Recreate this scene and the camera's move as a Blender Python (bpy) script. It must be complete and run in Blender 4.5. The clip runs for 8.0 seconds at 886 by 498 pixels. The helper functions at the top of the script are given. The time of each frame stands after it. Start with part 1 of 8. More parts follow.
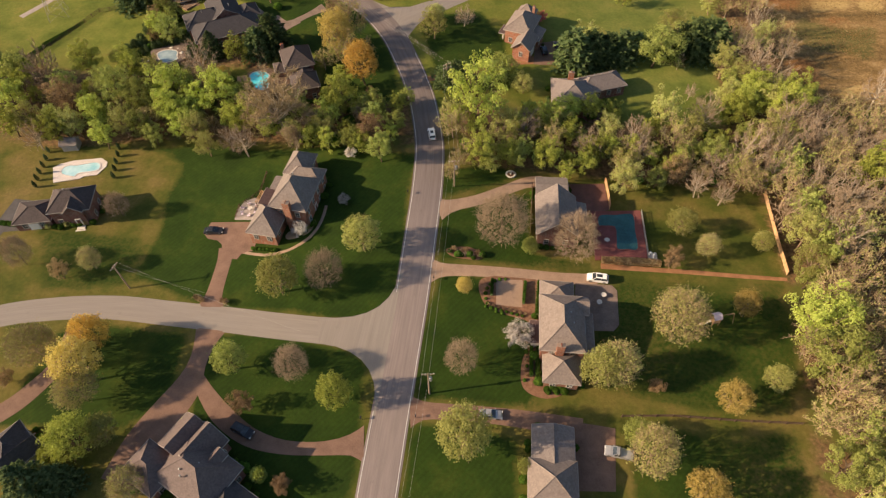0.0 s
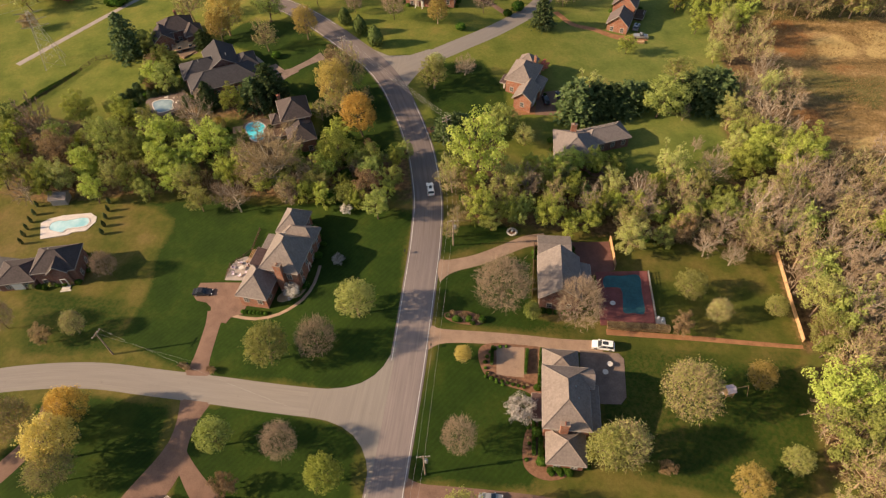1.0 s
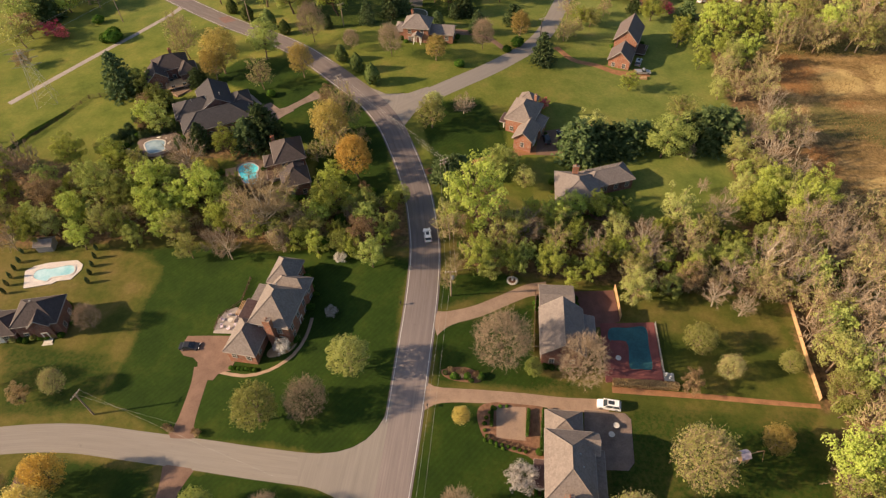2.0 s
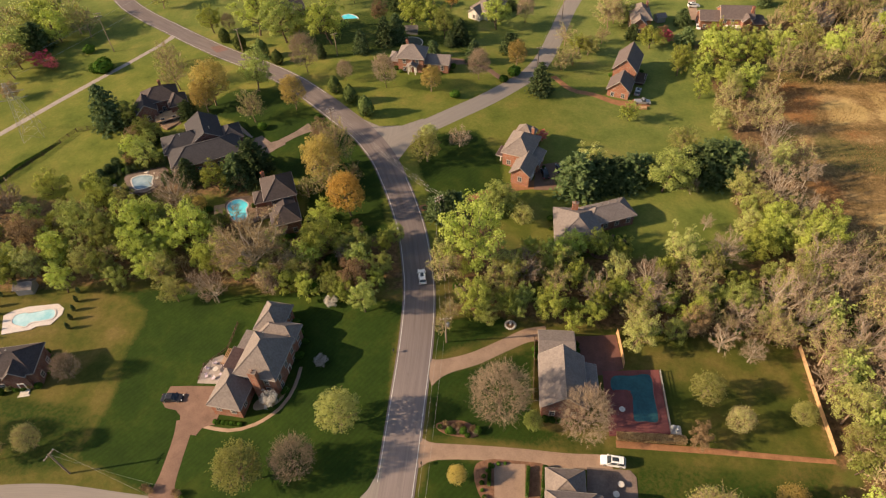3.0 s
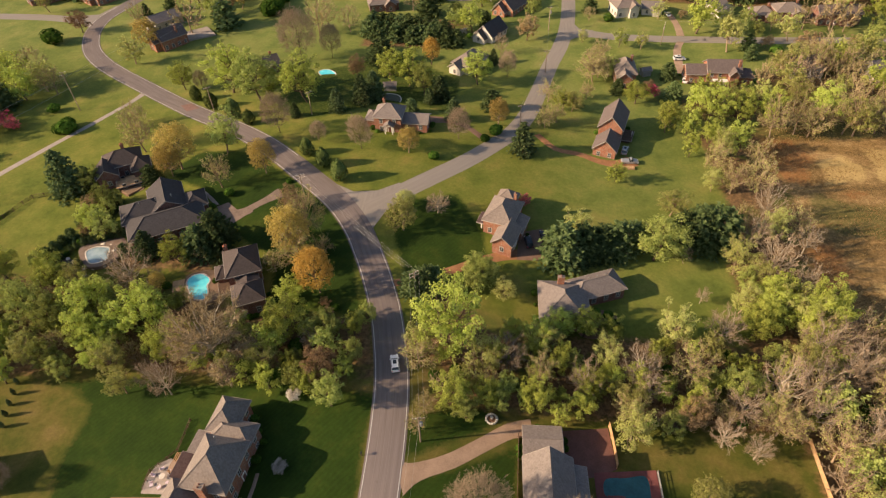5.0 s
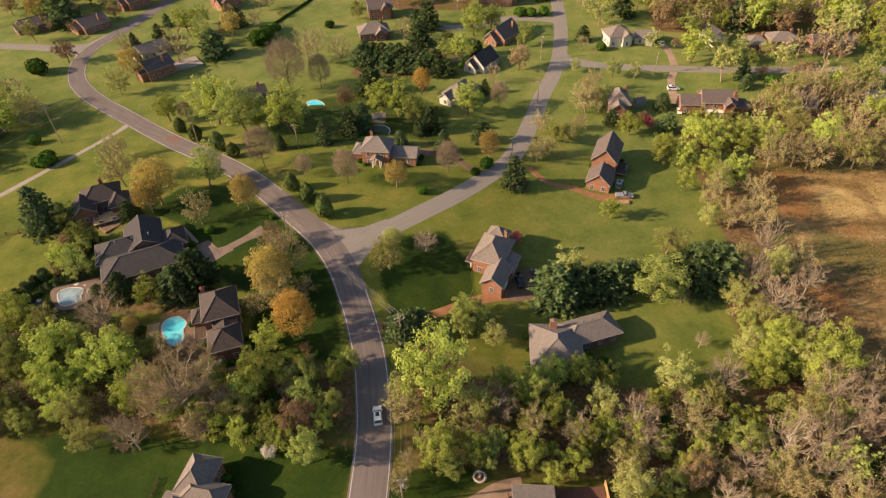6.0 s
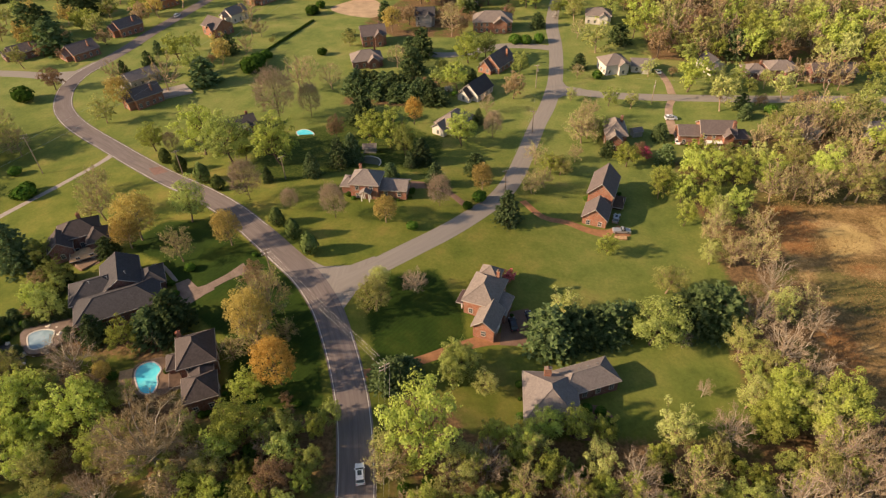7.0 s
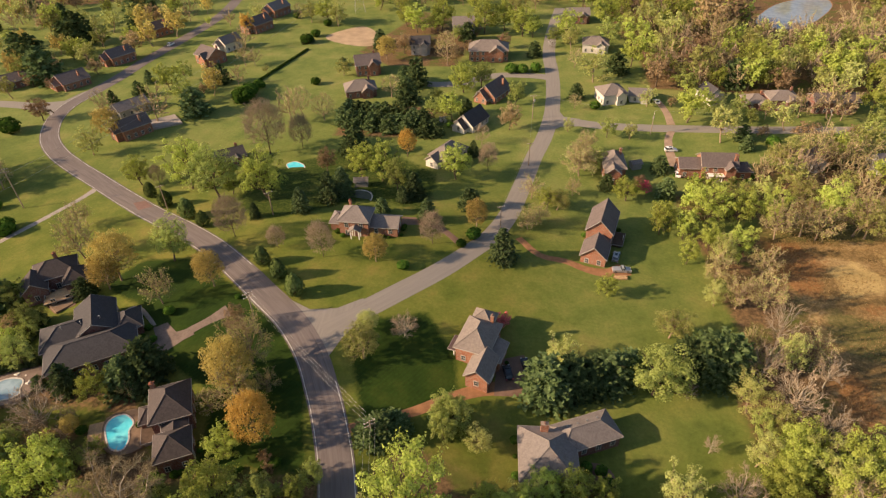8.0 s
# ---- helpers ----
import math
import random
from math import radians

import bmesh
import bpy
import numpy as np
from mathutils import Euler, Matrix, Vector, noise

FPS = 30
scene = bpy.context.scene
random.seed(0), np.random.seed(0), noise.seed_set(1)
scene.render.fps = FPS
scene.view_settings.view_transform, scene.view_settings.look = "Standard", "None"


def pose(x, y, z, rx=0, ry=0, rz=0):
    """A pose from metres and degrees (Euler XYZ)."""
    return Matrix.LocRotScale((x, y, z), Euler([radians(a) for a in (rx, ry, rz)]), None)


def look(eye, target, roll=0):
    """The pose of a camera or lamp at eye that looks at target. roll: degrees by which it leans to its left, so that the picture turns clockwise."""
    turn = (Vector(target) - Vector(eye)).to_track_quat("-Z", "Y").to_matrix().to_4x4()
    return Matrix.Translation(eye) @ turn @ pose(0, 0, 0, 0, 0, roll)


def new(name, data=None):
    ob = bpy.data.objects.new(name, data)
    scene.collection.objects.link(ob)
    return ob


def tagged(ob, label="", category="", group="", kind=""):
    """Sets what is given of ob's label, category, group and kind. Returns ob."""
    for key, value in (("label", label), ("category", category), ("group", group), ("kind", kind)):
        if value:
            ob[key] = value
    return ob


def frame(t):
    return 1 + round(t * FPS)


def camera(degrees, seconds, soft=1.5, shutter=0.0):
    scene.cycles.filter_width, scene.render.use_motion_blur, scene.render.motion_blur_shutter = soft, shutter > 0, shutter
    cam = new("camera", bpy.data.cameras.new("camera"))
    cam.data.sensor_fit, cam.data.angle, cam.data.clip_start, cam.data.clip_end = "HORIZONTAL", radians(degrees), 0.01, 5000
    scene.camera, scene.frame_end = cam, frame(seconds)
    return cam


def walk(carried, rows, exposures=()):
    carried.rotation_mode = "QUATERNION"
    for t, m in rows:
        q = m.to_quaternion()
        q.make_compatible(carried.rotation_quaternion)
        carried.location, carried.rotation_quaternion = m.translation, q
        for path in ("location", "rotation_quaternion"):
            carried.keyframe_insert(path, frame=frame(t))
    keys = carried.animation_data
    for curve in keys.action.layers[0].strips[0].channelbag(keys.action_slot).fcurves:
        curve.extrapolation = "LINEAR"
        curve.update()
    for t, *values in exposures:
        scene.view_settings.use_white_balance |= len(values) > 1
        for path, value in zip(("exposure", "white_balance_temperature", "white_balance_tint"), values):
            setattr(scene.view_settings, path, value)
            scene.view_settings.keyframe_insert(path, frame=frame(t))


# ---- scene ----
cam = camera(72.4, 8.0, soft=1.25)
PATH = [
    (0, (0.326, 0.059, 114.197), (0.118, 1.274, 112.623), -1.6),
    (0.5, (0.473, 5.474, 114.497), (0.252, 6.725, 112.953), -1.8),
    (1, (0.151, 10.731, 114.992), (-0.079, 12.009, 113.472), -1.9),
    (1.5, (0.096, 15.57, 115.219), (-0.143, 16.873, 113.721), -2.1),
    (3, (-0.161, 29.236, 115.754), (-0.41, 30.595, 114.308), -2.5),
    (3.5, (0.006, 33.269, 115.63), (-0.241, 34.647, 114.202), -2.5),
    (4, (0.306, 37.332, 115.41), (0.065, 38.731, 114.001), -2.5),
    (4.5, (0.93, 41.496, 115.103), (0.693, 42.916, 113.715), -2.4),
    (6, (3.111, 54.258, 114.133), (2.881, 55.748, 112.818), -2.2),
    (6.5, (3.804, 58.788, 113.751), (3.574, 60.299, 112.461), -2.1),
    (7, (4.244, 63.421, 113.529), (4.015, 64.952, 112.263), -2.0),
    (7.5, (4.844, 68.107, 113.217), (4.612, 69.66, 111.978), -2.1),
    (8, (5.294, 72.881, 113.023), (5.061, 74.455, 111.812), -2.0),
]
walk(cam, [(t, look(eye, target, roll)) for t, eye, target, roll in PATH])

# ---- light: a low, warm evening sun from the west-south-west and a clear sky ----
SUN_ELEVATION, SHADOW_HEADING = radians(24), radians(17)
world = bpy.data.worlds.new("sky")
scene.world = world
world.use_nodes = True
_nt = world.node_tree
_sky = _nt.nodes.new("ShaderNodeTexSky")
_sky.sky_type, _sky.sun_disc = "NISHITA", False
_sky.sun_elevation, _sky.sun_rotation = SUN_ELEVATION, radians(270) - SHADOW_HEADING
_sky.dust_density = 2.0
_nt.nodes["Background"].inputs["Strength"].default_value = 0.083
_nt.links.new(_sky.outputs["Color"], _nt.nodes["Background"].inputs["Color"])
sun = new("sun", bpy.data.lights.new("sun", "SUN"))
sun.data.energy, sun.data.angle, sun.data.color = 5.0, radians(0.6), (1.0, 0.722, 0.465)
_way = Vector((math.cos(SHADOW_HEADING) * math.cos(SUN_ELEVATION), math.sin(SHADOW_HEADING) * math.cos(SUN_ELEVATION), -math.sin(SUN_ELEVATION)))
sun.matrix_world = look((-300, 0, 300), Vector((-300, 0, 300)) + _way)
scene.view_settings.exposure = 0.80

# ---- materials ----
class Nodes:
    """A small node-tree writer for one material."""

    def __init__(self, name):
        self.m = bpy.data.materials.new(name)
        self.m.use_nodes = True
        self.t = self.m.node_tree
        self.bsdf = self.t.nodes["Principled BSDF"]
        self.out = self.t.nodes["Material Output"]

    def add(self, kind, **inputs):
        n = self.t.nodes.new(kind)
        for k, v in inputs.items():
            self.put(n, k.replace("_", " "), v)
        return n

    def put(self, n, socket, v):
        s = n.inputs[int(socket)] if socket.isdigit() else n.inputs[socket]
        if isinstance(v, bpy.types.NodeSocket):
            self.t.links.new(v, s)
        else:
            s.default_value = v

    def where(self):
        return self.add("ShaderNodeNewGeometry").outputs["Position"]

    def obj(self):
        return self.add("ShaderNodeTexCoord").outputs["Object"]

    def whim(self):
        """A random tone for each tree: by object, and by the tree's own tone in a joined stand."""
        at = self.add("ShaderNodeAttribute")
        at.attribute_name = "tone"
        return self.math("FRACT", self.math("ADD", self.add("ShaderNodeObjectInfo").outputs["Random"], at.outputs["Fac"]))

    def noise(self, scale, detail=4.0, rough=0.55, at=None):
        n = self.add("ShaderNodeTexNoise", Scale=scale, Detail=detail, Roughness=rough)
        self.put(n, "Vector", at if at is not None else self.where())
        return n.outputs["Fac"]

    def ramp(self, fac, *stops):
        n = self.add("ShaderNodeValToRGB", Fac=fac)
        e = n.color_ramp.elements
        while len(e) < len(stops):
            e.new(0.5)
        for el, (p, c) in zip(e, stops):
            el.position, el.color = p, (*c, 1) if len(c) == 3 else c
        return n.outputs["Color"]

    def mix(self, fac, a, b, blend="MIX"):
        n = self.t.nodes.new("ShaderNodeMix")
        n.data_type, n.blend_type = "RGBA", blend
        for i, v in ((0, fac), (6, a), (7, b)):
            if isinstance(v, bpy.types.NodeSocket):
                self.t.links.new(v, n.inputs[i])
            else:
                n.inputs[i].default_value = (*v, 1) if isinstance(v, tuple) and len(v) == 3 else v
        return n.outputs[2]

    def math(self, op, a, b=0.0, clamp=False):
        n = self.t.nodes.new("ShaderNodeMath")
        n.operation, n.use_clamp = op, clamp
        for i, v in ((0, a), (1, b)):
            if isinstance(v, bpy.types.NodeSocket):
                self.t.links.new(v, n.inputs[i])
            else:
                n.inputs[i].default_value = v
        return n.outputs[0]

    def bump(self, height, strength=0.5, distance=0.05):
        self.put(self.bsdf, "Normal", self.add("ShaderNodeBump", Strength=strength, Distance=distance, Height=height).outputs["Normal"])

    def done(self, colour, rough=0.8, metal=0.0, spec=0.3):
        self.put(self.bsdf, "Base Color", colour if isinstance(colour, bpy.types.NodeSocket) else (*colour, 1))
        self.put(self.bsdf, "Roughness", rough)
        self.put(self.bsdf, "Metallic", metal)
        self.put(self.bsdf, "Specular IOR Level", spec)
        return self.m


def plain(name, colour, rough=0.7, metal=0.0, vary=0.25, scale=2.0, bump=0.0, fine=25.0):
    """Paint, stone or metal of one colour with stains at two scales."""
    n = Nodes(name)
    f = n.math("ADD", n.math("MULTIPLY", n.noise(scale, 5), 0.6), n.math("MULTIPLY", n.noise(fine, 2), 0.4))
    lo, hi = tuple(c * (1 - vary) for c in colour), tuple(min(1, c * (1 + vary)) for c in colour)
    c = n.ramp(f, (0.3, lo), (0.7, hi))
    if bump:
        n.bump(f, bump, 0.03)
    return n.done(c, rough, metal)


def ground_material():
    """Grass of several kinds by the sheet's cover weights: lush lawn, woodland litter, dry field; the far grass has
    haze mixed into its colour.
    """
    n = Nodes("grass")
    cov = n.add("ShaderNodeSeparateColor", Color=n.add("ShaderNodeAttribute").outputs["Color"])
    cov_src = cov.inputs["Color"].links[0].from_node
    cov_src.attribute_name = "cover"
    big, mid, fine, tuft = n.math("ADD", n.math("MULTIPLY", n.noise(0.016, 3), 0.55), n.math("MULTIPLY", n.noise(0.05, 5, 0.65), 0.45)), n.noise(0.11, 5, 0.6), n.noise(1.1, 4, 0.65), n.noise(6.0, 2)
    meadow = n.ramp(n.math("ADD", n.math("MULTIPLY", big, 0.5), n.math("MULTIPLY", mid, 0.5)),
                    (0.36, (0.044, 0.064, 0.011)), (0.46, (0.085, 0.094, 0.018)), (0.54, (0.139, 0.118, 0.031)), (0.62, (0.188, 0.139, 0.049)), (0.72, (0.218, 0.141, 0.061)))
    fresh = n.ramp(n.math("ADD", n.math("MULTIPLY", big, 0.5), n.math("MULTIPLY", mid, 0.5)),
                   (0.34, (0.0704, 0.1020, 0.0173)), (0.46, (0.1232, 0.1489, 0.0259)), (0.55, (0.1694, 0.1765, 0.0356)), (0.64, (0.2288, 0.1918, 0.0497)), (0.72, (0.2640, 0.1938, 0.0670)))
    # distant grass: a paler lawn tone, with aerial haze painted in as extra blue
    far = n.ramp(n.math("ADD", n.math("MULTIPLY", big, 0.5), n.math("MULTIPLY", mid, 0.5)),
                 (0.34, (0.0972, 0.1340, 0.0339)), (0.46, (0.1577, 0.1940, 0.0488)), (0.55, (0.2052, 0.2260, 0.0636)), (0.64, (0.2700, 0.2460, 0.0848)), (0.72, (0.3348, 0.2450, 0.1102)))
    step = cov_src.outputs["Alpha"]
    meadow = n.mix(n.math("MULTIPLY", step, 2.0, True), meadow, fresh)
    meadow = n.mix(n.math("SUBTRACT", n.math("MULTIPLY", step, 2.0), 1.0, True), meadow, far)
    # kept lawn; its dark green also paints the tree shade by the fork
    lush = n.ramp(mid, (0.3, (0.0180, 0.0336, 0.0060)), (0.52, (0.0276, 0.0504, 0.0075)), (0.74, (0.0528, 0.0689, 0.0110)))
    # mowing bands run slantwise over the kept lawns
    w = n.add("ShaderNodeTexWave", Scale=0.32, Distortion=1.2, Detail=2.0)
    mp = n.add("ShaderNodeMapping", Vector=n.where(), Rotation=(0, 0, radians(35)))
    n.put(w, "Vector", mp.outputs["Vector"])
    lush = n.mix(n.math("MULTIPLY", w.outputs["Fac"], 0.16), lush, (0.034, 0.086, 0.012))
    litter = n.ramp(fine, (0.3, (0.095, 0.060, 0.032)), (0.5, (0.170, 0.108, 0.054)), (0.7, (0.23, 0.145, 0.072)))
    litter = n.mix(n.ramp(mid, (0.5, (0, 0, 0)), (0.62, (1, 1, 1))), litter, (0.110, 0.120, 0.028))
    lay = n.add("ShaderNodeMapping", Vector=n.where(), Rotation=(0, 0, radians(-24)), Scale=(0.05, 0.16, 1.0)).outputs["Vector"]
    warp = n.noise(0.09, 4, 0.6)
    straw = n.ramp(n.math("ADD", n.math("MULTIPLY", n.noise(1.0, 6, 0.65, lay), 0.6), n.math("ADD", n.math("MULTIPLY", fine, 0.25), n.math("MULTIPLY", tuft, 0.15))),
                   (0.36, (0.1012, 0.0748, 0.0299)), (0.46, (0.2070, 0.1364, 0.0546)), (0.54, (0.3128, 0.2068, 0.0880)), (0.64, (0.4416, 0.3168, 0.1496)))
    # broad growths across the field: rust-red stalks, green sedge, tan grass
    grow_src = n.add("ShaderNodeAttribute")
    grow_src.attribute_name = "growth"
    grow = n.add("ShaderNodeSeparateColor", Color=grow_src.outputs["Color"])
    ragged = lambda w: n.ramp(n.math("ADD", w, n.math("MULTIPLY", n.math("SUBTRACT", n.math("ADD", n.math("MULTIPLY", warp, 0.6), n.math("MULTIPLY", n.noise(0.6, 4, 0.6), 0.4)), 0.5), 1.6)), (0.38, (0, 0, 0)), (0.66, (0.85, 0.85, 0.85)))
    dry = n.mix(ragged(grow.outputs["Green"]), straw, n.mix(n.math("MULTIPLY", fine, 0.6), (0.085, 0.105, 0.028), straw))
    dry = n.mix(ragged(grow.outputs["Red"]), dry, n.mix(n.math("MULTIPLY", fine, 0.55), (0.32, 0.140, 0.052), straw))
    dry = n.mix(ragged(grow.outputs["Blue"]), dry, n.mix(n.math("MULTIPLY", fine, 0.5), (0.56, 0.41, 0.165), straw))
    edge = lambda s: n.ramp(n.math("ADD", s, n.math("MULTIPLY", n.math("SUBTRACT", fine, 0.5), 0.5)), (0.38, (0, 0, 0)), (0.62, (1, 1, 1)))
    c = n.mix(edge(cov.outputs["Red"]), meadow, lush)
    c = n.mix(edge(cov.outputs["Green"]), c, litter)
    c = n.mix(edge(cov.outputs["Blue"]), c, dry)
    c = n.mix(0.5, c, n.mix(1.0, c, n.ramp(fine, (0.25, (0.62, 0.62, 0.62)), (0.75, (1.3, 1.3, 1.3))), "MULTIPLY"))
    c = n.mix(0.35, c, n.mix(1.0, c, n.ramp(tuft, (0.3, (0.6, 0.6, 0.6)), (0.7, (1.3, 1.3, 1.3))), "MULTIPLY"))
    n.bump(n.math("ADD", fine, n.math("MULTIPLY", tuft, 0.5)), 0.5, 0.12)
    return n.done(c, 0.95, 0, 0.1)


def asphalt(name, lo, hi, older=None):
    """Worn asphalt: pale wheel tracks along the way, patches, cracks sealed dark."""
    n = Nodes(name)
    uv = n.add("ShaderNodeUVMap").outputs["UV"]
    st = n.add("ShaderNodeMapping", Vector=uv, Scale=(9.0, 0.02, 1.0))
    streak = n.noise(1.0, 3, 0.6, st.outputs["Vector"])
    st2 = n.add("ShaderNodeMapping", Vector=uv, Scale=(1.2, 0.09, 1.0))
    patch = n.noise(1.0, 3, 0.5, st2.outputs["Vector"])
    grit = n.noise(9.0, 3, 0.7)
    f = n.math("ADD", n.math("ADD", n.math("MULTIPLY", streak, 0.45), n.math("MULTIPLY", patch, 0.35)), n.math("MULTIPLY", grit, 0.2))
    c = n.ramp(f, (0.32, lo), (0.66, hi))
    if older:
        # an older, darker surface takes over farther along the road
        y = n.add("ShaderNodeSeparateXYZ", Vector=n.where()).outputs["Y"]
        along = n.math("DIVIDE", n.math("ADD", n.math("SUBTRACT", y, 92.0), n.math("MULTIPLY", patch, 16.0)), 40.0, True)
        c = n.mix(along, c, n.ramp(f, (0.32, older[0]), (0.66, older[1])))
    tar = n.add("ShaderNodeMapping", Vector=uv, Scale=(0.5, 0.5, 1.0))
    c = n.mix(n.ramp(n.noise(1.0, 6, 0.7, tar.outputs["Vector"]), (0.62, (0, 0, 0)), (0.72, (0.5, 0.5, 0.5))), c, tuple(v * 0.7 for v in lo))
    n.bump(grit, 0.3, 0.02)
    return n.done(c, 0.9, 0, 0.2)


def shingles(name, colour, course=0.22):
    """Asphalt shingles: fine courses, tabs of uneven tone, and broad weathering."""
    n = Nodes(name)
    o = n.where()
    z = n.add("ShaderNodeSeparateXYZ", Vector=o).outputs["Z"]
    row = n.math("FRACT", n.math("DIVIDE", z, course * 0.5))
    tabs = n.add("ShaderNodeTexVoronoi", Scale=3.2, Vector=o).outputs["Color"]
    tone = n.add("ShaderNodeSeparateColor", Color=tabs).outputs["Red"]
    f = n.math("ADD", n.math("MULTIPLY", tone, 0.35), n.math("ADD", n.math("MULTIPLY", n.noise(0.5, 4, 0.6), 0.5), n.math("MULTIPLY", n.noise(9, 2), 0.25)))
    lo, hi = tuple(c * 0.80 for c in colour), tuple(c * 1.20 for c in colour)
    c = n.ramp(f, (0.3, lo), (0.8, hi))
    c = n.mix(n.ramp(row, (0.0, (0.25, 0.25, 0.25)), (0.2, (0, 0, 0))), c, tuple(v * 0.6 for v in colour))
    n.bump(row, 0.15, 0.02)
    return n.done(c, 0.9, 0, 0.2)


def brickwork(name, a, b, mortar):
    n = Nodes(name)
    o = n.where()
    s = n.add("ShaderNodeSeparateXYZ", Vector=o)
    v = n.add("ShaderNodeCombineXYZ", X=n.math("ADD", s.outputs["X"], s.outputs["Y"]), Y=s.outputs["Z"])
    br = n.add("ShaderNodeTexBrick", Vector=v.outputs["Vector"], Scale=1.0, Color1=(*a, 1), Color2=(*b, 1), Mortar=(*mortar, 1))
    n.put(br, "Mortar Size", 0.012)
    n.put(br, "Brick Width", 0.24)
    n.put(br, "Row Height", 0.08)
    c = n.mix(0.6, br.outputs["Color"], n.mix(1.0, br.outputs["Color"], n.ramp(n.noise(0.6, 5), (0.3, (0.6, 0.6, 0.6)), (0.7, (1.25, 1.25, 1.25))), "MULTIPLY"))
    n.bump(br.outputs["Fac"], -0.3, 0.01)
    return n.done(c, 0.88, 0, 0.2)


def foliage(name, shade, body, tip, glow=0.46):
    """Leaves: three tones by leaf clump and by tree, and light that shines through."""
    n = Nodes(name)
    g = n.add("ShaderNodeNewGeometry")
    island = g.outputs["Random Per Island"]
    tree = n.whim()
    f = n.math("ADD", n.math("MULTIPLY", island, 0.38), n.math("ADD", n.math("MULTIPLY", n.noise(0.55, 3), 0.45), n.math("MULTIPLY", tree, 0.26)))
    c = n.ramp(f, (0.2, shade), (0.55, body), (0.9, tip))
    hue = n.add("ShaderNodeHueSaturation", Color=c)
    n.put(hue, "Hue", n.math("ADD", 0.488, n.math("MULTIPLY", tree, 0.024)))
    n.put(hue, "Value", n.math("ADD", 0.8, n.math("MULTIPLY", tree, 0.4)))
    c = hue.outputs["Color"]
    d = n.add("ShaderNodeBsdfDiffuse", Color=c, Roughness=0.6)
    tr = n.add("ShaderNodeBsdfTranslucent", Color=c)
    mx = n.add("ShaderNodeMixShader", Fac=glow)
    n.t.links.new(d.outputs[0], mx.inputs[1])
    n.t.links.new(tr.outputs[0], mx.inputs[2])
    n.t.links.new(mx.outputs[0], n.out.inputs["Surface"])
    return n.m


def bark(name, lo, hi):
    n = Nodes(name)
    tree = n.whim()
    f = n.math("ADD", n.math("MULTIPLY", n.noise(1.2, 4), 0.7), n.math("MULTIPLY", tree, 0.3))
    return n.done(n.ramp(f, (0.25, lo), (0.75, hi)), 0.95, 0, 0.1)


def glass_material(name, colour=(0.02, 0.025, 0.03)):
    n = Nodes(name)
    c = n.ramp(n.noise(1.5, 2), (0.3, colour), (0.7, tuple(v * 2.5 for v in colour)))
    return n.done(c, 0.08, 0.0, 0.6)


def water_material(name, deep, shallow):
    n = Nodes(name)
    c = n.ramp(n.noise(0.35, 3), (0.35, deep), (0.65, shallow))
    n.bump(n.noise(3.0, 3), 0.08, 0.05)
    return n.done(c, 0.06, 0.0, 0.5)


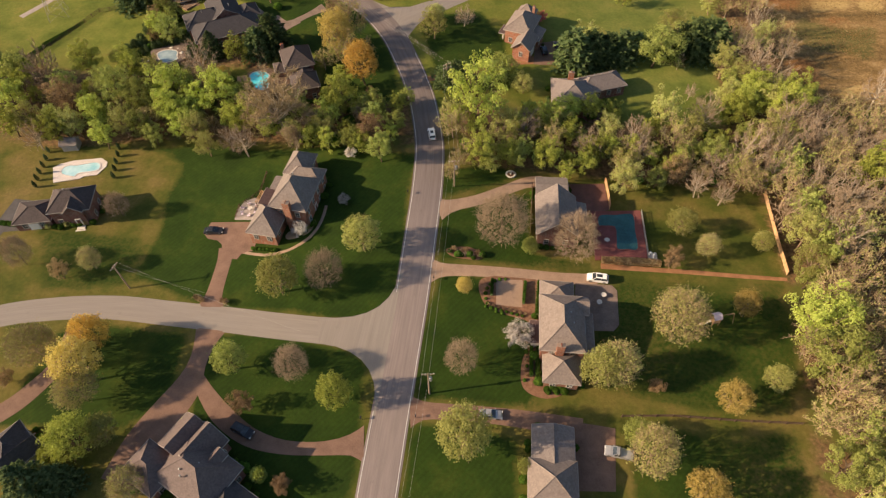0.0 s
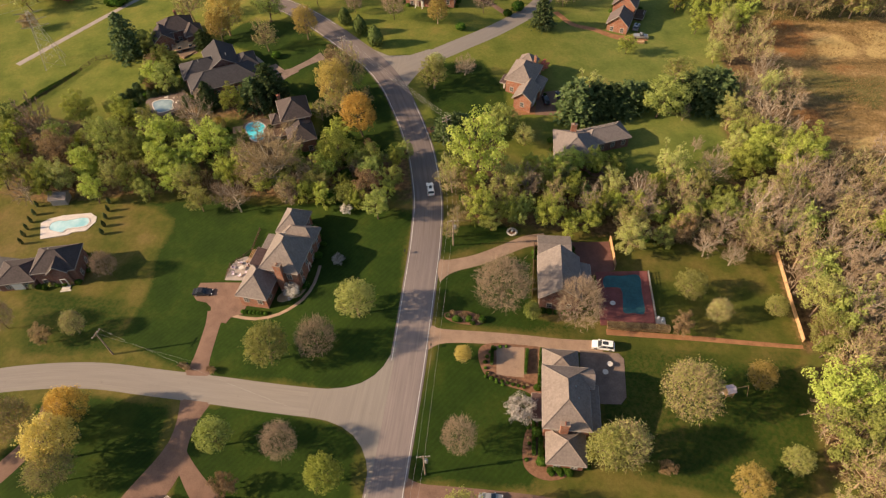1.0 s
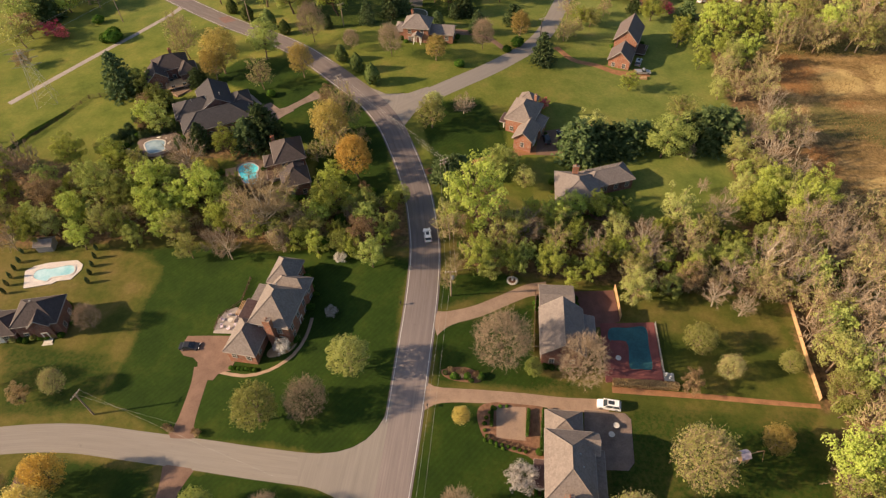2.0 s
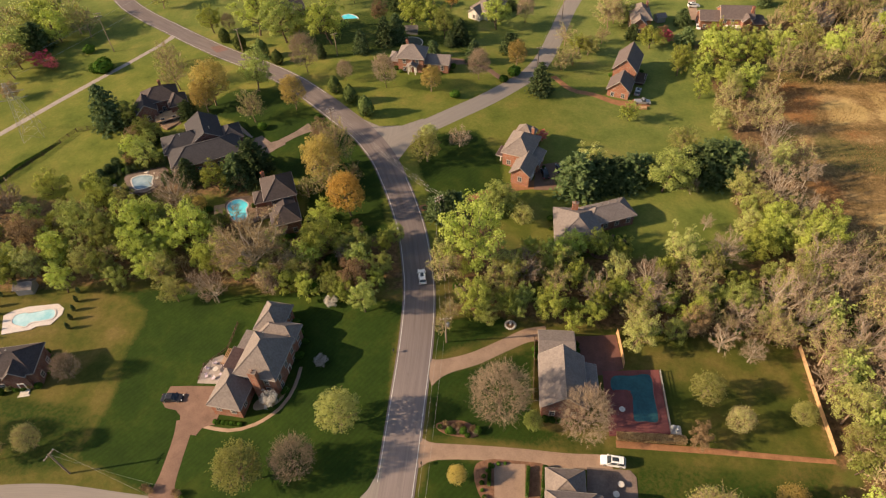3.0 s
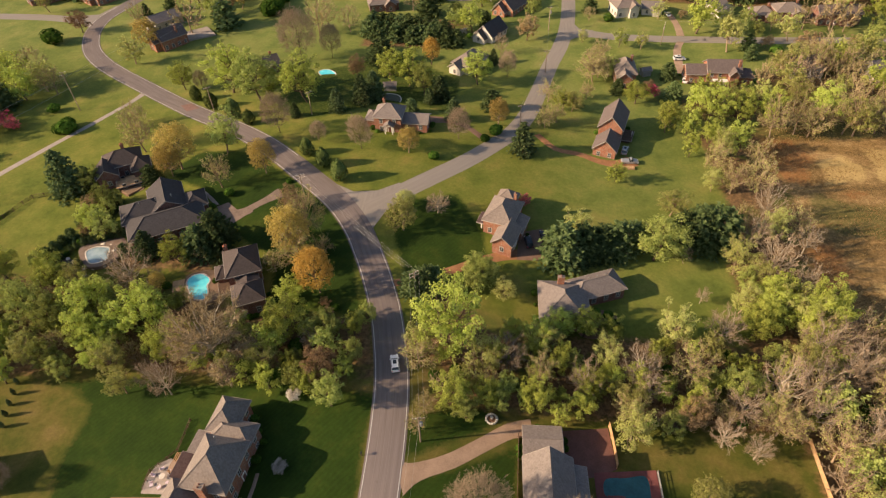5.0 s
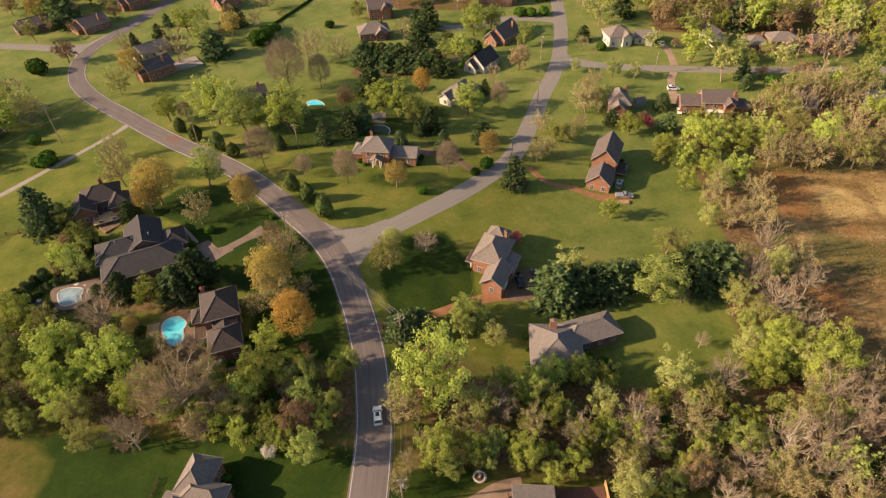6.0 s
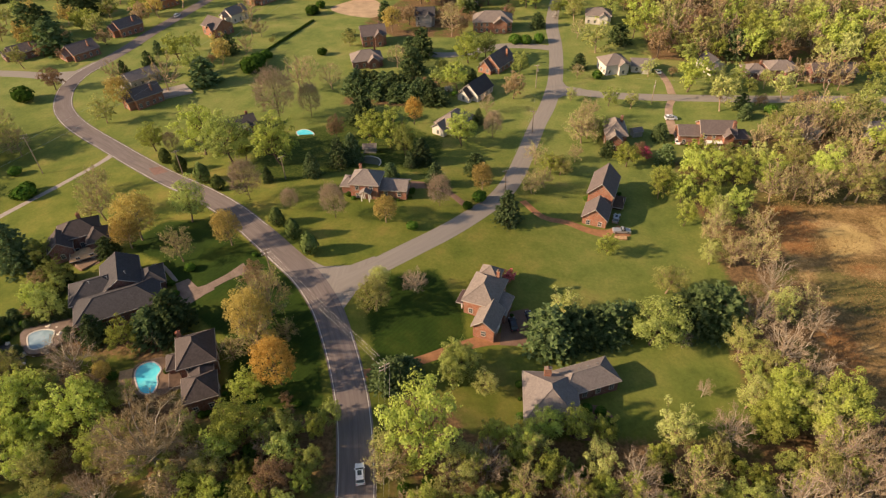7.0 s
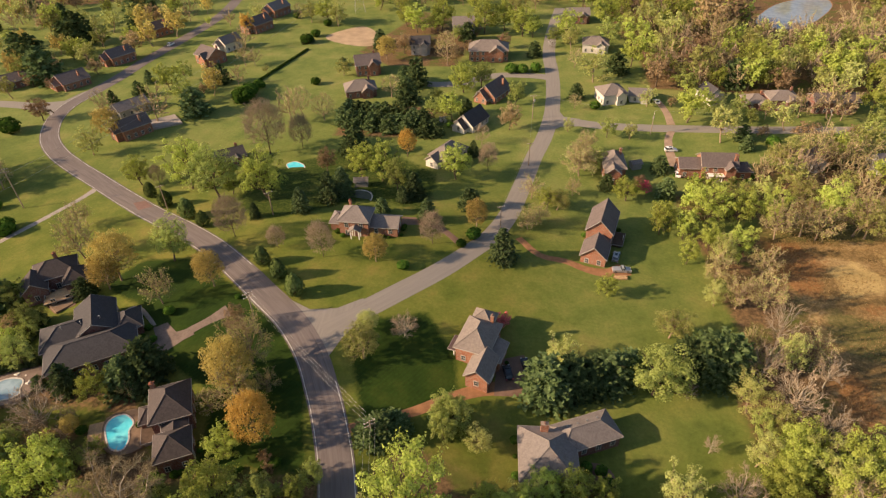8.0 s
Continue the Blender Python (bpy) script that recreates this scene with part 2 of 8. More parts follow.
M = {
    "grass": ground_material(),
    "road": asphalt("road_asphalt", (0.175, 0.144, 0.136), (0.302, 0.254, 0.234), ((0.110, 0.090, 0.086), (0.235, 0.198, 0.184))),
    "street": asphalt("street_asphalt", (0.220, 0.194, 0.172), (0.296, 0.264, 0.232)),
    "concrete": plain("drive_concrete", (0.34, 0.235, 0.165), 0.9, vary=0.25, scale=0.4, bump=0.2, fine=4),
    "worn_patio": plain("worn_patio_concrete", (0.195, 0.145, 0.118), 0.9, vary=0.35, scale=0.5, bump=0.2, fine=3),
    "brown_drive": plain("brown_aggregate", (0.198, 0.122, 0.088), 0.9, vary=0.3, scale=0.35, bump=0.2, fine=4),
    "pale_paving": plain("pale_paving", (0.33, 0.285, 0.255), 0.85, vary=0.2, scale=0.7, bump=0.2, fine=3),
    "white_paving": plain("white_paving", (0.62, 0.56, 0.52), 0.85, vary=0.15, scale=0.7, bump=0.2, fine=3),
    "red_paving": plain("red_pool_paving", (0.185, 0.064, 0.058), 0.85, vary=0.25, scale=0.5, bump=0.2, fine=3),
    "maroon_paving": plain("maroon_paving", (0.150, 0.075, 0.062), 0.9, vary=0.25, scale=0.5, bump=0.2, fine=4),
    "tower_steel": plain("weathered_tower_steel", (0.42, 0.40, 0.37), 0.8, 0.0, vary=0.15),
    "mulch": plain("mulch", (0.215, 0.115, 0.068), 1.0, vary=0.5, scale=1.2, bump=0.8, fine=7),
    "red_earth": plain("red_earth", (0.30, 0.148, 0.072), 1.0, vary=0.35, scale=0.6, bump=0.6, fine=5),
    "gravel": plain("bare_earth", (0.42, 0.30, 0.19), 1.0, vary=0.3, scale=0.2, bump=0.5, fine=3),
    "paint_line": plain("line_paint", (0.62, 0.60, 0.56), 0.8, vary=0.3, scale=1.5, fine=6),
    "red_patch": plain("red_asphalt_patch", (0.205, 0.120, 0.100), 0.9, vary=0.3, scale=0.8),
    "patch": plain("dark_seal", (0.085, 0.08, 0.08), 0.9, vary=0.3, scale=0.8),
    "roof_grey": shingles("shingles_grey", (0.200, 0.170, 0.154)),
    "roof_taupe": shingles("shingles_taupe", (0.212, 0.176, 0.156)),
    "roof_dark": shingles("shingles_dark", (0.066, 0.061, 0.064)),
    "roof_brown": shingles("shingles_brown", (0.138, 0.110, 0.104)),
    "roof_umber": shingles("shingles_umber", (0.078, 0.064, 0.062)),
    "roof_slate": shingles("shingles_slate", (0.200, 0.172, 0.160)),
    "roof_maroon": shingles("shingles_maroon", (0.105, 0.070, 0.066)),
    "brick": brickwork("brick_red", (0.265, 0.088, 0.048), (0.345, 0.128, 0.072), (0.30, 0.23, 0.18)),
    "brick_dark": brickwork("brick_dark", (0.165, 0.062, 0.045), (0.235, 0.095, 0.068), (0.24, 0.19, 0.165)),
    "siding": plain("white_siding", (0.56, 0.52, 0.47), 0.7, vary=0.12, scale=0.8, fine=8),
    "trim": plain("white_trim", (0.78, 0.75, 0.70), 0.6, vary=0.1, scale=1.0),
    "gutter_paint": plain("weathered_gutter_paint", (0.36, 0.32, 0.285), 0.6, vary=0.2, scale=1.0),
    "window_paint": plain("window_paint", (0.50, 0.47, 0.43), 0.6, vary=0.15, scale=1.0),
    "grey_wall": plain("grey_siding", (0.33, 0.31, 0.29), 0.8, vary=0.15, scale=0.8),
    "glass": glass_material("window_glass"),
    "door_paint": plain("door_paint", (0.16, 0.07, 0.05), 0.5, vary=0.2),
    "pool_water": water_material("pool_water", (0.08, 0.66, 0.82), (0.22, 0.82, 0.90)),
    "grey_water": water_material("grey_pool_water", (0.20, 0.30, 0.36), (0.34, 0.44, 0.50)),
    "brown_paving": plain("brown_paving", (0.20, 0.135, 0.090), 0.9, vary=0.3, scale=0.6, bump=0.2, fine=4),
    "pale_water": water_material("pale_pool_water", (0.30, 0.60, 0.66), (0.55, 0.76, 0.80)),
    "pool_cover": plain("pool_cover", (0.030, 0.108, 0.122), 0.55, vary=0.3, scale=0.3, fine=2),
    "pond_cover": plain("pool_cover_green", (0.085, 0.095, 0.075), 0.6, vary=0.3, scale=0.4, fine=2),
    "pond_water": water_material("pond_water", (0.22, 0.25, 0.27), (0.30, 0.32, 0.33)),
    "wood_fence": plain("fence_wood", (0.50, 0.32, 0.17), 0.85, vary=0.35, scale=1.5, fine=9),
    "dark_wood": plain("dark_weathered_wood", (0.10, 0.065, 0.045), 0.9, vary=0.35, scale=1.5),
    "pole_wood": plain("pole_wood", (0.30, 0.23, 0.17), 0.9, vary=0.3, scale=1.5),
    "steel": plain("galvanised_steel", (0.34, 0.34, 0.33), 0.5, 0.6, vary=0.15),
    "wire": plain("weathered_wire", (0.40, 0.39, 0.36), 0.5, 0.3, vary=0.1),
    "porcelain": plain("porcelain", (0.75, 0.74, 0.72), 0.3, vary=0.1),
    "rubber": plain("tyre_rubber", (0.02, 0.02, 0.02), 0.9, vary=0.2),
    "white_paint": plain("white_car_paint", (0.85, 0.85, 0.84), 0.25, vary=0.04),
    "dark_paint": plain("dark_car_paint", (0.035, 0.037, 0.045), 0.25, vary=0.2),
    "silver_paint": plain("silver_car_paint", (0.42, 0.42, 0.42), 0.3, 0.4, vary=0.08),
    "stone": plain("pale_stone", (0.62, 0.57, 0.50), 0.85, vary=0.2, scale=2, bump=0.3),
    "cushion": plain("lilac_canvas", (0.62, 0.52, 0.58), 0.9, vary=0.2),
    "bark_brown": bark("bark_brown", (0.070, 0.050, 0.036), (0.175, 0.130, 0.092)),
    "bark_tan": bark("bark_tan", (0.21, 0.148, 0.100), (0.40, 0.295, 0.205)),
    "bark_pale": bark("bark_pale", (0.30, 0.255, 0.195), (0.52, 0.455, 0.365)),
    "twigs_grey": bark("twigs_grey", (0.235, 0.178, 0.122), (0.410, 0.315, 0.216)),
    "twigs_tan": bark("twigs_tan", (0.280, 0.216, 0.122), (0.460, 0.362, 0.210)),
    "leaf_Y": foliage("leaf_bright", (0.232, 0.275, 0.058), (0.422, 0.478, 0.104), (0.545, 0.570, 0.165)),
    "leaf_G": foliage("leaf_green", (0.192, 0.235, 0.062), (0.348, 0.394, 0.110), (0.485, 0.510, 0.178)),
    "leaf_L": foliage("leaf_olive", (0.262, 0.278, 0.082), (0.420, 0.432, 0.142), (0.535, 0.530, 0.212)),
    "leaf_O": foliage("leaf_golden", (0.355, 0.288, 0.080), (0.520, 0.415, 0.132), (0.645, 0.525, 0.205)),
    "leaf_A": foliage("leaf_amber", (0.480, 0.315, 0.075), (0.660, 0.465, 0.120), (0.76, 0.58, 0.180)),
    "leaf_R": foliage("leaf_russet", (0.215, 0.148, 0.080), (0.360, 0.255, 0.145), (0.48, 0.36, 0.215)),
    "leaf_W": foliage("blossom_white", (0.42, 0.38, 0.33), (0.62, 0.58, 0.52), (0.80, 0.77, 0.72), 0.2),
    "leaf_P": foliage("blossom_pink", (0.40, 0.06, 0.09), (0.58, 0.11, 0.16), (0.72, 0.25, 0.28), 0.2),
    "leaf_D": foliage("needle_dark", (0.046, 0.072, 0.030), (0.098, 0.136, 0.054), (0.195, 0.238, 0.105), 0.2),
    "leaf_N": foliage("needle_mid", (0.046, 0.074, 0.028), (0.100, 0.142, 0.052), (0.200, 0.250, 0.105), 0.2),
    "leaf_S": foliage("leaf_hedge", (0.028, 0.065, 0.012), (0.060, 0.120, 0.018), (0.13, 0.20, 0.030), 0.2),
    "leaf_H": foliage("leaf_evergreen", (0.060, 0.088, 0.026), (0.125, 0.165, 0.048), (0.215, 0.255, 0.085), 0.25),
    "reed": foliage("dry_grass", (0.26, 0.17, 0.07), (0.42, 0.30, 0.135), (0.58, 0.45, 0.23), 0.4),
}

# ---- shape helpers ----
class Geo:
    """Collects corners and faces, then makes one mesh."""

    def __init__(self):
        self.v, self.f, self.k, self.uv = [], [], [], []

    def face(self, pts, k=0):
        i = len(self.v)
        self.v += [tuple(p) for p in pts]
        self.f.append(tuple(range(i, i + len(pts))))
        self.k.append(k)

    def box(self, x0, y0, z0, x1, y1, z1, k=0, m=None):
        c = [Vector((x, y, z)) for z in (z0, z1) for y in (y0, y1) for x in (x0, x1)]
        if m is not None:
            c = [m @ p for p in c]
        i = len(self.v)
        self.v += [tuple(p) for p in c]
        for q in ((0, 2, 3, 1), (4, 5, 7, 6), (0, 1, 5, 4), (1, 3, 7, 5), (3, 2, 6, 7), (2, 0, 4, 6)):
            self.f.append(tuple(i + a for a in q))
            self.k.append(k)

    def tube(self, pts, radii, sides=5, k=0, cap=True):
        pts = [Vector(p) for p in pts]
        i0 = len(self.v)
        for j, p in enumerate(pts):
            d = (pts[min(j + 1, len(pts) - 1)] - pts[max(j - 1, 0)]).normalized()
            a = d.cross(Vector((0.31, 0.95, 0.05)) if abs(d.z) > 0.9 else Vector((0, 0, 1))).normalized()
            b = d.cross(a)
            for s in range(sides):
                w = 2 * math.pi * s / sides
                self.v.append(tuple(p + (a * math.cos(w) + b * math.sin(w)) * radii[j]))
        for j in range(len(pts) - 1):
            for s in range(sides):
                p, q = i0 + j * sides, i0 + (j + 1) * sides
                self.f.append((p + s, p + (s + 1) % sides, q + (s + 1) % sides, q + s))
                self.k.append(k)
        if cap:
            self.f.append(tuple(i0 + (len(pts) - 1) * sides + s for s in range(sides)))
            self.k.append(k)

    def turn(self, m):
        self.v = [tuple(m @ Vector(p)) for p in self.v]

    def lathe(self, rings, sides=12, k=0, at=(0, 0)):
        """rings: (radius, z) from the foot to the top."""
        self.tube([(at[0], at[1], z) for r, z in rings], [r for r, z in rings], sides, k)

    def mesh(self, name, mats, smooth=False):
        me = bpy.data.meshes.new(name)
        me.from_pydata(self.v, [], self.f)
        for m in mats if isinstance(mats, (list, tuple)) else [mats]:
            me.materials.append(M[m])
        if any(self.k):
            me.polygons.foreach_set("material_index", self.k)
        if smooth:
            me.polygons.foreach_set("use_smooth", [True] * len(self.f))
        me.update()
        return me


def part(name, geo, mats, parent=None, label="", smooth=False):
    """Links a Geo, or a mesh that exists already, as one object, under parent where one is given."""
    ob = new(name, geo.mesh(name, mats, smooth) if isinstance(geo, Geo) else geo)
    if parent is not None:
        ob.parent = parent
    return tagged(ob, label)


def height(x, y):
    """The lie of the land: a broad rise round the road fork, a low one under the brick house's lawn."""
    e = np.exp
    return (-3 + 8 * e(-(((x + 60) / 80) ** 2 + ((y - 205) / 55) ** 2)) + 5 * e(-(((x + 30) / 35) ** 2 + ((y - 110) / 40) ** 2))
            + 2 / (1 + e(-np.clip((y - 290) / 12, -40, 40))))


def base(name, x, y, turn=0.0, sink=0.0):
    """An Empty on the ground, the root of a thing."""
    ob = new(name)
    ob.empty_display_size = 0.5
    ob.matrix_basis = pose(x, y, float(height(x, y)) - sink, 0, 0, turn)
    return ob


def spline(pts, step=2.0):
    """A smooth line through plan points, sampled about every step metres."""
    p = [np.array(q, float) for q in pts]
    p = [2 * p[0] - p[1]] + p + [2 * p[-1] - p[-2]]
    out = []
    for i in range(1, len(p) - 2):
        a, b, c, d = p[i - 1:i + 3]
        n = max(2, int(np.linalg.norm((c - b)[:2]) / step))
        for j in range(n):
            t = j / n
            out.append(0.5 * (2 * b + (c - a) * t + (2 * a - 5 * b + 4 * c - d) * t * t + (3 * b - a - 3 * c + d) * t ** 3))
    out.append(p[-2])
    return out


def inside(poly, x, y):
    """Signed distance to a plan polygon, positive within it."""
    d = np.full(x.shape, 1e9)
    win = np.zeros(x.shape, bool)
    for (ax, ay), (bx, by) in zip(poly, poly[1:] + poly[:1]):
        t = np.clip(((x - ax) * (bx - ax) + (y - ay) * (by - ay)) / ((bx - ax) ** 2 + (by - ay) ** 2 + 1e-9), 0, 1)
        d = np.minimum(d, np.hypot(x - ax - t * (bx - ax), y - ay - t * (by - ay)))
        win ^= ((ay > y) != (by > y)) & (x < (bx - ax) * (y - ay) / (by - ay + 1e-9) + ax)
    return np.where(win, d, -d)


# ---- ground: one sheet to the horizon, with its covers as weights ----
LAWNS_AND_SHADE = [
    # verge by the fork: tree shade painted with the dark lawn colour
    [(-35.7, 176.6), (-33.4, 184.6), (-16, 188.3), (-8.3, 173.4), (-5.3, 158.4), (-25.1, 153.9), (-30, 163.5)],
    [(28, 50), (42, 52), (44, 34), (40, 20), (28, 22)],
    [(-15, 45), (6, 46), (6, 20), (-15, 16)],
]
LAWNS_AND_SHADE += [
    [(-66, 118), (-26, 118), (-24.5, 90), (-24.4, 71), (-30, 67), (-62, 66.5), (-87.1, 71.2), (-87.9, 79.6), (-87.5, 87.5), (-89.0, 92.9), (-89.8, 98.0), (-88.9, 104.3), (-90.5, 109.6), (-97.9, 114.0), (-116.6, 115.0)],
    [(-15, 81), (-5, 81.4), (10, 80), (10, 54), (15, 54), (-14.5, 50), (-16, 71)],
    [(-16, 99), (-7, 102), (6, 111), (6, 92), (20, 90), (-16, 84.5)],
]
LAWNS_AND_SHADE += [
    [(-17.6, 113), (-1, 118), (0, 113), (-16.5, 103)],
    [(-58, 138), (-34, 140), (-42, 162), (-56, 180), (-70, 192), (-86, 202), (-104, 204), (-110, 192), (-96, 184), (-80, 166), (-62, 158)],
]
LAWNS_AND_SHADE += [
    [(-62, 60), (-33, 60.5), (-26, 58), (-24.5, 30), (-44, 25), (-60, 40)],
    [(-96, 57), (-67, 59.5), (-66, 45), (-74, 36), (-100, 33)],
]
MOWN = [
    [(-122.1, 83.8), (-102.0, 85.7), (-91.3, 84.2), (-86.0, 74.9), (-86.6, 67.8), (-107.4, 64.7)],
    [(-95.3, 249.7), (-85.4, 269.4), (-66.6, 283), (-43.4, 282.4), (-24.8, 270.1), (-19.7, 232.5), (-34.9, 239.4), (-46.6, 239.7), (-59.9, 231.8), (-72.8, 225.1), (-85.9, 228.4)],
    [(26, 86.5), (63.8, 89.8), (66.1, 71), (62, 57), (46.8, 56.2), (30, 55.4), (20, 58), (20, 80)],
    [(27, 49), (62, 56), (63, 20), (27, 16)],
    [(10, 90.5), (26, 88.6), (66, 91.4), (66, 88), (26, 85.5), (10, 87)],
]
WOODS = [
    [(-200, 118), (-130, 112), (-95, 120.5), (-60, 120), (-26, 119.5), (-32, 138), (-60, 138), (-88, 146), (-130, 146), (-200, 148)],
    [(-16, 117), (0, 118), (30, 120), (64, 121), (66, 90), (63, 50), (60, 20), (110, 20), (110, 150), (85, 160), (62, 146), (38, 143), (8, 140), (-18, 150)],
    [(62, 146), (85, 160), (80.8, 170.4), (84.6, 182.4), (87.1, 195.3), (85.9, 209.3), (81.4, 224.7), (84.5, 241.0), (60, 238), (63.2, 226.1), (63.3, 206.7), (65.7, 192.9), (58.9, 170.2)],
    [(60, 245), (170, 262), (170, 295), (95, 283), (85, 268), (60, 262)],
]
WOODS += [
    [(64, 352), (200, 340), (330, 420), (330, 700), (60, 700), (56, 440), (64, 400)],
    [(-420, 470), (-300, 480), (-215, 520), (-150, 560), (-160, 700), (-520, 700)],
    [(-72, 142), (-88, 152), (-122, 150), (-118, 160), (-92, 160), (-76, 156)],
    [(-85, 395), (-65, 375), (-30, 375), (-20, 440), (-60, 470)],
]
WOODS += [
    [(-72, 295), (-30, 295), (-26, 325), (-72, 325)],
]
FIELDS = [
    [(88, 262), (134, 268), (200, 270), (200, 150), (104, 150), (79.8, 161.1), (79.3, 170.4), (83.1, 182.4), (85.6, 195.3), (84.4, 209.3), (79.9, 224.7), (83.0, 241.0)],
]

# rust-red stalks and green sedge within the field
RUST = [
    [(82.3, 233.6), (92.0, 235.7), (97.8, 230.0), (90.5, 210.0), (84.4, 209.3), (79.6, 218.1)],
    [(82.8, 182.3), (89.8, 185.6), (92.2, 178.7), (88.3, 166.1), (81.4, 164.3), (80.3, 170.6)],
    [(101.6, 208.3), (108.4, 209.0), (107.7, 204.6), (100.2, 203.8)],
]
SEDGE = [
    [(83.3, 246.8), (128.6, 252.8), (124.4, 240.9), (101.5, 236.6), (81.4, 238.2)],
    [(91.3, 207.2), (99.7, 202.4), (116.4, 204.1), (109.3, 185.3), (91.8, 187.0), (86.4, 195.4)],
]
GOLD = [
    [(97.5, 222.6), (106.1, 228.1), (111.8, 221.5), (108.6, 214.3), (97.4, 210.8)],
    [(114.9, 233.4), (127.1, 232.8), (119.7, 213.1), (114.0, 215.5)],
    [(95.2, 168.0), (104.0, 171.1), (100.7, 162.5), (94.3, 163.3)],
]


def soft(polys, x, y, width):
    w = np.zeros(x.shape)
    for p in polys:
        w = np.maximum(w, np.clip(0.5 + inside(p, x, y) / width, 0, 1))
    return w


def make_ground():
    xs = np.concatenate([[-5000, -2500, -1200, -700, -500], np.arange(-400, 260, 2.5), [300, 400, 600, 1200, 2500, 5000]])
    ys = np.concatenate([[-5000, -2500, -1000, -400, -150, -50], np.arange(0, 520, 2.5), [560, 640, 800, 1200, 2500, 5000]])
    gx, gy = np.meshgrid(xs, ys)
    gz = height(gx, gy)
    nx, ny = len(xs), len(ys)
    i = (np.arange(ny - 1)[:, None] * nx + np.arange(nx - 1)[None, :]).ravel()
    me = bpy.data.meshes.new("ground")
    me.from_pydata(np.stack([gx, gy, gz], -1).reshape(-1, 3).tolist(), [], np.stack([i, i + 1, i + nx + 1, i + nx], -1).tolist())
    me.materials.append(M["grass"])
    cov = np.ones((nx * ny, 4), np.float32)
    x, y = gx.ravel(), gy.ravel()
    wx, wy = x + 0.8 * np.sin(y / 7.3), y + 0.7 * np.sin(x / 6.1)
    cov[:, 0], cov[:, 1], cov[:, 2] = np.maximum(soft(LAWNS_AND_SHADE, wx, wy, 6.0), 0.57 * soft(MOWN, wx, wy, 4.0)), soft(WOODS, x, y, 9.0), soft(FIELDS, x, y, 12.0)
    # alpha grows with distance, towards the far grass and its painted haze
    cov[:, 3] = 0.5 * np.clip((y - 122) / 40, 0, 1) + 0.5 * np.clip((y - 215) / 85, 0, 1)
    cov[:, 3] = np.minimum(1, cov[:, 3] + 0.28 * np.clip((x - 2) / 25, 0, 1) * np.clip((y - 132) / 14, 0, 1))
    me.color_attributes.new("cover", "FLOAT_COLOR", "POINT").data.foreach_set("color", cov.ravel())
    grow = np.zeros((nx * ny, 4), np.float32)
    grow[:, 0], grow[:, 1], grow[:, 2] = soft(RUST, x, y, 9.0), soft(SEDGE, x, y, 8.0), soft(GOLD, x, y, 7.0)
    me.color_attributes.new("growth", "FLOAT_COLOR", "POINT").data.foreach_set("color", grow.ravel())
    me.polygons.foreach_set("use_smooth", [True] * len(me.polygons))
    tagged(new("ground", me), "gently rolling spring grass with lawns, woodland litter and dry field", "ground", kind="structure")


make_ground()


def ribbon(name, pts, mat, lift, label, category, width=None, kind="structure", side=0.0, taper=False):
    """A strip draped over the ground along a plan line of (x, y, width); side shifts it across, to the right."""
    line = spline([(p[0], p[1], p[2] if width is None else width) for p in pts])
    g = Geo()
    run, uv, across = 0.0, [], 7 if (width or 5) > 1 else 2
    for i, p in enumerate(line):
        d = (line[min(i + 1, len(line) - 1)] - line[max(i - 1, 0)])[:2]
        d /= np.linalg.norm(d) + 1e-9
        r = np.array((d[1], -d[0]))
        if i:
            run += np.linalg.norm((p - line[i - 1])[:2])
        for j in range(across):
            s = j / (across - 1) - 0.5
            q = p[:2] + r * (s * p[2] + side)
            g.v.append((q[0], q[1], float(height(q[0], q[1])) + lift - (0.05 if abs(s) == 0.5 and across > 2 else 0)))
            uv.append((s * p[2], run))
    for i in range(len(line) - 1):
        for j in range(across - 1):
            a = i * across + j
            g.f.append((a, a + 1, a + across + 1, a + across))
            g.k.append(0)
    me = g.mesh(name, mat, True)
    lay = me.uv_layers.new(name="UVMap").data
    for loop in me.loops:
        lay[loop.index].uv = uv[loop.vertex_index]
    return tagged(new(name, me), label, category, kind=kind)


def pad(name, pts, mat, lift, label, category, kind="structure", level=False, step=1.6):
    """A patch draped inside an outline, or a level slab with a skirt."""
    poly = [tuple(p[:2]) for p in pts]
    xs, ys = [p[0] for p in poly], [p[1] for p in poly]
    bm = bmesh.new()
    bm.faces.new([bm.verts.new((x, y, 0)) for x, y in poly])
    for axis, lo, hi in ((0, min(xs), max(xs)), (1, min(ys), max(ys))):
        for c in np.arange(lo + step, hi, step):
            co, no = [0, 0, 0], [0, 0, 0]
            co[axis], no[axis] = c, 1
            bmesh.ops.bisect_plane(bm, geom=bm.verts[:] + bm.edges[:] + bm.faces[:], plane_co=co, plane_no=no)
    bm.normal_update()
    flip = [q for q in bm.faces if q.normal.z < 0]
    bmesh.ops.reverse_faces(bm, faces=flip)
    top = max(float(height(px, py)) for px, py in poly) + lift
    for v in bm.verts:
        v.co.z = top if level else float(height(v.co.x, v.co.y)) + lift
    me = bpy.data.meshes.new(name)
    bm.to_mesh(me)
    bm.free()
    me.materials.append(M[mat])
    lay = me.uv_layers.new(name="UVMap").data
    for loop in me.loops:
        co = me.vertices[loop.vertex_index].co
        lay[loop.index].uv = (co.x, co.y)
    ob = tagged(new(name, me), label, category, kind=kind)
    if level:
        g = Geo()
        for p, q in zip(poly, poly[1:] + poly[:1]):
            g.face([(*p, top), (*p, top - 1.0), (*q, top - 1.0), (*q, top)])
        part("skirt", g, mat, ob)
    return ob


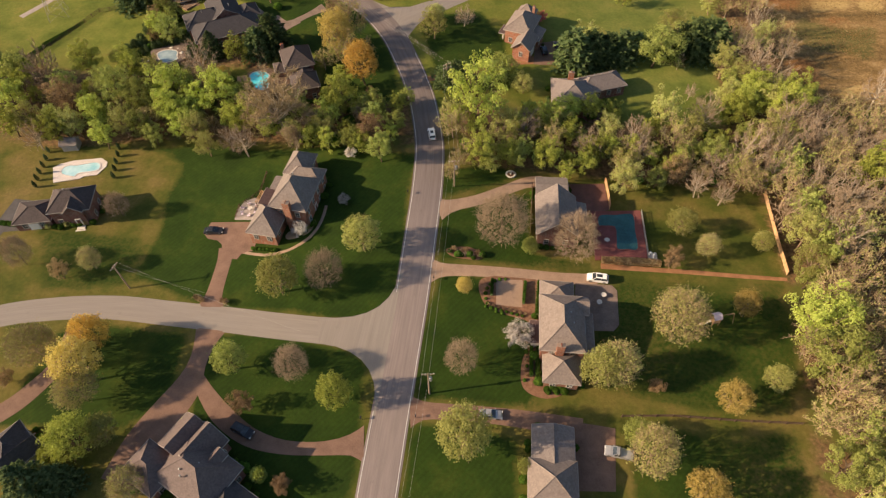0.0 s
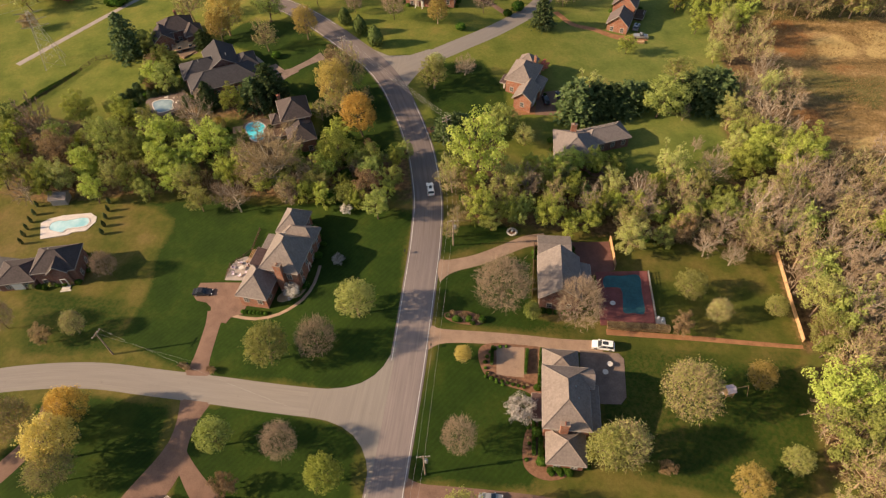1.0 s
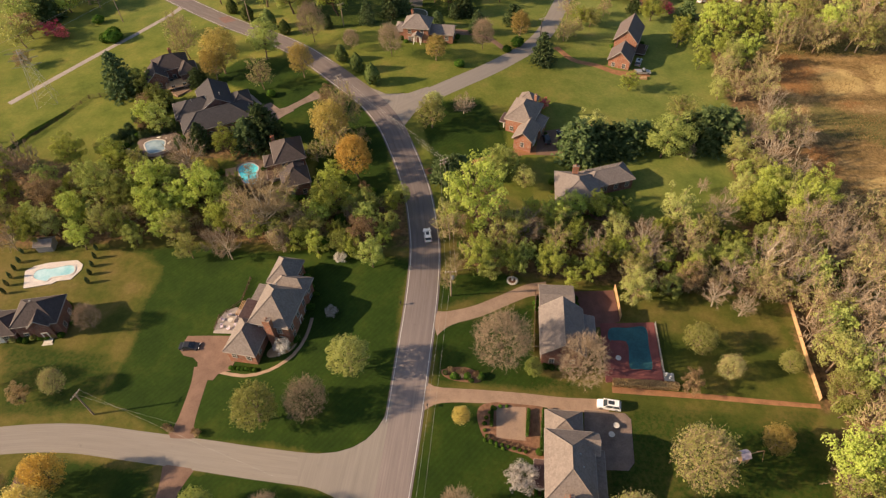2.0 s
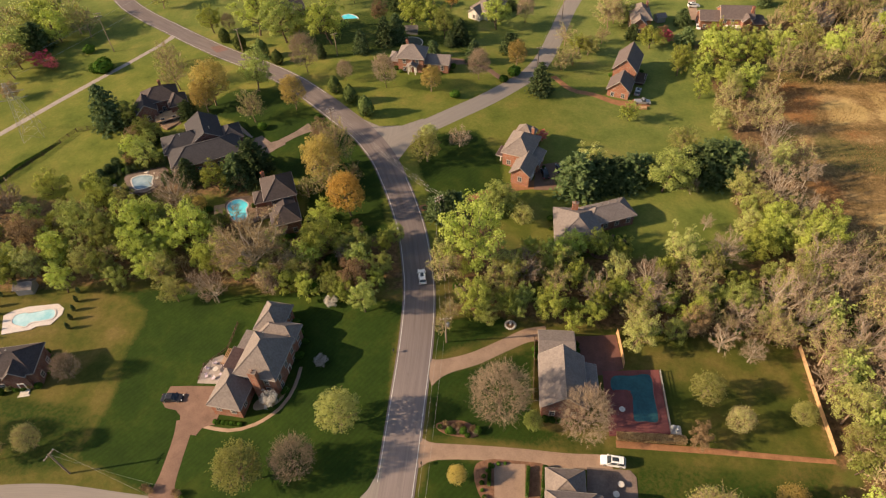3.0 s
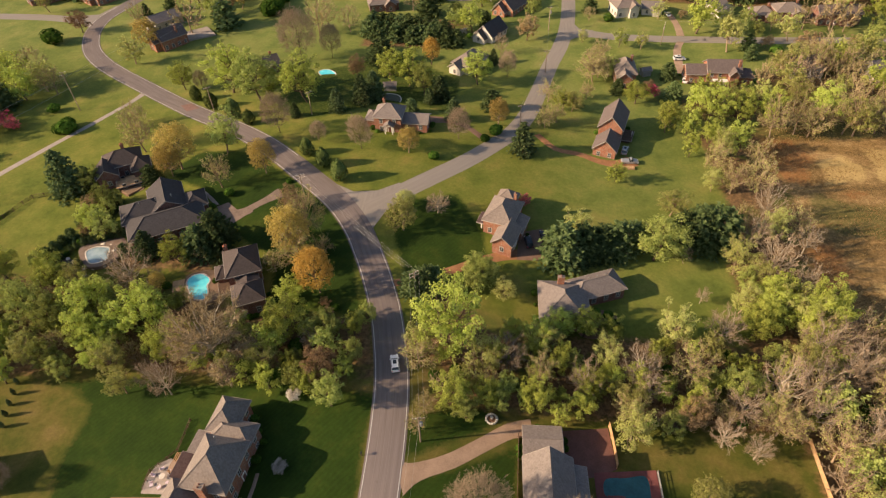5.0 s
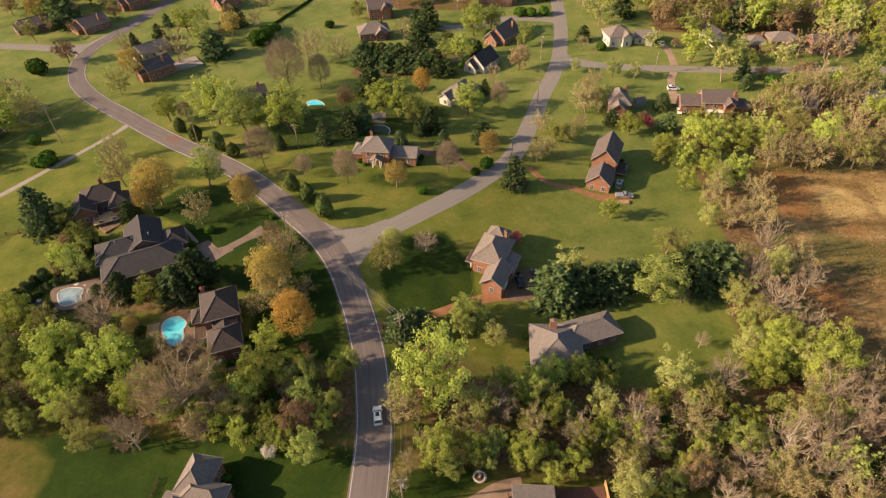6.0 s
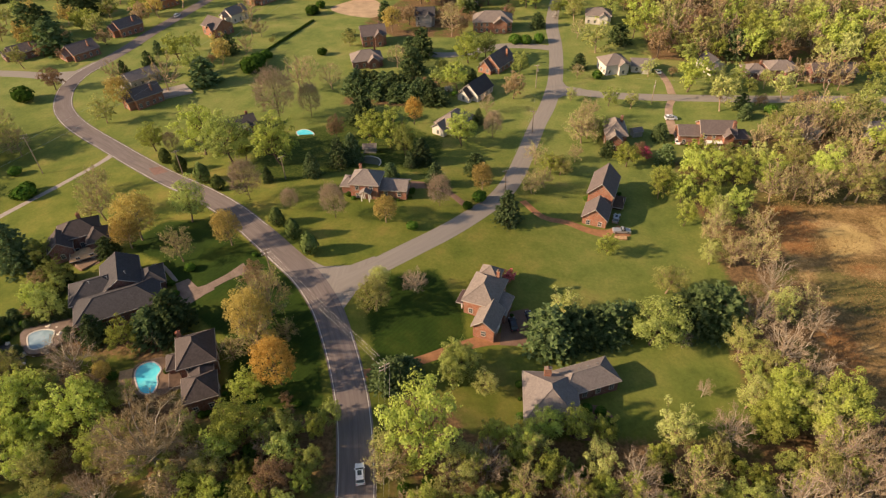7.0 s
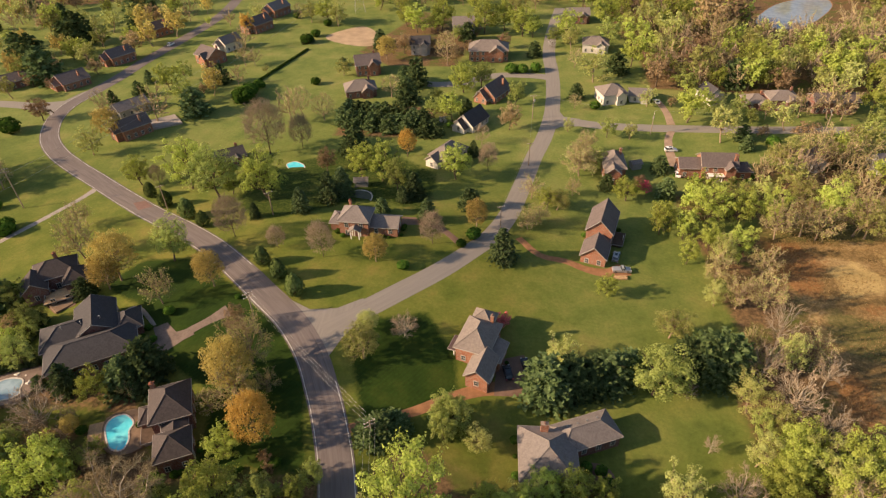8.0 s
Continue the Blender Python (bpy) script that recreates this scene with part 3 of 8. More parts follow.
def rounded(pts, step=0.7):
    """A closed smooth outline through a few plan points."""
    p = [np.array(q, float) for q in pts]
    n, out = len(p), []
    for i in range(n):
        a, b, c, d = p[i - 1], p[i], p[(i + 1) % n], p[(i + 2) % n]
        k = max(2, int(np.linalg.norm(c - b) / step))
        for j in range(k):
            t = j / k
            out.append(tuple(0.5 * (2 * b + (c - a) * t + (2 * a - 5 * b + 4 * c - d) * t * t + (3 * b - a - 3 * c + d) * t ** 3)))
    return out


# ---- roads ----
MAIN = [(-17.2, -60), (-17.6, -10), (-18.4, 20), (-19.0, 35), (-19.4, 47), (-19.7, 61), (-20.0, 75), (-20.7, 92), (-21.5, 106.5), (-23.1, 120),
        (-25.6, 130.6), (-28.9, 141.5), (-33.4, 152.5), (-38.1, 162), (-43.6, 171.5), (-51.5, 181), (-61.5, 189.4), (-72, 198.3), (-84.6, 208.5),
        (-100, 219), (-119, 230.6), (-138, 243.2), (-154.2, 253.9), (-169.4, 263.5), (-183.6, 273.5), (-194.7, 284.3), (-202, 296.5), (-205.5, 307),
        (-206.5, 318), (-204.5, 330), (-201.5, 350), (-200, 375), (-197, 400), (-193, 438), (-194, 475), (-205, 540), (-220, 640)]


def stretch(line, y0, y1):
    return [p for p in line if y0 <= p[1] <= y1]


ribbon("main_road", MAIN, "road", 0.10, "worn grey asphalt road with pale wheel tracks", "road", 8.0)
WEST = [(-23, 63.4), (-34, 63.4), (-47, 63.3), (-61, 63.5), (-74.3, 63.5), (-88.2, 63.3), (-101.2, 61.2), (-113.2, 57.6), (-126, 51), (-145, 36), (-170, 10)]
ribbon("west_street", WEST, "street", 0.08, "pale worn asphalt side street", "road", 6.4)
NORTH = [(-42.0, 178.6), (-39.5, 181.2), (-34.2, 186), (-24.2, 196.2), (-15.8, 205.5), (-8.2, 216), (-1.7, 227), (3.2, 242), (7.5, 264.7), (10.9, 283.2), (15, 300),
         (18.2, 321), (19.4, 346), (19.2, 371), (18, 396), (20, 430), (26, 480)]
ribbon("north_street", NORTH, "street", 0.06, "pale worn asphalt residential street", "road", 6.6)
ribbon("east_street", [(18, 316.5), (26.2, 314.8), (38, 312), (58.2, 311), (81, 311.6), (103, 312.3), (125, 313.8), (149, 314.9), (200, 317), (300, 325)],
       "street", 0.07, "pale worn asphalt residential street", "road", 6.2)
ribbon("cul_de_sac", [(18, 362.8), (9, 365), (-5, 365), (-12, 362), (-30, 352), (-48, 352)], "street", 0.072, "pale worn asphalt residential street", "road", 6.4)
ribbon("far_west_street", [(-208, 313), (-223, 314.3), (-242, 316), (-300, 316), (-400, 320)], "street", 0.075, "pale worn asphalt side street", "road", 6.6)
# flared mouths where the side streets meet the road
def swept(a, corner, b, n=7):
    """A curve from a to b that hugs the corner."""
    return [tuple((1 - t) ** 2 * a[k] + 2 * t * (1 - t) * corner[k] + t * t * b[k] for k in (0, 1)) for t in [i / n for i in range(n + 1)]]


pad("street_mouth", swept((-23.6, 80), (-23.9, 66.4), (-40, 66.5)) + swept((-38, 60.2), (-23.2, 60.4), (-22.8, 46)) + [(-20, 46), (-20.5, 80)],
    "street", 0.088, "pale asphalt mouth of the side street", "road")
pad("street_mouth", [(-43, 164.5), (-38.5, 171), (-36.6, 177), (-33.5, 183), (-30, 186.8), (-34.5, 191), (-40.5, 186.5), (-47.5, 185.2), (-58, 190), (-55, 181)],
    "street", 0.055, "pale asphalt mouth of the side street", "road")
pad("street_mouth", [(14.4, 303), (20.4, 308), (22, 309.8), (30, 310.5), (30, 317.5), (23.5, 319), (21.5, 325), (16, 325)], "street", 0.09,
    "pale asphalt mouth of the side street", "road")
pad("street_mouth", [(-204, 299), (-209, 306), (-214, 310), (-224, 311), (-224, 318), (-212, 321), (-209, 332), (-202, 336)], "street", 0.078,
    "pale asphalt mouth of the side street", "road")


for side in (-3.55, 3.55):
    if side < 0:
        runs = [(-60, 47), (75, 330)]
    else:
        runs = [(-60, 164), (195, 330)]
    for y0, y1 in runs:
        ribbon("edge_line", stretch(MAIN, y0, y1), "paint_line", 0.118, "worn white painted road edge line", "road marking", 0.14, side=side)

# ---- drives and paving ----
COURT_SHRUBS = []
DRIVE = "tan exposed concrete driveway across the lawn"
ribbon("driveway", [(-17.8, 99.8, 7.5), (-15.4, 100.9, 4.4), (-12.5, 102.4, 3.4), (-8, 104.8, 3.3), (-1.5, 109.8, 3.2), (3.5, 113.6, 3.6), (8, 115, 4.4)], "concrete", 0.06, DRIVE, "driveway")
ribbon("driveway", [(-16.9, 81.9, 7), (-14.5, 82.3, 4), (-11, 82.9, 3.2), (-4, 83.8, 3.0), (5, 84.6, 3.0), (13, 85, 3.1), (22, 85.9, 3.4)], "concrete", 0.06, DRIVE, "driveway")
ribbon("driveway", [(-15.6, 48, 7), (-13, 48.5, 4), (-9, 48.9, 3.4), (-2, 49.4, 3.4), (8, 49.6, 3.8), (19, 49.2, 4.6)], "brown_drive", 0.06, "brown aggregate driveway beside the lawn", "driveway")
pad("driveway", [(17.2, 50.5), (25.4, 50.3), (25.2, 38), (17.4, 37)], "brown_drive", 0.07, "brown aggregate parking court", "driveway")
ribbon("driveway", [(-65.6, 66.2, 6.5), (-65.9, 69, 4.2), (-66.3, 73, 3.6), (-67, 79.2, 3.6), (-67.6, 83, 4.4)], "brown_drive", 0.06, "brown paved driveway between lawns", "driveway")
pad("driveway", [(-74.9, 90.4), (-75.2, 86.6), (-73.6, 85.2), (-71, 84.9), (-69.4, 83.8), (-68.6, 81.8), (-67.9, 80), (-64, 79.8), (-63.4, 81.4), (-62.2, 82.2), (-60.8, 82.5), (-60.6, 91.6), (-70.3, 90.9)], "brown_drive", 0.07,
    "brown paved forecourt of the brick house", "driveway")
ribbon("driveway", [(-63.2, 60.6, 7), (-63.2, 56, 4.4), (-63.0, 51.4, 4.2), (-63.2, 46.2, 6.5), (-65.2, 40, 7.5), (-67, 34, 8), (-68.5, 26, 7)], "brown_drive", 0.06,
       "brown aggregate driveway", "driveway")
ribbon("driveway", [(-62.4, 50, 2.4), (-59, 46.5, 3.2), (-53.5, 42, 4.2), (-46.5, 38.4, 3.8), (-38.9, 37.3, 2.8), (-31, 38.2, 2.8), (-26, 39.6, 4.2), (-23.4, 40.2, 7.5)], "brown_drive", 0.064,
       "brown aggregate driveway", "driveway")
ribbon("driveway", [(-110, 28, 4.6), (-99.1, 36, 4.4), (-94.6, 43.2, 4.2), (-93, 49, 3.8), (-94, 57, 4)], "brown_drive", 0.06, "brown aggregate driveway", "driveway")
ribbon("driveway", [(-69.4, 183, 4.6), (-73.1, 179.4, 2.6), (-76, 176.6, 2.5), (-79.2, 173.6, 2.8), (-81.9, 172.4, 3.6)], "worn_patio", 0.06,
       "pale concrete driveway", "driveway")
pad("driveway", [(-87.5, 175.9), (-84.5, 177.9), (-80.5, 174.9), (-77.3, 176.4), (-75.3, 174.4), (-77.3, 172.6), (-80.4, 168.8), (-83.8, 168.6), (-86.2, 170.5), (-85, 172.6)], "worn_patio", 0.066, "pale concrete turning court", "driveway")
ribbon("garden_path", [(-98.2, 182, 1.1), (-95.7, 183, 1.1), (-91.5, 180.1, 1.1), (-87.6, 176.7, 1.1)], "pale_paving", 0.06, "pale curved garden path", "path")
pad("patio", [(-128.5, 185.7), (-127.3, 191.1), (-118, 188.4), (-115.1, 183.4), (-119.2, 179.9)], "brown_drive", 0.07, "reddish brown paved garden court", "patio")
ribbon("driveway", [(-30, 150.8, 2.4), (-16.7, 157, 2.6), (-8.3, 162.2, 3), (-0.8, 166, 3.6), (7, 168, 4.4)], "red_earth", 0.06, "reddish gravel driveway", "driveway")
pad("driveway", [(2.5, 175.5), (9.2, 178.2), (11.5, 168), (9, 165.6), (2.5, 164.8)], "brown_drive", 0.07, "brown paved parking court", "driveway")
ribbon("driveway", [(6.5, 227, 2.4), (13, 219, 2.4), (20.6, 217.4, 2.6), (27, 214.4, 3), (33.5, 213.8, 4.5), (38, 216.5, 6)], "red_earth", 0.06, "reddish gravel driveway", "driveway")
ribbon("driveway", [(-31, 230, 5.5), (-24, 230.5, 4), (-18, 227.5, 2.4), (-11, 220, 2.4)], "brown_drive", 0.06, "brown aggregate driveway", "driveway")
ribbon("driveway", [(65.5, 338, 3), (67.3, 326, 3), (67.4, 314.5, 3.4)], "concrete", 0.06, DRIVE, "driveway")
ribbon("driveway", [(66.6, 309, 3), (64.3, 302, 3), (63.2, 291.5, 3.4), (63.6, 281, 4)], "concrete", 0.06, DRIVE, "driveway")
ribbon("farm_track", [(-180, 174, 2.6), (-170, 196, 2.6), (-162.4, 212.6, 2.4), (-157.6, 223, 2.4), (-153.7, 232.8, 2.3), (-151, 240.5, 2.3), (-149.5, 248, 3)],
       "pale_paving", 0.06, "pale gravel track through the meadow", "track")
pad("driveway", [(-131, 80), (-119, 83), (-117, 84.5), (-121, 92), (-131, 92)], "patch", 0.05, "dark asphalt parking court", "driveway")
pad("driveway", [(-133, 66), (-129, 66), (-127, 84), (-132, 84)], "patch", 0.054, "dark asphalt driveway", "driveway")
pad("bare_earth", rounded([(-110.7, 420), (-94, 438), (-81, 424), (-81, 404), (-100, 408)]), "gravel", 0.05, "bare tan earth of a building plot", "earth", step=4)
pad("brick_crossing", [(-128.6, 236.7), (-124.9, 238.3), (-119.6, 234.2), (-123.6, 231.6)], "red_patch", 0.112, "reddish patch across the asphalt", "road marking")
# the gravel path and red earth strip along the pool yard
ribbon("earth_strip", [(22.9, 90.1, 1.6), (33.7, 90.8, 1.4), (44.2, 91.4, 1.3), (55.2, 91.8, 1.2), (65.9, 92.3, 1.0)], "red_earth", 0.05, "bare reddish earth strip beside the fence", "earth")
pad("patio", [(-160, 301.7), (-150.2, 309.8), (-142.3, 301.6), (-152.8, 295.1)], "pale_paving", 0.5, "pale walled terrace beside the brick house", "patio", level=True)
pad("driveway", [(14.4, 115.4), (24, 117.5), (25.4, 108.4), (20.6, 106), (18.9, 105.5), (15.8, 107.6), (14.4, 107.6)], "maroon_paving", 0.07, "dark maroon paved parking court behind the house", "driveway")
# patio behind the long house
pad("patio", [(17, 84.3), (25.4, 84.9), (26.6, 83.6), (26.8, 74.4), (25.6, 72.6), (20.6, 72), (17, 74)], "worn_patio", 0.075, "worn brown concrete patio", "patio")
pad("patio", [(-69, 91.7), (-69.4, 95), (-68.4, 98), (-66, 99.4), (-63.2, 98), (-62.6, 92)], "pale_paving", 0.08, "pale curved paved terrace", "patio")
ribbon("garden_path", [(-63.2, 82, 0.8), (-57.3, 81.6, 0.8), (-52, 83.4, 0.8), (-47.6, 87.6, 0.8), (-46, 92.5, 0.8), (-46, 97.4, 0.8)], "concrete", 0.06,
       "tan curved garden path", "path")
pad("gravel_bed", rounded([(-53, 86.5), (-48.6, 88.4), (-47.4, 92), (-49, 92), (-53.6, 88.6)]), "gravel", 0.04, "pale gravel planting bed", "garden bed")
pad("parking_pad", [(-1.4, 82.2), (4.8, 82.9), (5.2, 75.6), (-0.7, 75.3)], "concrete", 0.07, "tan paved parking pad beside the lawn", "driveway")
pad("mulch_bed", rounded([(-4.2, 82), (-3.6, 75.5), (1.5, 73.2), (6.5, 72.2), (8.6, 68.5), (6.2, 63), (6.6, 56.6), (11, 54.6), (15.2, 56.6), (10.8, 60.4), (9.4, 70), (9.3, 83)]),
    "mulch", 0.05, "curved brown mulch planting bed", "garden bed")
pad("mulch_bed", rounded([(18.4, 147), (24, 150.6), (28.4, 148.6), (27.6, 142.6), (19.4, 141.4)]), "brown_drive", 0.06, "dark planted court before the bungalow", "garden bed")
for _x, _y, _r in ((20.4, 146.4, 1.5), (22.8, 148.8, 1.2), (25.8, 148.4, 1.3), (27, 145.4, 1.4), (24.4, 143.4, 1.6), (20.6, 143.2, 1.3)):
    COURT_SHRUBS.append((_x, _y, _r, "R" if _r > 1.45 else "S"))
pad("mulch_bed", rounded([(-14, 88.2), (-9, 89.8), (-5, 88.4), (-6.2, 86.6), (-12, 86.4)]), "mulch", 0.05, "oval brown mulch planting bed", "garden bed")

# ---- houses ----
def side_frames(b):
    """The four walls of a block: start corner, along, outward, length."""
    name, cx, cy, w, d, eave, ridge, kind = b[:8]
    return [((cx - w / 2, cy - d / 2), (1, 0), (0, -1), w), ((cx + w / 2, cy - d / 2), (0, 1), (1, 0), d),
            ((cx + w / 2, cy + d / 2), (-1, 0), (0, 1), w), ((cx - w / 2, cy + d / 2), (0, -1), (-1, 0), d)]


def roof_form(cx, cy, w, d, z0, z1, kind, over):
    """Eave ring and ridge of a roof: hip, gable, shed (falls to +x) or flat."""
    x0, x1, y0, y1 = cx - w / 2 - over, cx + w / 2 + over, cy - d / 2 - over, cy + d / 2 + over
    ring = [(x0, y0, z0), (x1, y0, z0), (x1, y1, z0), (x0, y1, z0)]
    if kind == "shed":
        return ring, [[(x0, y0, z1), (x1, y0, z0), (x1, y1, z0), (x0, y1, z1)]]
    if kind == "flat":
        return ring, [[(x, y, z0 + 0.05) for x, y, _ in ring]]
    along_x = (w >= d) if kind in ("hip", "gable") else kind.endswith("x")
    run = (min(w, d) / 2 + over) if kind.startswith("hip") else 0.0
    if along_x:
        run = min(run, (x1 - x0) / 2 - 0.01)
        a, b = (x0 + run, cy, z1), (x1 - run, cy, z1)
        faces = [[ring[0], ring[1], b, a], [ring[2], ring[3], a, b]]
        ends = [[ring[1], ring[2], b], [ring[3], ring[0], a]]
    else:
        run = min(run, (y1 - y0) / 2 - 0.01)
        a, b = (cx, y0 + run, z1), (cx, y1 - run, z1)
        faces = [[ring[1], ring[2], b, a], [ring[3], ring[0], a, b]]
        ends = [[ring[0], ring[1], a], [ring[2], ring[3], b]]
    return ring, faces + (ends if kind.startswith("hip") else [])


def window_part(house, pos, along, out, w, h, framemat="window_paint", mull=1):
    """A framed window with its pane set back, on a wall."""
    ang = math.degrees(math.atan2(along[1], along[0]))
    ob = new("window", WINDOW_MESH.setdefault((w, h, framemat, mull), make_window(w, h, framemat, mull)))
    ob.parent = house
    ob.matrix_basis = pose(pos[0] + out[0] * 0.02, pos[1] + out[1] * 0.02, pos[2], 0, 0, ang)
    pane = new("pane", PANE_MESH.setdefault((w, h), make_pane(w, h)))
    pane.parent = ob
    return ob


WINDOW_MESH, PANE_MESH = {}, {}


def make_window(w, h, framemat, mull):
    """Frame and glazing bars as one connected lattice."""
    f, m = 0.11, 0.03
    bars = [-w / 2 + w * (i + 1) / (mull + 1) for i in range(mull)]
    xs = [-w / 2 - f, -w / 2] + [q for c in bars for q in (c - m, c + m)] + [w / 2, w / 2 + f]
    zs = [-h / 2 - f, -h / 2, -m, m, h / 2, h / 2 + f]
    nx, nz = len(xs), len(zs)
    solid = lambda i, k: 0 <= i < nx - 1 and 0 <= k < nz - 1 and (i % 2 == 0 or k % 2 == 0)
    g = Geo()
    g.v = [(x, y, z) for y in (-0.09, 0.02) for z in zs for x in xs]
    at = lambda s, i, k: s * nx * nz + k * nx + i
    for i in range(nx - 1):
        for k in range(nz - 1):
            if solid(i, k):
                g.f.append((at(0, i, k), at(0, i + 1, k), at(0, i + 1, k + 1), at(0, i, k + 1)))
                for (di, dk), (p, q) in (((-1, 0), ((i, k), (i, k + 1))), ((1, 0), ((i + 1, k + 1), (i + 1, k))), ((0, -1), ((i + 1, k), (i, k))), ((0, 1), ((i, k + 1), (i + 1, k + 1)))):
                    if not solid(i + di, k + dk):
                        g.f.append((at(0, *p), at(0, *q), at(1, *q), at(1, *p)))
    g.k = [0] * len(g.f)
    return g.mesh("window", framemat)


def make_pane(w, h):
    g = Geo()
    g.box(-w / 2, -0.03, -h / 2, w / 2, 0.015, h / 2)
    return g.mesh("pane", "glass")


HOUSES = []


def house(name, label, x, y, turn, blocks, wallmat="brick", roofmat="roof_grey", chimneys=(), category="house", over=0.45, doors=(), garage=(), windows=True, z=None):
    """blocks: (tag, cx, cy, w, d, eave, ridge, roof kind[, wall material, roof material])."""
    h = base(name, x, y, turn)
    corners = [h.matrix_basis @ Vector((b[1] + sx * b[3] / 2, b[2] + sy * b[4] / 2, 0)) for b in blocks for sx in (-1, 1) for sy in (-1, 1)]
    z = float(np.mean([height(c.x, c.y) for c in corners])) if z is None else z
    h.matrix_basis = pose(x, y, z, 0, 0, turn)
    tagged(h, label, category)
    HOUSES.append((x, y, turn, blocks, list(doors) + list(garage)))
    for b in blocks:
        tag, cx, cy, w, d, eave, ridge, kind = b[:8]
        wm = b[8] if len(b) > 8 and b[8] else wallmat
        rm = b[9] if len(b) > 9 and b[9] else roofmat
        x0, x1, y0, y1 = cx - w / 2, cx + w / 2, cy - d / 2, cy + d / 2
        spin = pose(cx, cy, 0, 0, 0, b[10] if len(b) > 10 else 0) @ pose(-cx, -cy, 0)
        g = Geo()
        lo = -1.6
        if tag == "porch":
            for px in (x0 + 0.15, x1 - 0.15) if w > 2 else (cx,):
                for py in np.linspace(y0 + 0.15, y1 - 0.15, max(2, int(d / 2.6) + 1)):
                    c = Geo()
                    c.box(px - 0.14, py - 0.14, lo, px + 0.14, py + 0.14, eave - 0.15)
                    c.box(px - 0.19, py - 0.19, eave - 0.4, px + 0.19, py + 0.19, eave - 0.2)
                    part("column", c, "trim", h)
            c = Geo()
            c.box(x0, y0, lo, x1, y1, 0.25)
            part("porch_floor", c, "pale_paving", h)
        else:
            for (sx, sy), (ax, ay), (ox, oy), length in side_frames(b):
                ex, ey = sx + ax * length, sy + ay * length
                g.face([(sx, sy, lo), (ex, ey, lo), (ex, ey, eave), (sx, sy, eave)])
                t = 0.25
                g.face([(sx - ox * t, sy - oy * t, lo), (sx - ox * t, sy - oy * t, eave), (ex - ox * t, ey - oy * t, eave), (ex - ox * t, ey - oy * t, lo)])
            if kind.startswith("gable"):
                along_x = (w >= d) if kind == "gable" else kind.endswith("x")
                if along_x:
                    for px in (x0, x1):
                        g.face([(px, y0, eave), (px, y1, eave), (px, cy, ridge - 0.1)])
                else:
                    for py in (y0, y1):
                        g.face([(x0, py, eave), (x1, py, eave), (cx, py, ridge - 0.1)])
            if kind == "shed":
                g.face([(x0, y0, eave), (x0, y1, eave), (x0, y1, ridge - 0.1), (x0, y0, ridge - 0.1)])
                for py in (y0, y1):
                    g.face([(x0, py, eave), (x1, py, eave), (x0, py, ridge - 0.1)])
            g.turn(spin)
            part("wall", g, wm, h)
        ring, faces = roof_form(cx, cy, w, d, eave, ridge, kind, over)
        r = Geo()
        for f in faces:
            r.face([(p[0], p[1], p[2] + 0.16) for p in f])
            r.face([(p[0], p[1], p[2] - 0.02) for p in reversed(f)])
        edges = {}
        for f in faces:
            for a, c in zip(f, f[1:] + f[:1]):
                key = frozenset((a, c))
                edges[key] = None if key in edges else (a, c)
        fa = Geo()
        for e in edges.values():
            if e:
                a, c = e
                r.face([(a[0], a[1], a[2] - 0.02), (c[0], c[1], c[2] - 0.02), (c[0], c[1], c[2] + 0.16), (a[0], a[1], a[2] + 0.16)])
                va, vc = Vector(a), Vector(c)
                dv = (vc - va)
                n = Vector((dv.y, -dv.x, 0)).normalized() * 0.10
                for s0, s1 in ((0.0, 0.17),):
                    q = [va + Vector((0, 0, -0.12)), vc + Vector((0, 0, -0.12)), vc + Vector((0, 0, 0.11)), va + Vector((0, 0, 0.11))]
                    fa.face([p + n for p in q])
                    fa.face([q[3], q[2], q[2] + n, q[3] + n])
                    fa.face([q[1], q[0], q[0] + n, q[1] + n])
        r.turn(spin)
        fa.turn(spin)
        roof = part("roof", r, rm, h)
        part("gutter", fa, "gutter_paint", roof)
        # ridge and hip caps
        cap = Geo()
        seen = {}
        for f in faces:
            for a, c in zip(f, f[1:] + f[:1]):
                key = frozenset((a, c))
                seen[key] = seen.get(key, 0) + 1
        for key, cnt in seen.items():
            if cnt == 2:
                a, c = [Vector(p) + Vector((0, 0, 0.165)) for p in key]
                cap.tube([a, c], [0.11, 0.11], 4)
        if cap.v:
            cap.turn(spin)
            part("ridge_cap", cap, rm, roof)
        if windows and tag not in ("porch", "shed_roof"):
            storeys = [1.55] if eave < 5.3 else [1.55, 4.3]
            for i, ((sx, sy), (ax, ay), (ox, oy), length) in enumerate(side_frames(b)):
                n = int((length - 1.0) / 2.7)
                for zz in storeys:
                    for j in range(n):
                        u = length * (j + 0.5) / n
                        px, py = sx + ax * u, sy + ay * u
                        tx, ty = px + ox * 0.5, py + oy * 0.5
                        if any(c is not b and abs(tx - c[1]) < c[3] / 2 + 0.7 and abs(ty - c[2]) < c[4] / 2 + 0.7 and c[5] > zz for c in blocks):
                            continue
                        if any(abs(px - q[0]) < 1.6 and abs(py - q[1]) < 1.6 and zz < 3 for q in list(doors) + list(garage)):
                            continue
                        pos, go, face = spin @ Vector((px, py, zz)), spin.to_3x3() @ Vector((ax, ay, 0)), spin.to_3x3() @ Vector((ox, oy, 0))
                        window_part(h, pos, go, face, 1.0, 1.5)
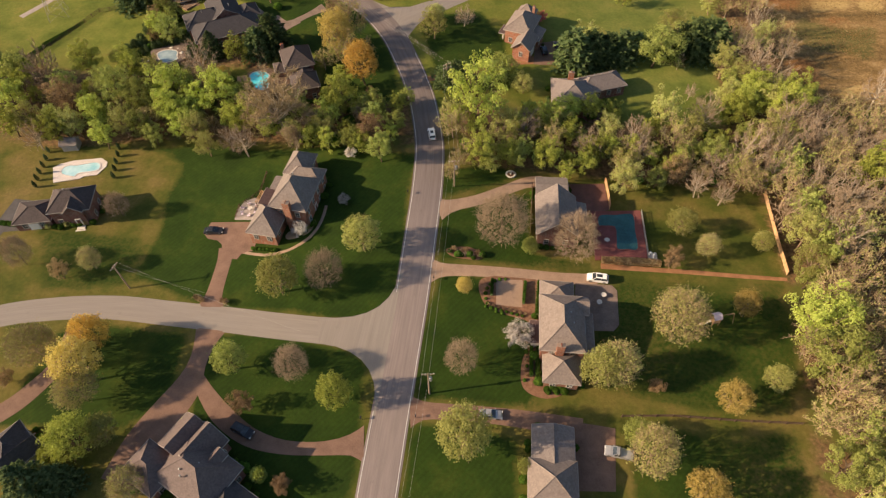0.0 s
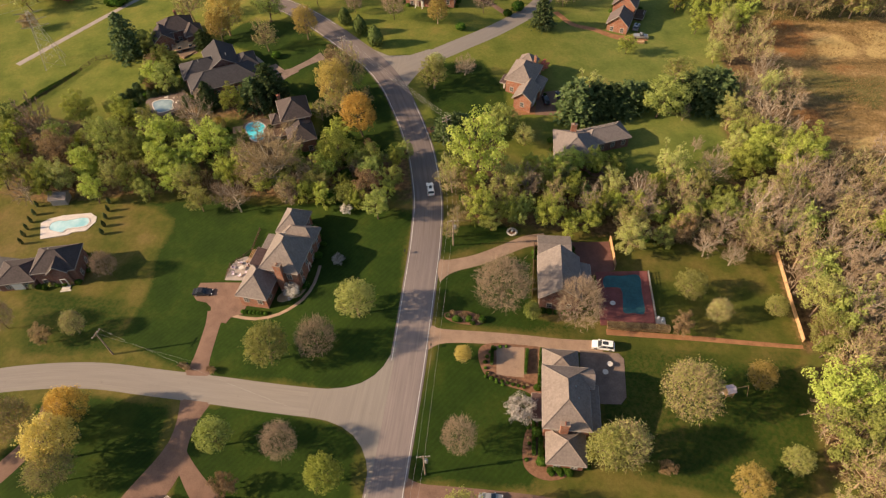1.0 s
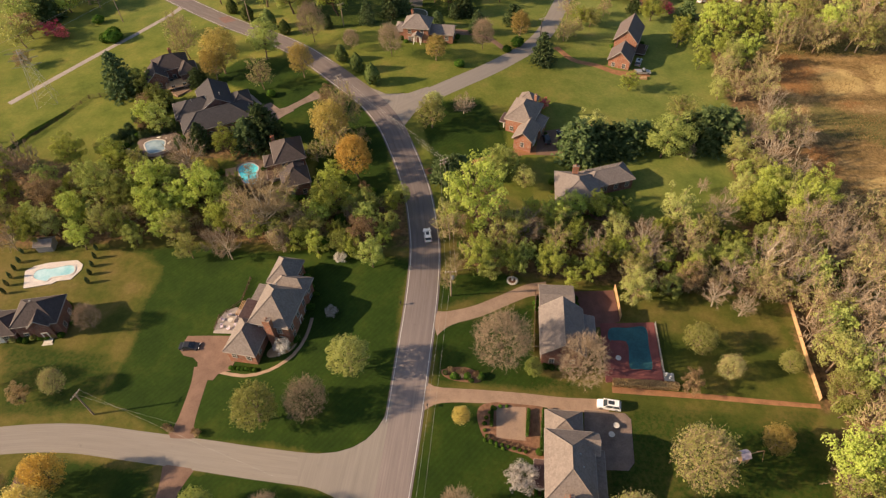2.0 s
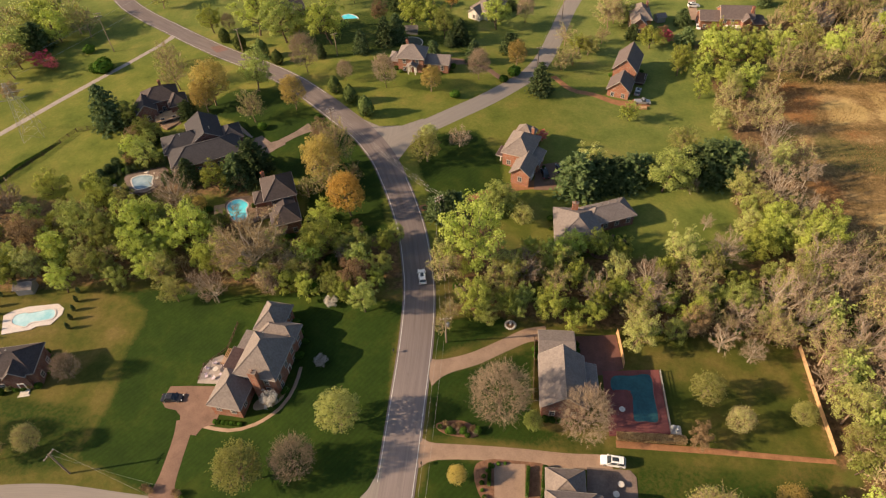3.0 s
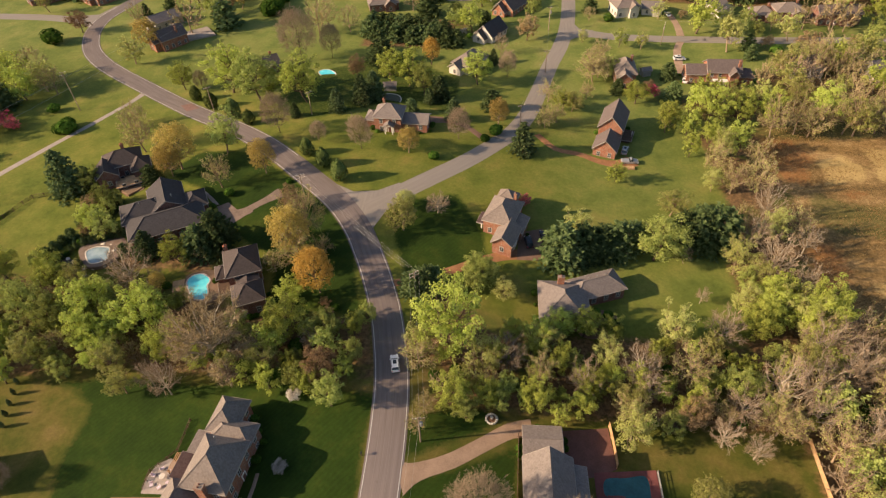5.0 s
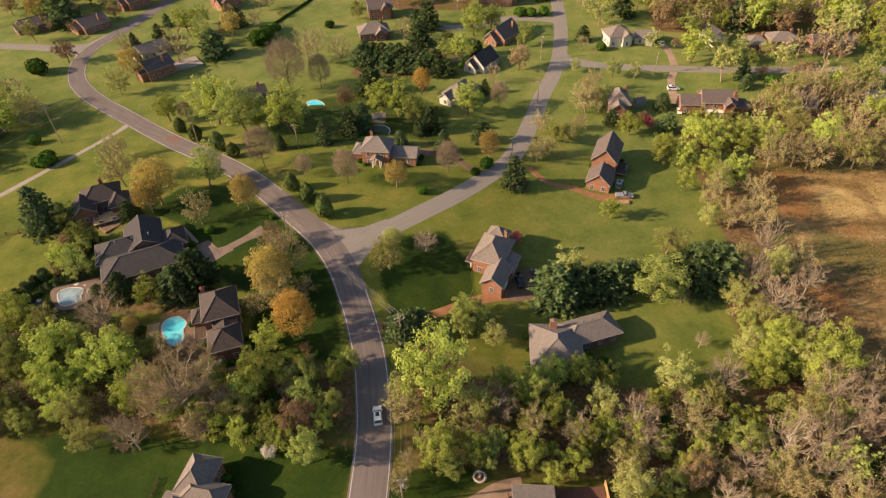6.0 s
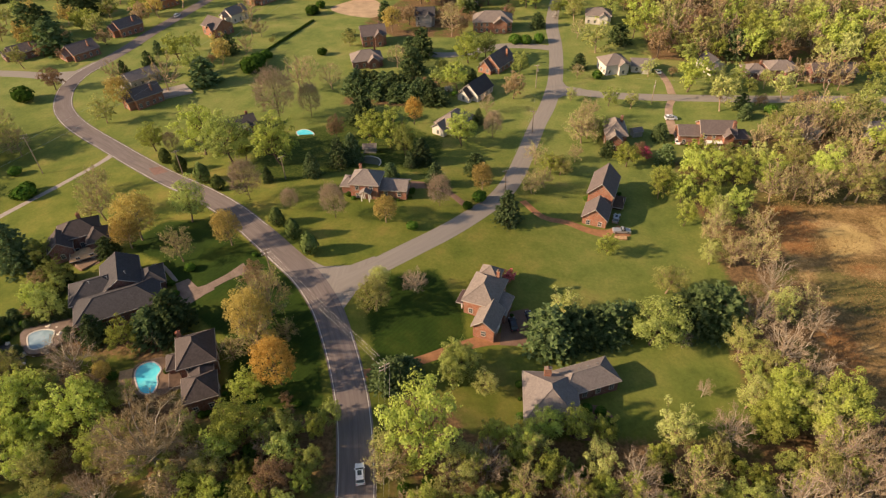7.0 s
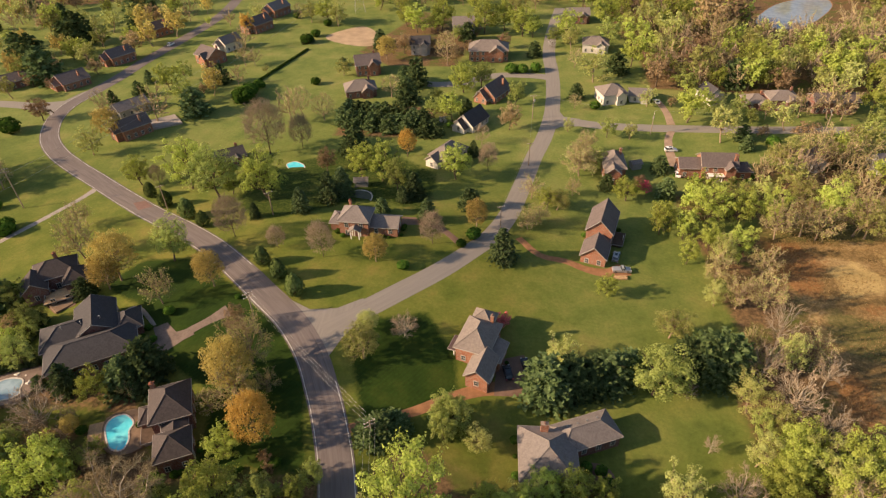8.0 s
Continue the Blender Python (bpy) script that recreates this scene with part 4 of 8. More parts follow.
    for px, py, ang in doors:
        g = Geo()
        g.box(-0.5, -0.06, 0, 0.5, 0.05, 2.1)
        for k in (-1, 1):
            g.box(k * 0.2 - 0.13, -0.09, 1.2, k * 0.2 + 0.13, -0.05, 1.9)
            g.box(k * 0.2 - 0.13, -0.09, 0.25, k * 0.2 + 0.13, -0.05, 1.0)
        dr = part("door", g, "door_paint", h)
        dr.matrix_basis = pose(px, py, 0.25, 0, 0, ang)
        f = Geo()
        f.box(-0.72, -0.1, 0, -0.5, 0.04, 2.3)
        f.box(0.5, -0.1, 0, 0.72, 0.04, 2.3)
        f.box(-0.72, -0.1, 2.1, 0.72, 0.04, 2.34)
        part("door_frame", f, "trim", dr)
        s = Geo()
        s.box(-1.0, -1.4, -1.2, 1.0, -0.06, -0.05)
        s.box(-1.3, -1.8, -1.2, 1.3, -1.4, -0.2)
        part("step", s, "stone", dr)
    for px, py, ang in garage:
        g = Geo()
        g.box(-1.25, -0.05, 0, 1.25, 0.05, 2.2)
        for k in range(4):
            g.box(-1.2, -0.08, k * 0.55 + 0.04, 1.2, -0.04, k * 0.55 + 0.5)
        dr = part("garage_door", g, "trim", h)
        dr.matrix_basis = pose(px, py, 0.02, 0, 0, ang)
    for px, py, w, d, top in chimneys:
        g = Geo()
        g.box(px - w / 2, py - d / 2, -1.2, px + w / 2, py + d / 2, top - 0.3)
        g.box(px - w / 2 - 0.08, py - d / 2 - 0.08, top - 0.3, px + w / 2 + 0.08, py + d / 2 + 0.08, top)
        c = part("chimney", g, "brick", h)
        p = Geo()
        for k in (-1, 1):
            p.lathe([(0.16, top), (0.16, top + 0.3), (0.11, top + 0.36)], 8, at=(px, py + k * d / 4))
        part("chimney_pot", p, "brick_dark", c)
    return h


def roof_vent(h, x, y, z):
    g = Geo()
    g.lathe([(0.12, z - 0.4), (0.12, z + 0.35), (0.2, z + 0.36), (0.2, z + 0.45), (0.02, z + 0.5)], 8)
    for i in range(len(g.v)):
        g.v[i] = (g.v[i][0] + x, g.v[i][1] + y, g.v[i][2])
    part("roof_vent", g, "steel", h)


# long house with hipped taupe roof (south-east of the road)
h = house("house", "long two-storey brick house with taupe hipped shingle roof", 13.6, 69.6, 3,
          [("main", 0.0, 0.0, 8.6, 13.0, 5.6, 9.0, "hip_y"), ("north", -0.6, 9.2, 6.6, 5.6, 3.0, 5.4, "hip_y"), ("south", 0.0, -9.2, 6.8, 6.4, 3.0, 5.8, "hip_y"),
           ("rear", 5.4, -0.6, 2.4, 9.4, 2.8, 3.8, "shed"), ("bay", 3.8, 4.6, 3.0, 3.6, 5.4, 7.2, "gable_x"), ("portico", -5.2, -1.0, 1.8, 4.6, 2.8, 3.1, "flat", "siding", "roof_maroon")],
          "brick", "roof_taupe", [(-0.6, -6.9, 1.6, 0.8, 8.2)], doors=[(-6.12, -1.0, -90)], garage=[(2.72, 9.0, 90)])
roof_vent(h, 1.6, 1.2, 7.8)
roof_vent(h, 2.2, -1.0, 7.2)
# steep-gabled house with the covered pool
h = house("house", "brick house with steep grey gabled roof beside a pool", 11.4, 100.2, 4,
          [("main", 0.0, 0.0, 9.0, 12.0, 4.4, 8.6, "gable_y"), ("north", -0.6, 10.6, 7.2, 6.2, 3.0, 3.8, "gable_x"),
           ("link", 5.8, 2.0, 2.8, 6.0, 3.0, 3.9, "shed", "", "roof_slate")],
          "brick_dark", "roof_slate", garage=[(-4.52, 2.0, -90)])
# large multi-hipped brick house on the deep green lawn
h = house("house", "large brick house with many grey hipped roofs on a green lawn", -52.7, 96.0, -3,
          [("main", 0.0, 0.0, 8.8, 10.4, 6.3, 11.2, "hip_y"), ("garage", -5.0, -7.2, 6.8, 8.6, 3.1, 6.8, "hip_y"), ("north", -2.6, 10.8, 5.6, 7.4, 5.4, 8.8, "hip_y"),
           ("north_east", 0.4, 7.2, 8.0, 4.4, 5.6, 7.8, "hip_x"), ("link", -6.4, -0.4, 4.2, 4.6, 3.0, 3.9, "shed", "", "roof_maroon"), ("deck", -6.2, 4.8, 4.4, 5.6, 2.4, 2.5, "flat", "brick", "roof_slate")],
          "brick", "roof_grey", [(0.4, -5.9, 1.7, 1.1, 9.2)], doors=[(4.45, 0.6, 90)], garage=[(-8.42, -6.0, -90), (-8.42, -8.8, -90)])
roof_vent(h, -1.6, 2.6, 9.0)
roof_vent(h, -1.4, 4.0, 8.6)
roof_vent(h, -5.8, -6.2, 5.6)
# dark-roofed house with a pool to the west
h = house("house", "brick house with dark hipped roof and front gable", -110.6, 89.6, 17,
          [("main", 0.0, 0.0, 9.6, 7.6, 5.2, 8.4, "hip_x"), ("gable", 1.2, -3.0, 4.0, 3.0, 5.2, 7.4, "gable_y"), ("garage", -10.0, -0.4, 8.6, 7.0, 2.8, 4.6, "hip_x")],
          "brick_dark", "roof_umber", doors=[(1.2, -4.56, 0)], garage=[(-10.0, -3.96, 0)])
roof_vent(h, -1.0, 1.2, 7.6)
# house at the south end of the east side
h = house("house", "low brick house with weathered taupe hipped roof", 13.2, 37.0, 3,
          [("main", 0.0, 0.0, 8.2, 7.4, 3.4, 6.4, "hip_y"), ("north", 0.2, 7.0, 7.2, 6.8, 2.9, 4.2, "gable_y", "", "roof_slate"), ("south", 0.4, -7.6, 7.6, 8.0, 3.2, 6.0, "hip_y")],
          "brick", "roof_taupe", garage=[(4.12, 1.0, 90)])
# large house in the south-west, roofs at many angles
h = house("house", "large house with grey-brown hipped roofs and dormer", -52.6, 29.4, -24,
          [("main", 0.6, 0.2, 12.6, 9.4, 4.2, 8.8, "hip_x"), ("north_west", -6.4, 3.6, 6.4, 6.6, 3.8, 7.0, "gable_y"), ("middle", -2.2, 4.0, 6.0, 6.4, 4.2, 8.0, "gable_y"),
           ("south_west", -7.8, -4.0, 8.0, 6.6, 3.6, 6.6, "hip_x"), ("east", 9.4, -1.2, 7.4, 7.0, 3.2, 5.6, "hip_x", "", "roof_dark"), ("dormer", 2.6, 3.6, 1.8, 2.6, 5.8, 7.2, "gable_y", "siding")],
          "brick_dark", "roof_brown", garage=[(-6.4, 6.92, 180)])
for px, py in ((-0.6, -1.4), (0.4, -2.2), (1.6, 1.2)):
    roof_vent(h, px, py, 7.6)
house("house", "small house with dark gabled roof among trees", -89.5, 28.6, -34, [("main", 0, 0, 7.6, 6.4, 4, 7, "hip_x"), ("front", 2.6, 1.0, 3.2, 6, 3.8, 6.4, "gable_y")], "siding", "roof_dark")
# house with two-step taupe roof by the fork
h = house("house", "brick house with stepped taupe roofs beside the fork", -2.4, 177.8, -15,
          [("main", 0.0, 0.6, 8.0, 10.8, 4.8, 8.2, "hip_y"), ("garage", 3.6, -7.4, 5.4, 7.6, 3.4, 6.0, "gable_y"), ("north", -0.8, 7.2, 5.0, 4.2, 4.8, 7.4, "hip_y"), ("east", 5.4, -1.0, 3.0, 6.5, 2.9, 4.0, "shed"), ("porch", -4.9, -1.8, 1.8, 4.0, 2.6, 2.9, "flat", "", "roof_maroon")],
          "brick", "roof_taupe", [(2.2, 4.6, 0.8, 0.8, 8.8)], garage=[(6.32, -7.4, 90)])
# L-shaped slate roof house behind the trees
h = house("house", "L-shaped brick bungalow with weathered slate-grey roof", 13.4, 149.2, 3,
          [("main", 1.2, -0.2, 11.4, 12.8, 3.4, 7.0, "hip_y"), ("east", 9.4, 6.0, 13.6, 6.8, 3.2, 5.6, "hip_x", "", "", 22)],
          "brick_dark", "roof_slate", [(0.6, 4.6, 1.6, 0.9, 7.4)], doors=[])
for k in range(4):
    roof_vent(h, 5.5 + k * 2.2, 5.6 + k * 0.9, 5.0)
# steep dark-roofed house and garage on the open meadow
h = house("house", "brick house with steep brown gabled roofs on open grass", 32.4, 233.6, -14,
          [("main", 0.0, 0.0, 7.8, 12.6, 5.0, 9.4, "gable_y"), ("garage", 0.2, -13.2, 7.2, 7.4, 3.2, 6.8, "gable_y"), ("link", 1.2, -8.0, 4.0, 3.6, 3.0, 4.4, "gable_y"), ("deck", 5.4, -2.0, 3.0, 6.0, 0.8, 0.9, "flat", "dark_wood", "dark_wood")],
          "brick", "roof_brown", garage=[(3.82, -13.2, 90)])
# classic house with a portico in the fork
h = house("house", "symmetrical brick house with slate hipped roof and white portico", -43.4, 222.4, -1,
          [("main", 0.0, 0.0, 9.0, 7.8, 5.6, 8.8, "hip_x"), ("east", 8.6, 1.0, 8.8, 6.4, 3.0, 4.9, "gable_x"), ("west", -6.4, 1.6, 3.6, 6.0, 3.0, 4.6, "hip_x"), ("porch", 0.6, -4.8, 2.8, 2.0, 3.4, 4.6, "gable_y", "", "roof_slate")],
          "brick", "roof_slate", [(-2.2, 2.4, 0.8, 0.7, 9.2)], doors=[(0.6, -3.96, 0)])
# big dark house north of the belt
h = house("house", "big house with dark steep roofs and pale ridges", -99.4, 167.4, 33,
          [("main", 0.6, -2.6, 20.5, 10.4, 3.8, 6.7, "hip_x"), ("middle", -4.2, 5.2, 13.0, 9.0, 3.9, 6.8, "hip_x"), ("north", 2.0, 7.4, 9.4, 12.0, 4.4, 7.6, "gable_y"),
           ("east", 9.4, 4.0, 6.0, 7.6, 3.6, 5.8, "hip_y")],
          "brick_dark", "roof_dark", garage=[(12.45, 4.2, 90)])
for k in range(3):
    roof_vent(h, -5 + k * 4.4, 3.6, 7.4)
h = house("house", "brown house with clustered roofs and timber decks", -125.6, 192.4, 34,
          [("main", 0.0, 1.0, 11.0, 8.4, 4.6, 7.8, "hip_x"), ("west", -5.4, -3.2, 6.0, 7.0, 3.8, 6.6, "gable_y"), ("east", 4.8, -3.8, 5.4, 6.6, 3.8, 6.4, "hip_y"), ("deck", 0.4, -8.0, 7.4, 4.4, 1.4, 1.5, "flat", "dark_wood", "wood_fence")],
          "brick_dark", "roof_umber", [(1.2, 2.4, 0.9, 0.9, 9.0)])
# house with the blue kidney pool
h = house("house", "dark-roofed brick house with two hipped wings beside a pool", -69.0, 151.0, 27,
          [("main", 0.0, 0.0, 8.2, 9.8, 5.6, 9.0, "hip_y"), ("south", 0.2, -11.2, 7.0, 6.8, 4.6, 7.6, "hip_y"), ("link", 0.6, -6.4, 4.8, 4.0, 4.2, 5.2, "gable_y"), ("west", -5.4, 0.6, 3.2, 4.4, 2.9, 4.6, "hip_x"),
           ("porch", -5.6, -3.4, 2.6, 4.0, 1.0, 1.1, "flat", "trim", "dark_wood")],
          "brick_dark", "roof_umber", [(-3.4, 4.8, 1.0, 0.7, 8.0)])

h = house("house", "large brick house with brown roofs and white porch", 76.5, 277.0, 2,
          [("main", 0.0, 0.0, 12.0, 8.6, 5.4, 8.6, "gable_x"), ("west", -9.6, 0.4, 7.6, 7.4, 4.0, 6.4, "gable_x"), ("east", 8.6, -0.6, 5.6, 6.6, 3.4, 5.4, "hip_x"), ("front", 3.4, -5.0, 3.2, 2.8, 5.0, 7.2, "gable_y"),
           ("porch", -1.2, -5.2, 4.6, 2.2, 2.6, 2.9, "flat", "trim", "trim")],
          "brick", "roof_brown", [(5.4, -2.4, 1.0, 0.8, 9.4)], doors=[(-1.2, -4.4, 0)])

# farther houses: x, y, turn, length, depth, eave, ridge, walls, roof, label
FAR_HOUSES_A = [
    (39.6, 274.5, 2, 7.5, 11, 5, 8.5, "brick", "roof_taupe", "brick house with taupe hipped roof"),
    (-21.8, 278.6, -30, 8.5, 13, 3.6, 7.0, "siding", "roof_taupe", "white-gabled house with taupe roof"),
    (-15.4, 308.6, -28, 9.0, 12, 2.7, 7.2, "siding", "roof_dark", "white house with dark steep roof"),
    (-8.0, 338.6, -28, 10.0, 14, 2.9, 7.8, "brick", "roof_brown", "brick house with steep brown roof"),
    (-158.8, 291.6, -36, 8.0, 12, 4.6, 8.0, "brick", "roof_brown", "brick house with brown roof on the meadow edge"),
    (-107.0, 270.5, 36, 11, 9, 3.0, 5.4, "brick_dark", "roof_dark", "low house with dark roof behind trees"),
    (44.6, 338, 18, 11, 10, 4.6, 7.6, "siding", "roof_taupe", "white house with taupe roof"),
    (57.4, 340, -2, 9, 8, 2.9, 5.0, "siding", "roof_slate", "low white wing with slate roof"),
]
FAR_HOUSES_B = [
    (88.0, 341.5, 20, 8, 9, 3.6, 6.6, "siding", "roof_dark", "small house with dark roof"),
    (105.4, 336, 6, 9, 8, 3.0, 5.4, "brick_dark", "roof_taupe", "brick wing with taupe roof"),
    (115.6, 335, 4, 12, 9, 5.2, 7.6, "brick_dark", "roof_taupe", "two-storey brick house with taupe roof"),
    (136, 334, 6, 18, 8.5, 5.0, 7.4, "brick_dark", "roof_brown", "long brick house with taupe roof behind trees"),
    (-13.6, 389, 4, 20, 12, 5.6, 9.4, "brick", "roof_taupe", "large brick house with tan steep roof"),
    (-50.8, 396, 6, 10, 10, 5.6, 8.6, "grey_wall", "roof_dark", "grey house with dark roof"),
    (-73.5, 366, 20, 12, 11, 5.4, 9.0, "brick", "roof_brown", "brick house with brown roofs and white chimney"),
    (-70.6, 338, 20, 14, 10, 3.6, 7.0, "brick_dark", "roof_taupe", "house with taupe clustered roofs"),
    (-31, 430, 8, 12, 12, 5.6, 9.0, "grey_wall", "roof_slate", "grey house among trees"),
]
FAR_HOUSES_C = [
    (42.4, 403, -4, 13, 10, 4.6, 7.4, "siding", "roof_taupe", "pale house with taupe roof"),
    (35.4, 454, 4, 13, 11, 4.6, 7.6, "brick_dark", "roof_slate", "house with slate roof among trees"),
    (-161.5, 375, -30, 12, 11, 4.8, 8.4, "brick", "roof_brown", "brick house with brown roof beside the road"),
    (-212.8, 373, -32, 9, 13, 4.6, 8.0, "brick", "roof_brown", "brick house with brown roof among trees"),
    (-219.6, 340, -32, 12, 13, 3.6, 7.0, "brick", "roof_brown", "brick house with brown roof beside the road"),
    (-156, 430, -26, 11, 14, 4.8, 8.4, "brick", "roof_brown", "brick house with brown roof"),
    (-155, 461, -26, 10, 14, 4.8, 8.4, "brick", "roof_slate", "brick house with grey roof"),
    (-214, 419, -30, 9, 12, 4.8, 8.0, "brick", "roof_brown", "brick house with brown roof among trees"),
    (-160, 396, -30, 8, 11, 4.6, 7.8, "siding", "roof_slate", "pale house with grey roof"),
]
FAR_HOUSES_D = [
    (109.5, 286, 12, 13, 9, 4.0, 7.0, "siding", "roof_slate", "white house half hidden by bare trees"),
    (137, 284, 10, 9, 9, 4.0, 7.0, "siding", "roof_slate", "pale house at the edge of the woods"),
    (-250, 338, -36, 11, 14, 3.6, 6.4, "brick_dark", "roof_brown", "brown house among trees"),
    (-172, 312, -36, 9, 14, 3.4, 6.0, "grey_wall", "roof_slate", "grey-roofed house among trees"),
]
for fx, fy, turn, fw, fd, ev, rg, wm, rm, lab in FAR_HOUSES_A + FAR_HOUSES_B + FAR_HOUSES_C + FAR_HOUSES_D:
    long_x = fw >= fd
    wing = (("wing", fw * 0.2, -fd * 0.5, fw * 0.34, 3.2, ev - 0.4, rg - 1.4, "gable_y") if long_x else
            ("wing", -fw * 0.12, -fd * 0.55, fw * 0.66, 4.0, ev - 0.8, rg - 1.8, "gable_y"))
    house("house", lab, fx, fy, turn, [("main", 0, 0, fw, fd, ev, rg, "hip" if rm == "roof_taupe" else "gable"), wing], wm, rm,
          [(fw * 0.32, fd * 0.2, 0.9, 0.7, rg + 0.6)] if wm.startswith("brick") else [])

# ---- trees and shrubs ----
def quads(centre, u, v):
    """Leaf quads as one array of corners: centre +- u +- v, slightly folded."""
    return np.stack([centre - u - v, centre + u - v * 0.6, centre + u * 0.9 + v, centre - u * 0.8 + v * 0.8], 1)


def slivers(centre, u, v):
    """Three-cornered leaves round their centres."""
    return np.stack([centre - u - v * 0.6, centre + u * 0.9 - v * 0.7, centre + v * 1.25], 1)


def leaf_mesh(name, groups, mat):
    """One mesh of loose leaves; each group is an array of leaf corners, three or four to a leaf."""
    me = bpy.data.meshes.new(name)
    n = sum(len(g) * g.shape[1] for g in groups)
    me.vertices.add(n)
    me.loops.add(n)
    me.polygons.add(sum(len(g) for g in groups))
    me.vertices.foreach_set("co", np.concatenate([g.reshape(-1) for g in groups]))
    me.loops.foreach_set("vertex_index", np.arange(n, dtype=np.int32))
    sizes = np.concatenate([np.full(len(g), g.shape[1], np.int32) for g in groups])
    me.polygons.foreach_set("loop_start", (np.cumsum(sizes) - sizes).astype(np.int32))
    me.materials.append(M[mat])
    me.update()
    return me


def rand_dirs(rng, n):
    d = rng.normal(size=(n, 3))
    return d / np.linalg.norm(d, axis=1)[:, None]


def leaves_at(rng, c, outward, size, loose=0.6, up=0.25):
    """Leaves at the places c, mostly facing outward and up."""
    n = len(c)
    nrm = rand_dirs(rng, n) * loose + outward + np.array((0, 0, up))
    nrm /= np.linalg.norm(nrm, axis=1)[:, None] + 1e-9
    a = np.cross(nrm, rand_dirs(rng, n))
    a /= np.linalg.norm(a, axis=1)[:, None] + 1e-9
    s = size * (0.6 + 0.8 * rng.random(n))[:, None]
    return slivers(c, a * s, np.cross(nrm, a) * s * 0.8)


def limb(g, rng, p, q, r0, r1, bend=0.12, seg=3, sides=3):
    p, q = np.array(p, float), np.array(q, float)
    pts, L = [], np.linalg.norm(q - p)
    for i in range(seg + 1):
        t = i / seg
        off = rng.normal(size=3) * bend * L * math.sin(math.pi * t) * 0.5
        pts.append(p + (q - p) * t + off + np.array((0, 0, -0.10 * L * math.sin(math.pi * t))))
    g.tube(pts, [r0 + (r1 - r0) * i / seg for i in range(seg + 1)], sides, cap=False)
    return pts


def boughs(g, rng, limbs, subs, twigs, spread=1.0, thick=1.0, fine=True, even=False):
    """Trunk, limbs and branches of a unit tree into g; gives the twigs' starts and ends. The outline swells and thins unevenly."""
    fork = 0.14 + 0.08 * rng.random()
    lean = rng.normal(size=2) * 0.025
    spine = [np.array((0, 0, -0.06)), np.array((0, 0, 0.03)), np.array((lean[0], lean[1], fork)), np.array((lean[0] * 2, lean[1] * 2, 0.48)), np.array((lean[0] * 2.4, lean[1] * 2.4, 0.74))]
    g.tube(spine, [0.034 * thick, 0.025 * thick, 0.020 * thick, 0.011 * thick, 0.004], 6, cap=False)
    bulge, much = rand_dirs(rng, 7), rng.uniform(-0.17, 0.20, 7) * (0.35 if even else 1.0)
    mid = np.array((lean[0], lean[1], 0.54))
    starts, ends = [], []
    for k in range(limbs):
        f = (k + 0.5) / limbs
        az, el = 2.4 * k + rng.uniform(-0.45, 0.45), math.asin(min(1.0, max(-0.6, -0.48 + 1.46 * f + rng.uniform(-0.12, 0.12))))
        d = np.array((math.cos(az) * math.cos(el), math.sin(az) * math.cos(el), math.sin(el)))
        swell = 1 + float((much * np.clip(bulge @ d, 0, 1) ** 2).sum())
        tip = mid + d * np.array((0.36 * spread, 0.36 * spread, 0.40)) * swell * rng.uniform(0.90 if even else 0.82, 1.02)
        z0 = fork + max(0.0, tip[2] - fork - 0.1) * rng.uniform(0.25, 0.5)
        pts = limb(g, rng, (lean[0] * (1 + z0), lean[1] * (1 + z0), z0), tip, 0.0125 * thick, 0.0035 * thick, 0.16, 4, 3)
        way = (tip - pts[0]) / np.linalg.norm(tip - pts[0])
        for j in range(subs):
            t = 0.28 + 0.72 * (j + rng.random()) / subs
            i = min(3, int(t * 4))
            b = pts[i] + (pts[i + 1] - pts[i]) * (t * 4 - i)
            u = way * 0.7 + rand_dirs(rng, 1)[0] * (0.55 if even else 0.75) + (b - mid) * (1.6 if even else 0.9) + np.array((0, 0, 0.28))
            e = b + u / np.linalg.norm(u) * (0.09 + 0.10 * rng.random()) * (1.25 - 0.4 * t)
            if fine:
                g.tube([b, e], [0.0046 * thick, 0.0016 * thick], 3, cap=False)
            starts.append(b)
            ends.append(e)
    B, E = np.array(starts), np.array(ends)
    i = np.repeat(np.arange(len(B)), twigs)
    n = len(i)
    s1 = B[i] + (E[i] - B[i]) * (0.25 + 0.75 * rng.random(n))[:, None]
    d1 = (E[i] - B[i]) * 6.0 + rand_dirs(rng, n) * 0.8 + np.array((0, 0, 0.22))
    e1 = s1 + d1 / np.linalg.norm(d1, axis=1)[:, None] * (0.035 + 0.055 * rng.random(n))[:, None]
    if even:
        # an even dome: the twigs stand all over it, pointing outward
        d = rand_dirs(rng, n)
        d[:, 2] = np.where(d[:, 2] < -0.55, -d[:, 2], d[:, 2])
        lump = 1 + (much * np.clip(d @ bulge.T, 0, 1) ** 2).sum(1) + 0.05 * np.sin(d[:, 0] * 9 + d[:, 2] * 7) * np.cos(d[:, 1] * 8)
        s1 = mid + d * ((0.50 + 0.46 * np.sqrt(rng.random(n))) * lump)[:, None] * np.array((0.40 * spread, 0.40 * spread, 0.42))
        e1 = s1 + (d * 0.5 + rand_dirs(rng, n) * 0.75 + np.array((0, 0, 0.3))) * (0.04 + 0.05 * rng.random(n))[:, None]
    return B, E, s1, e1


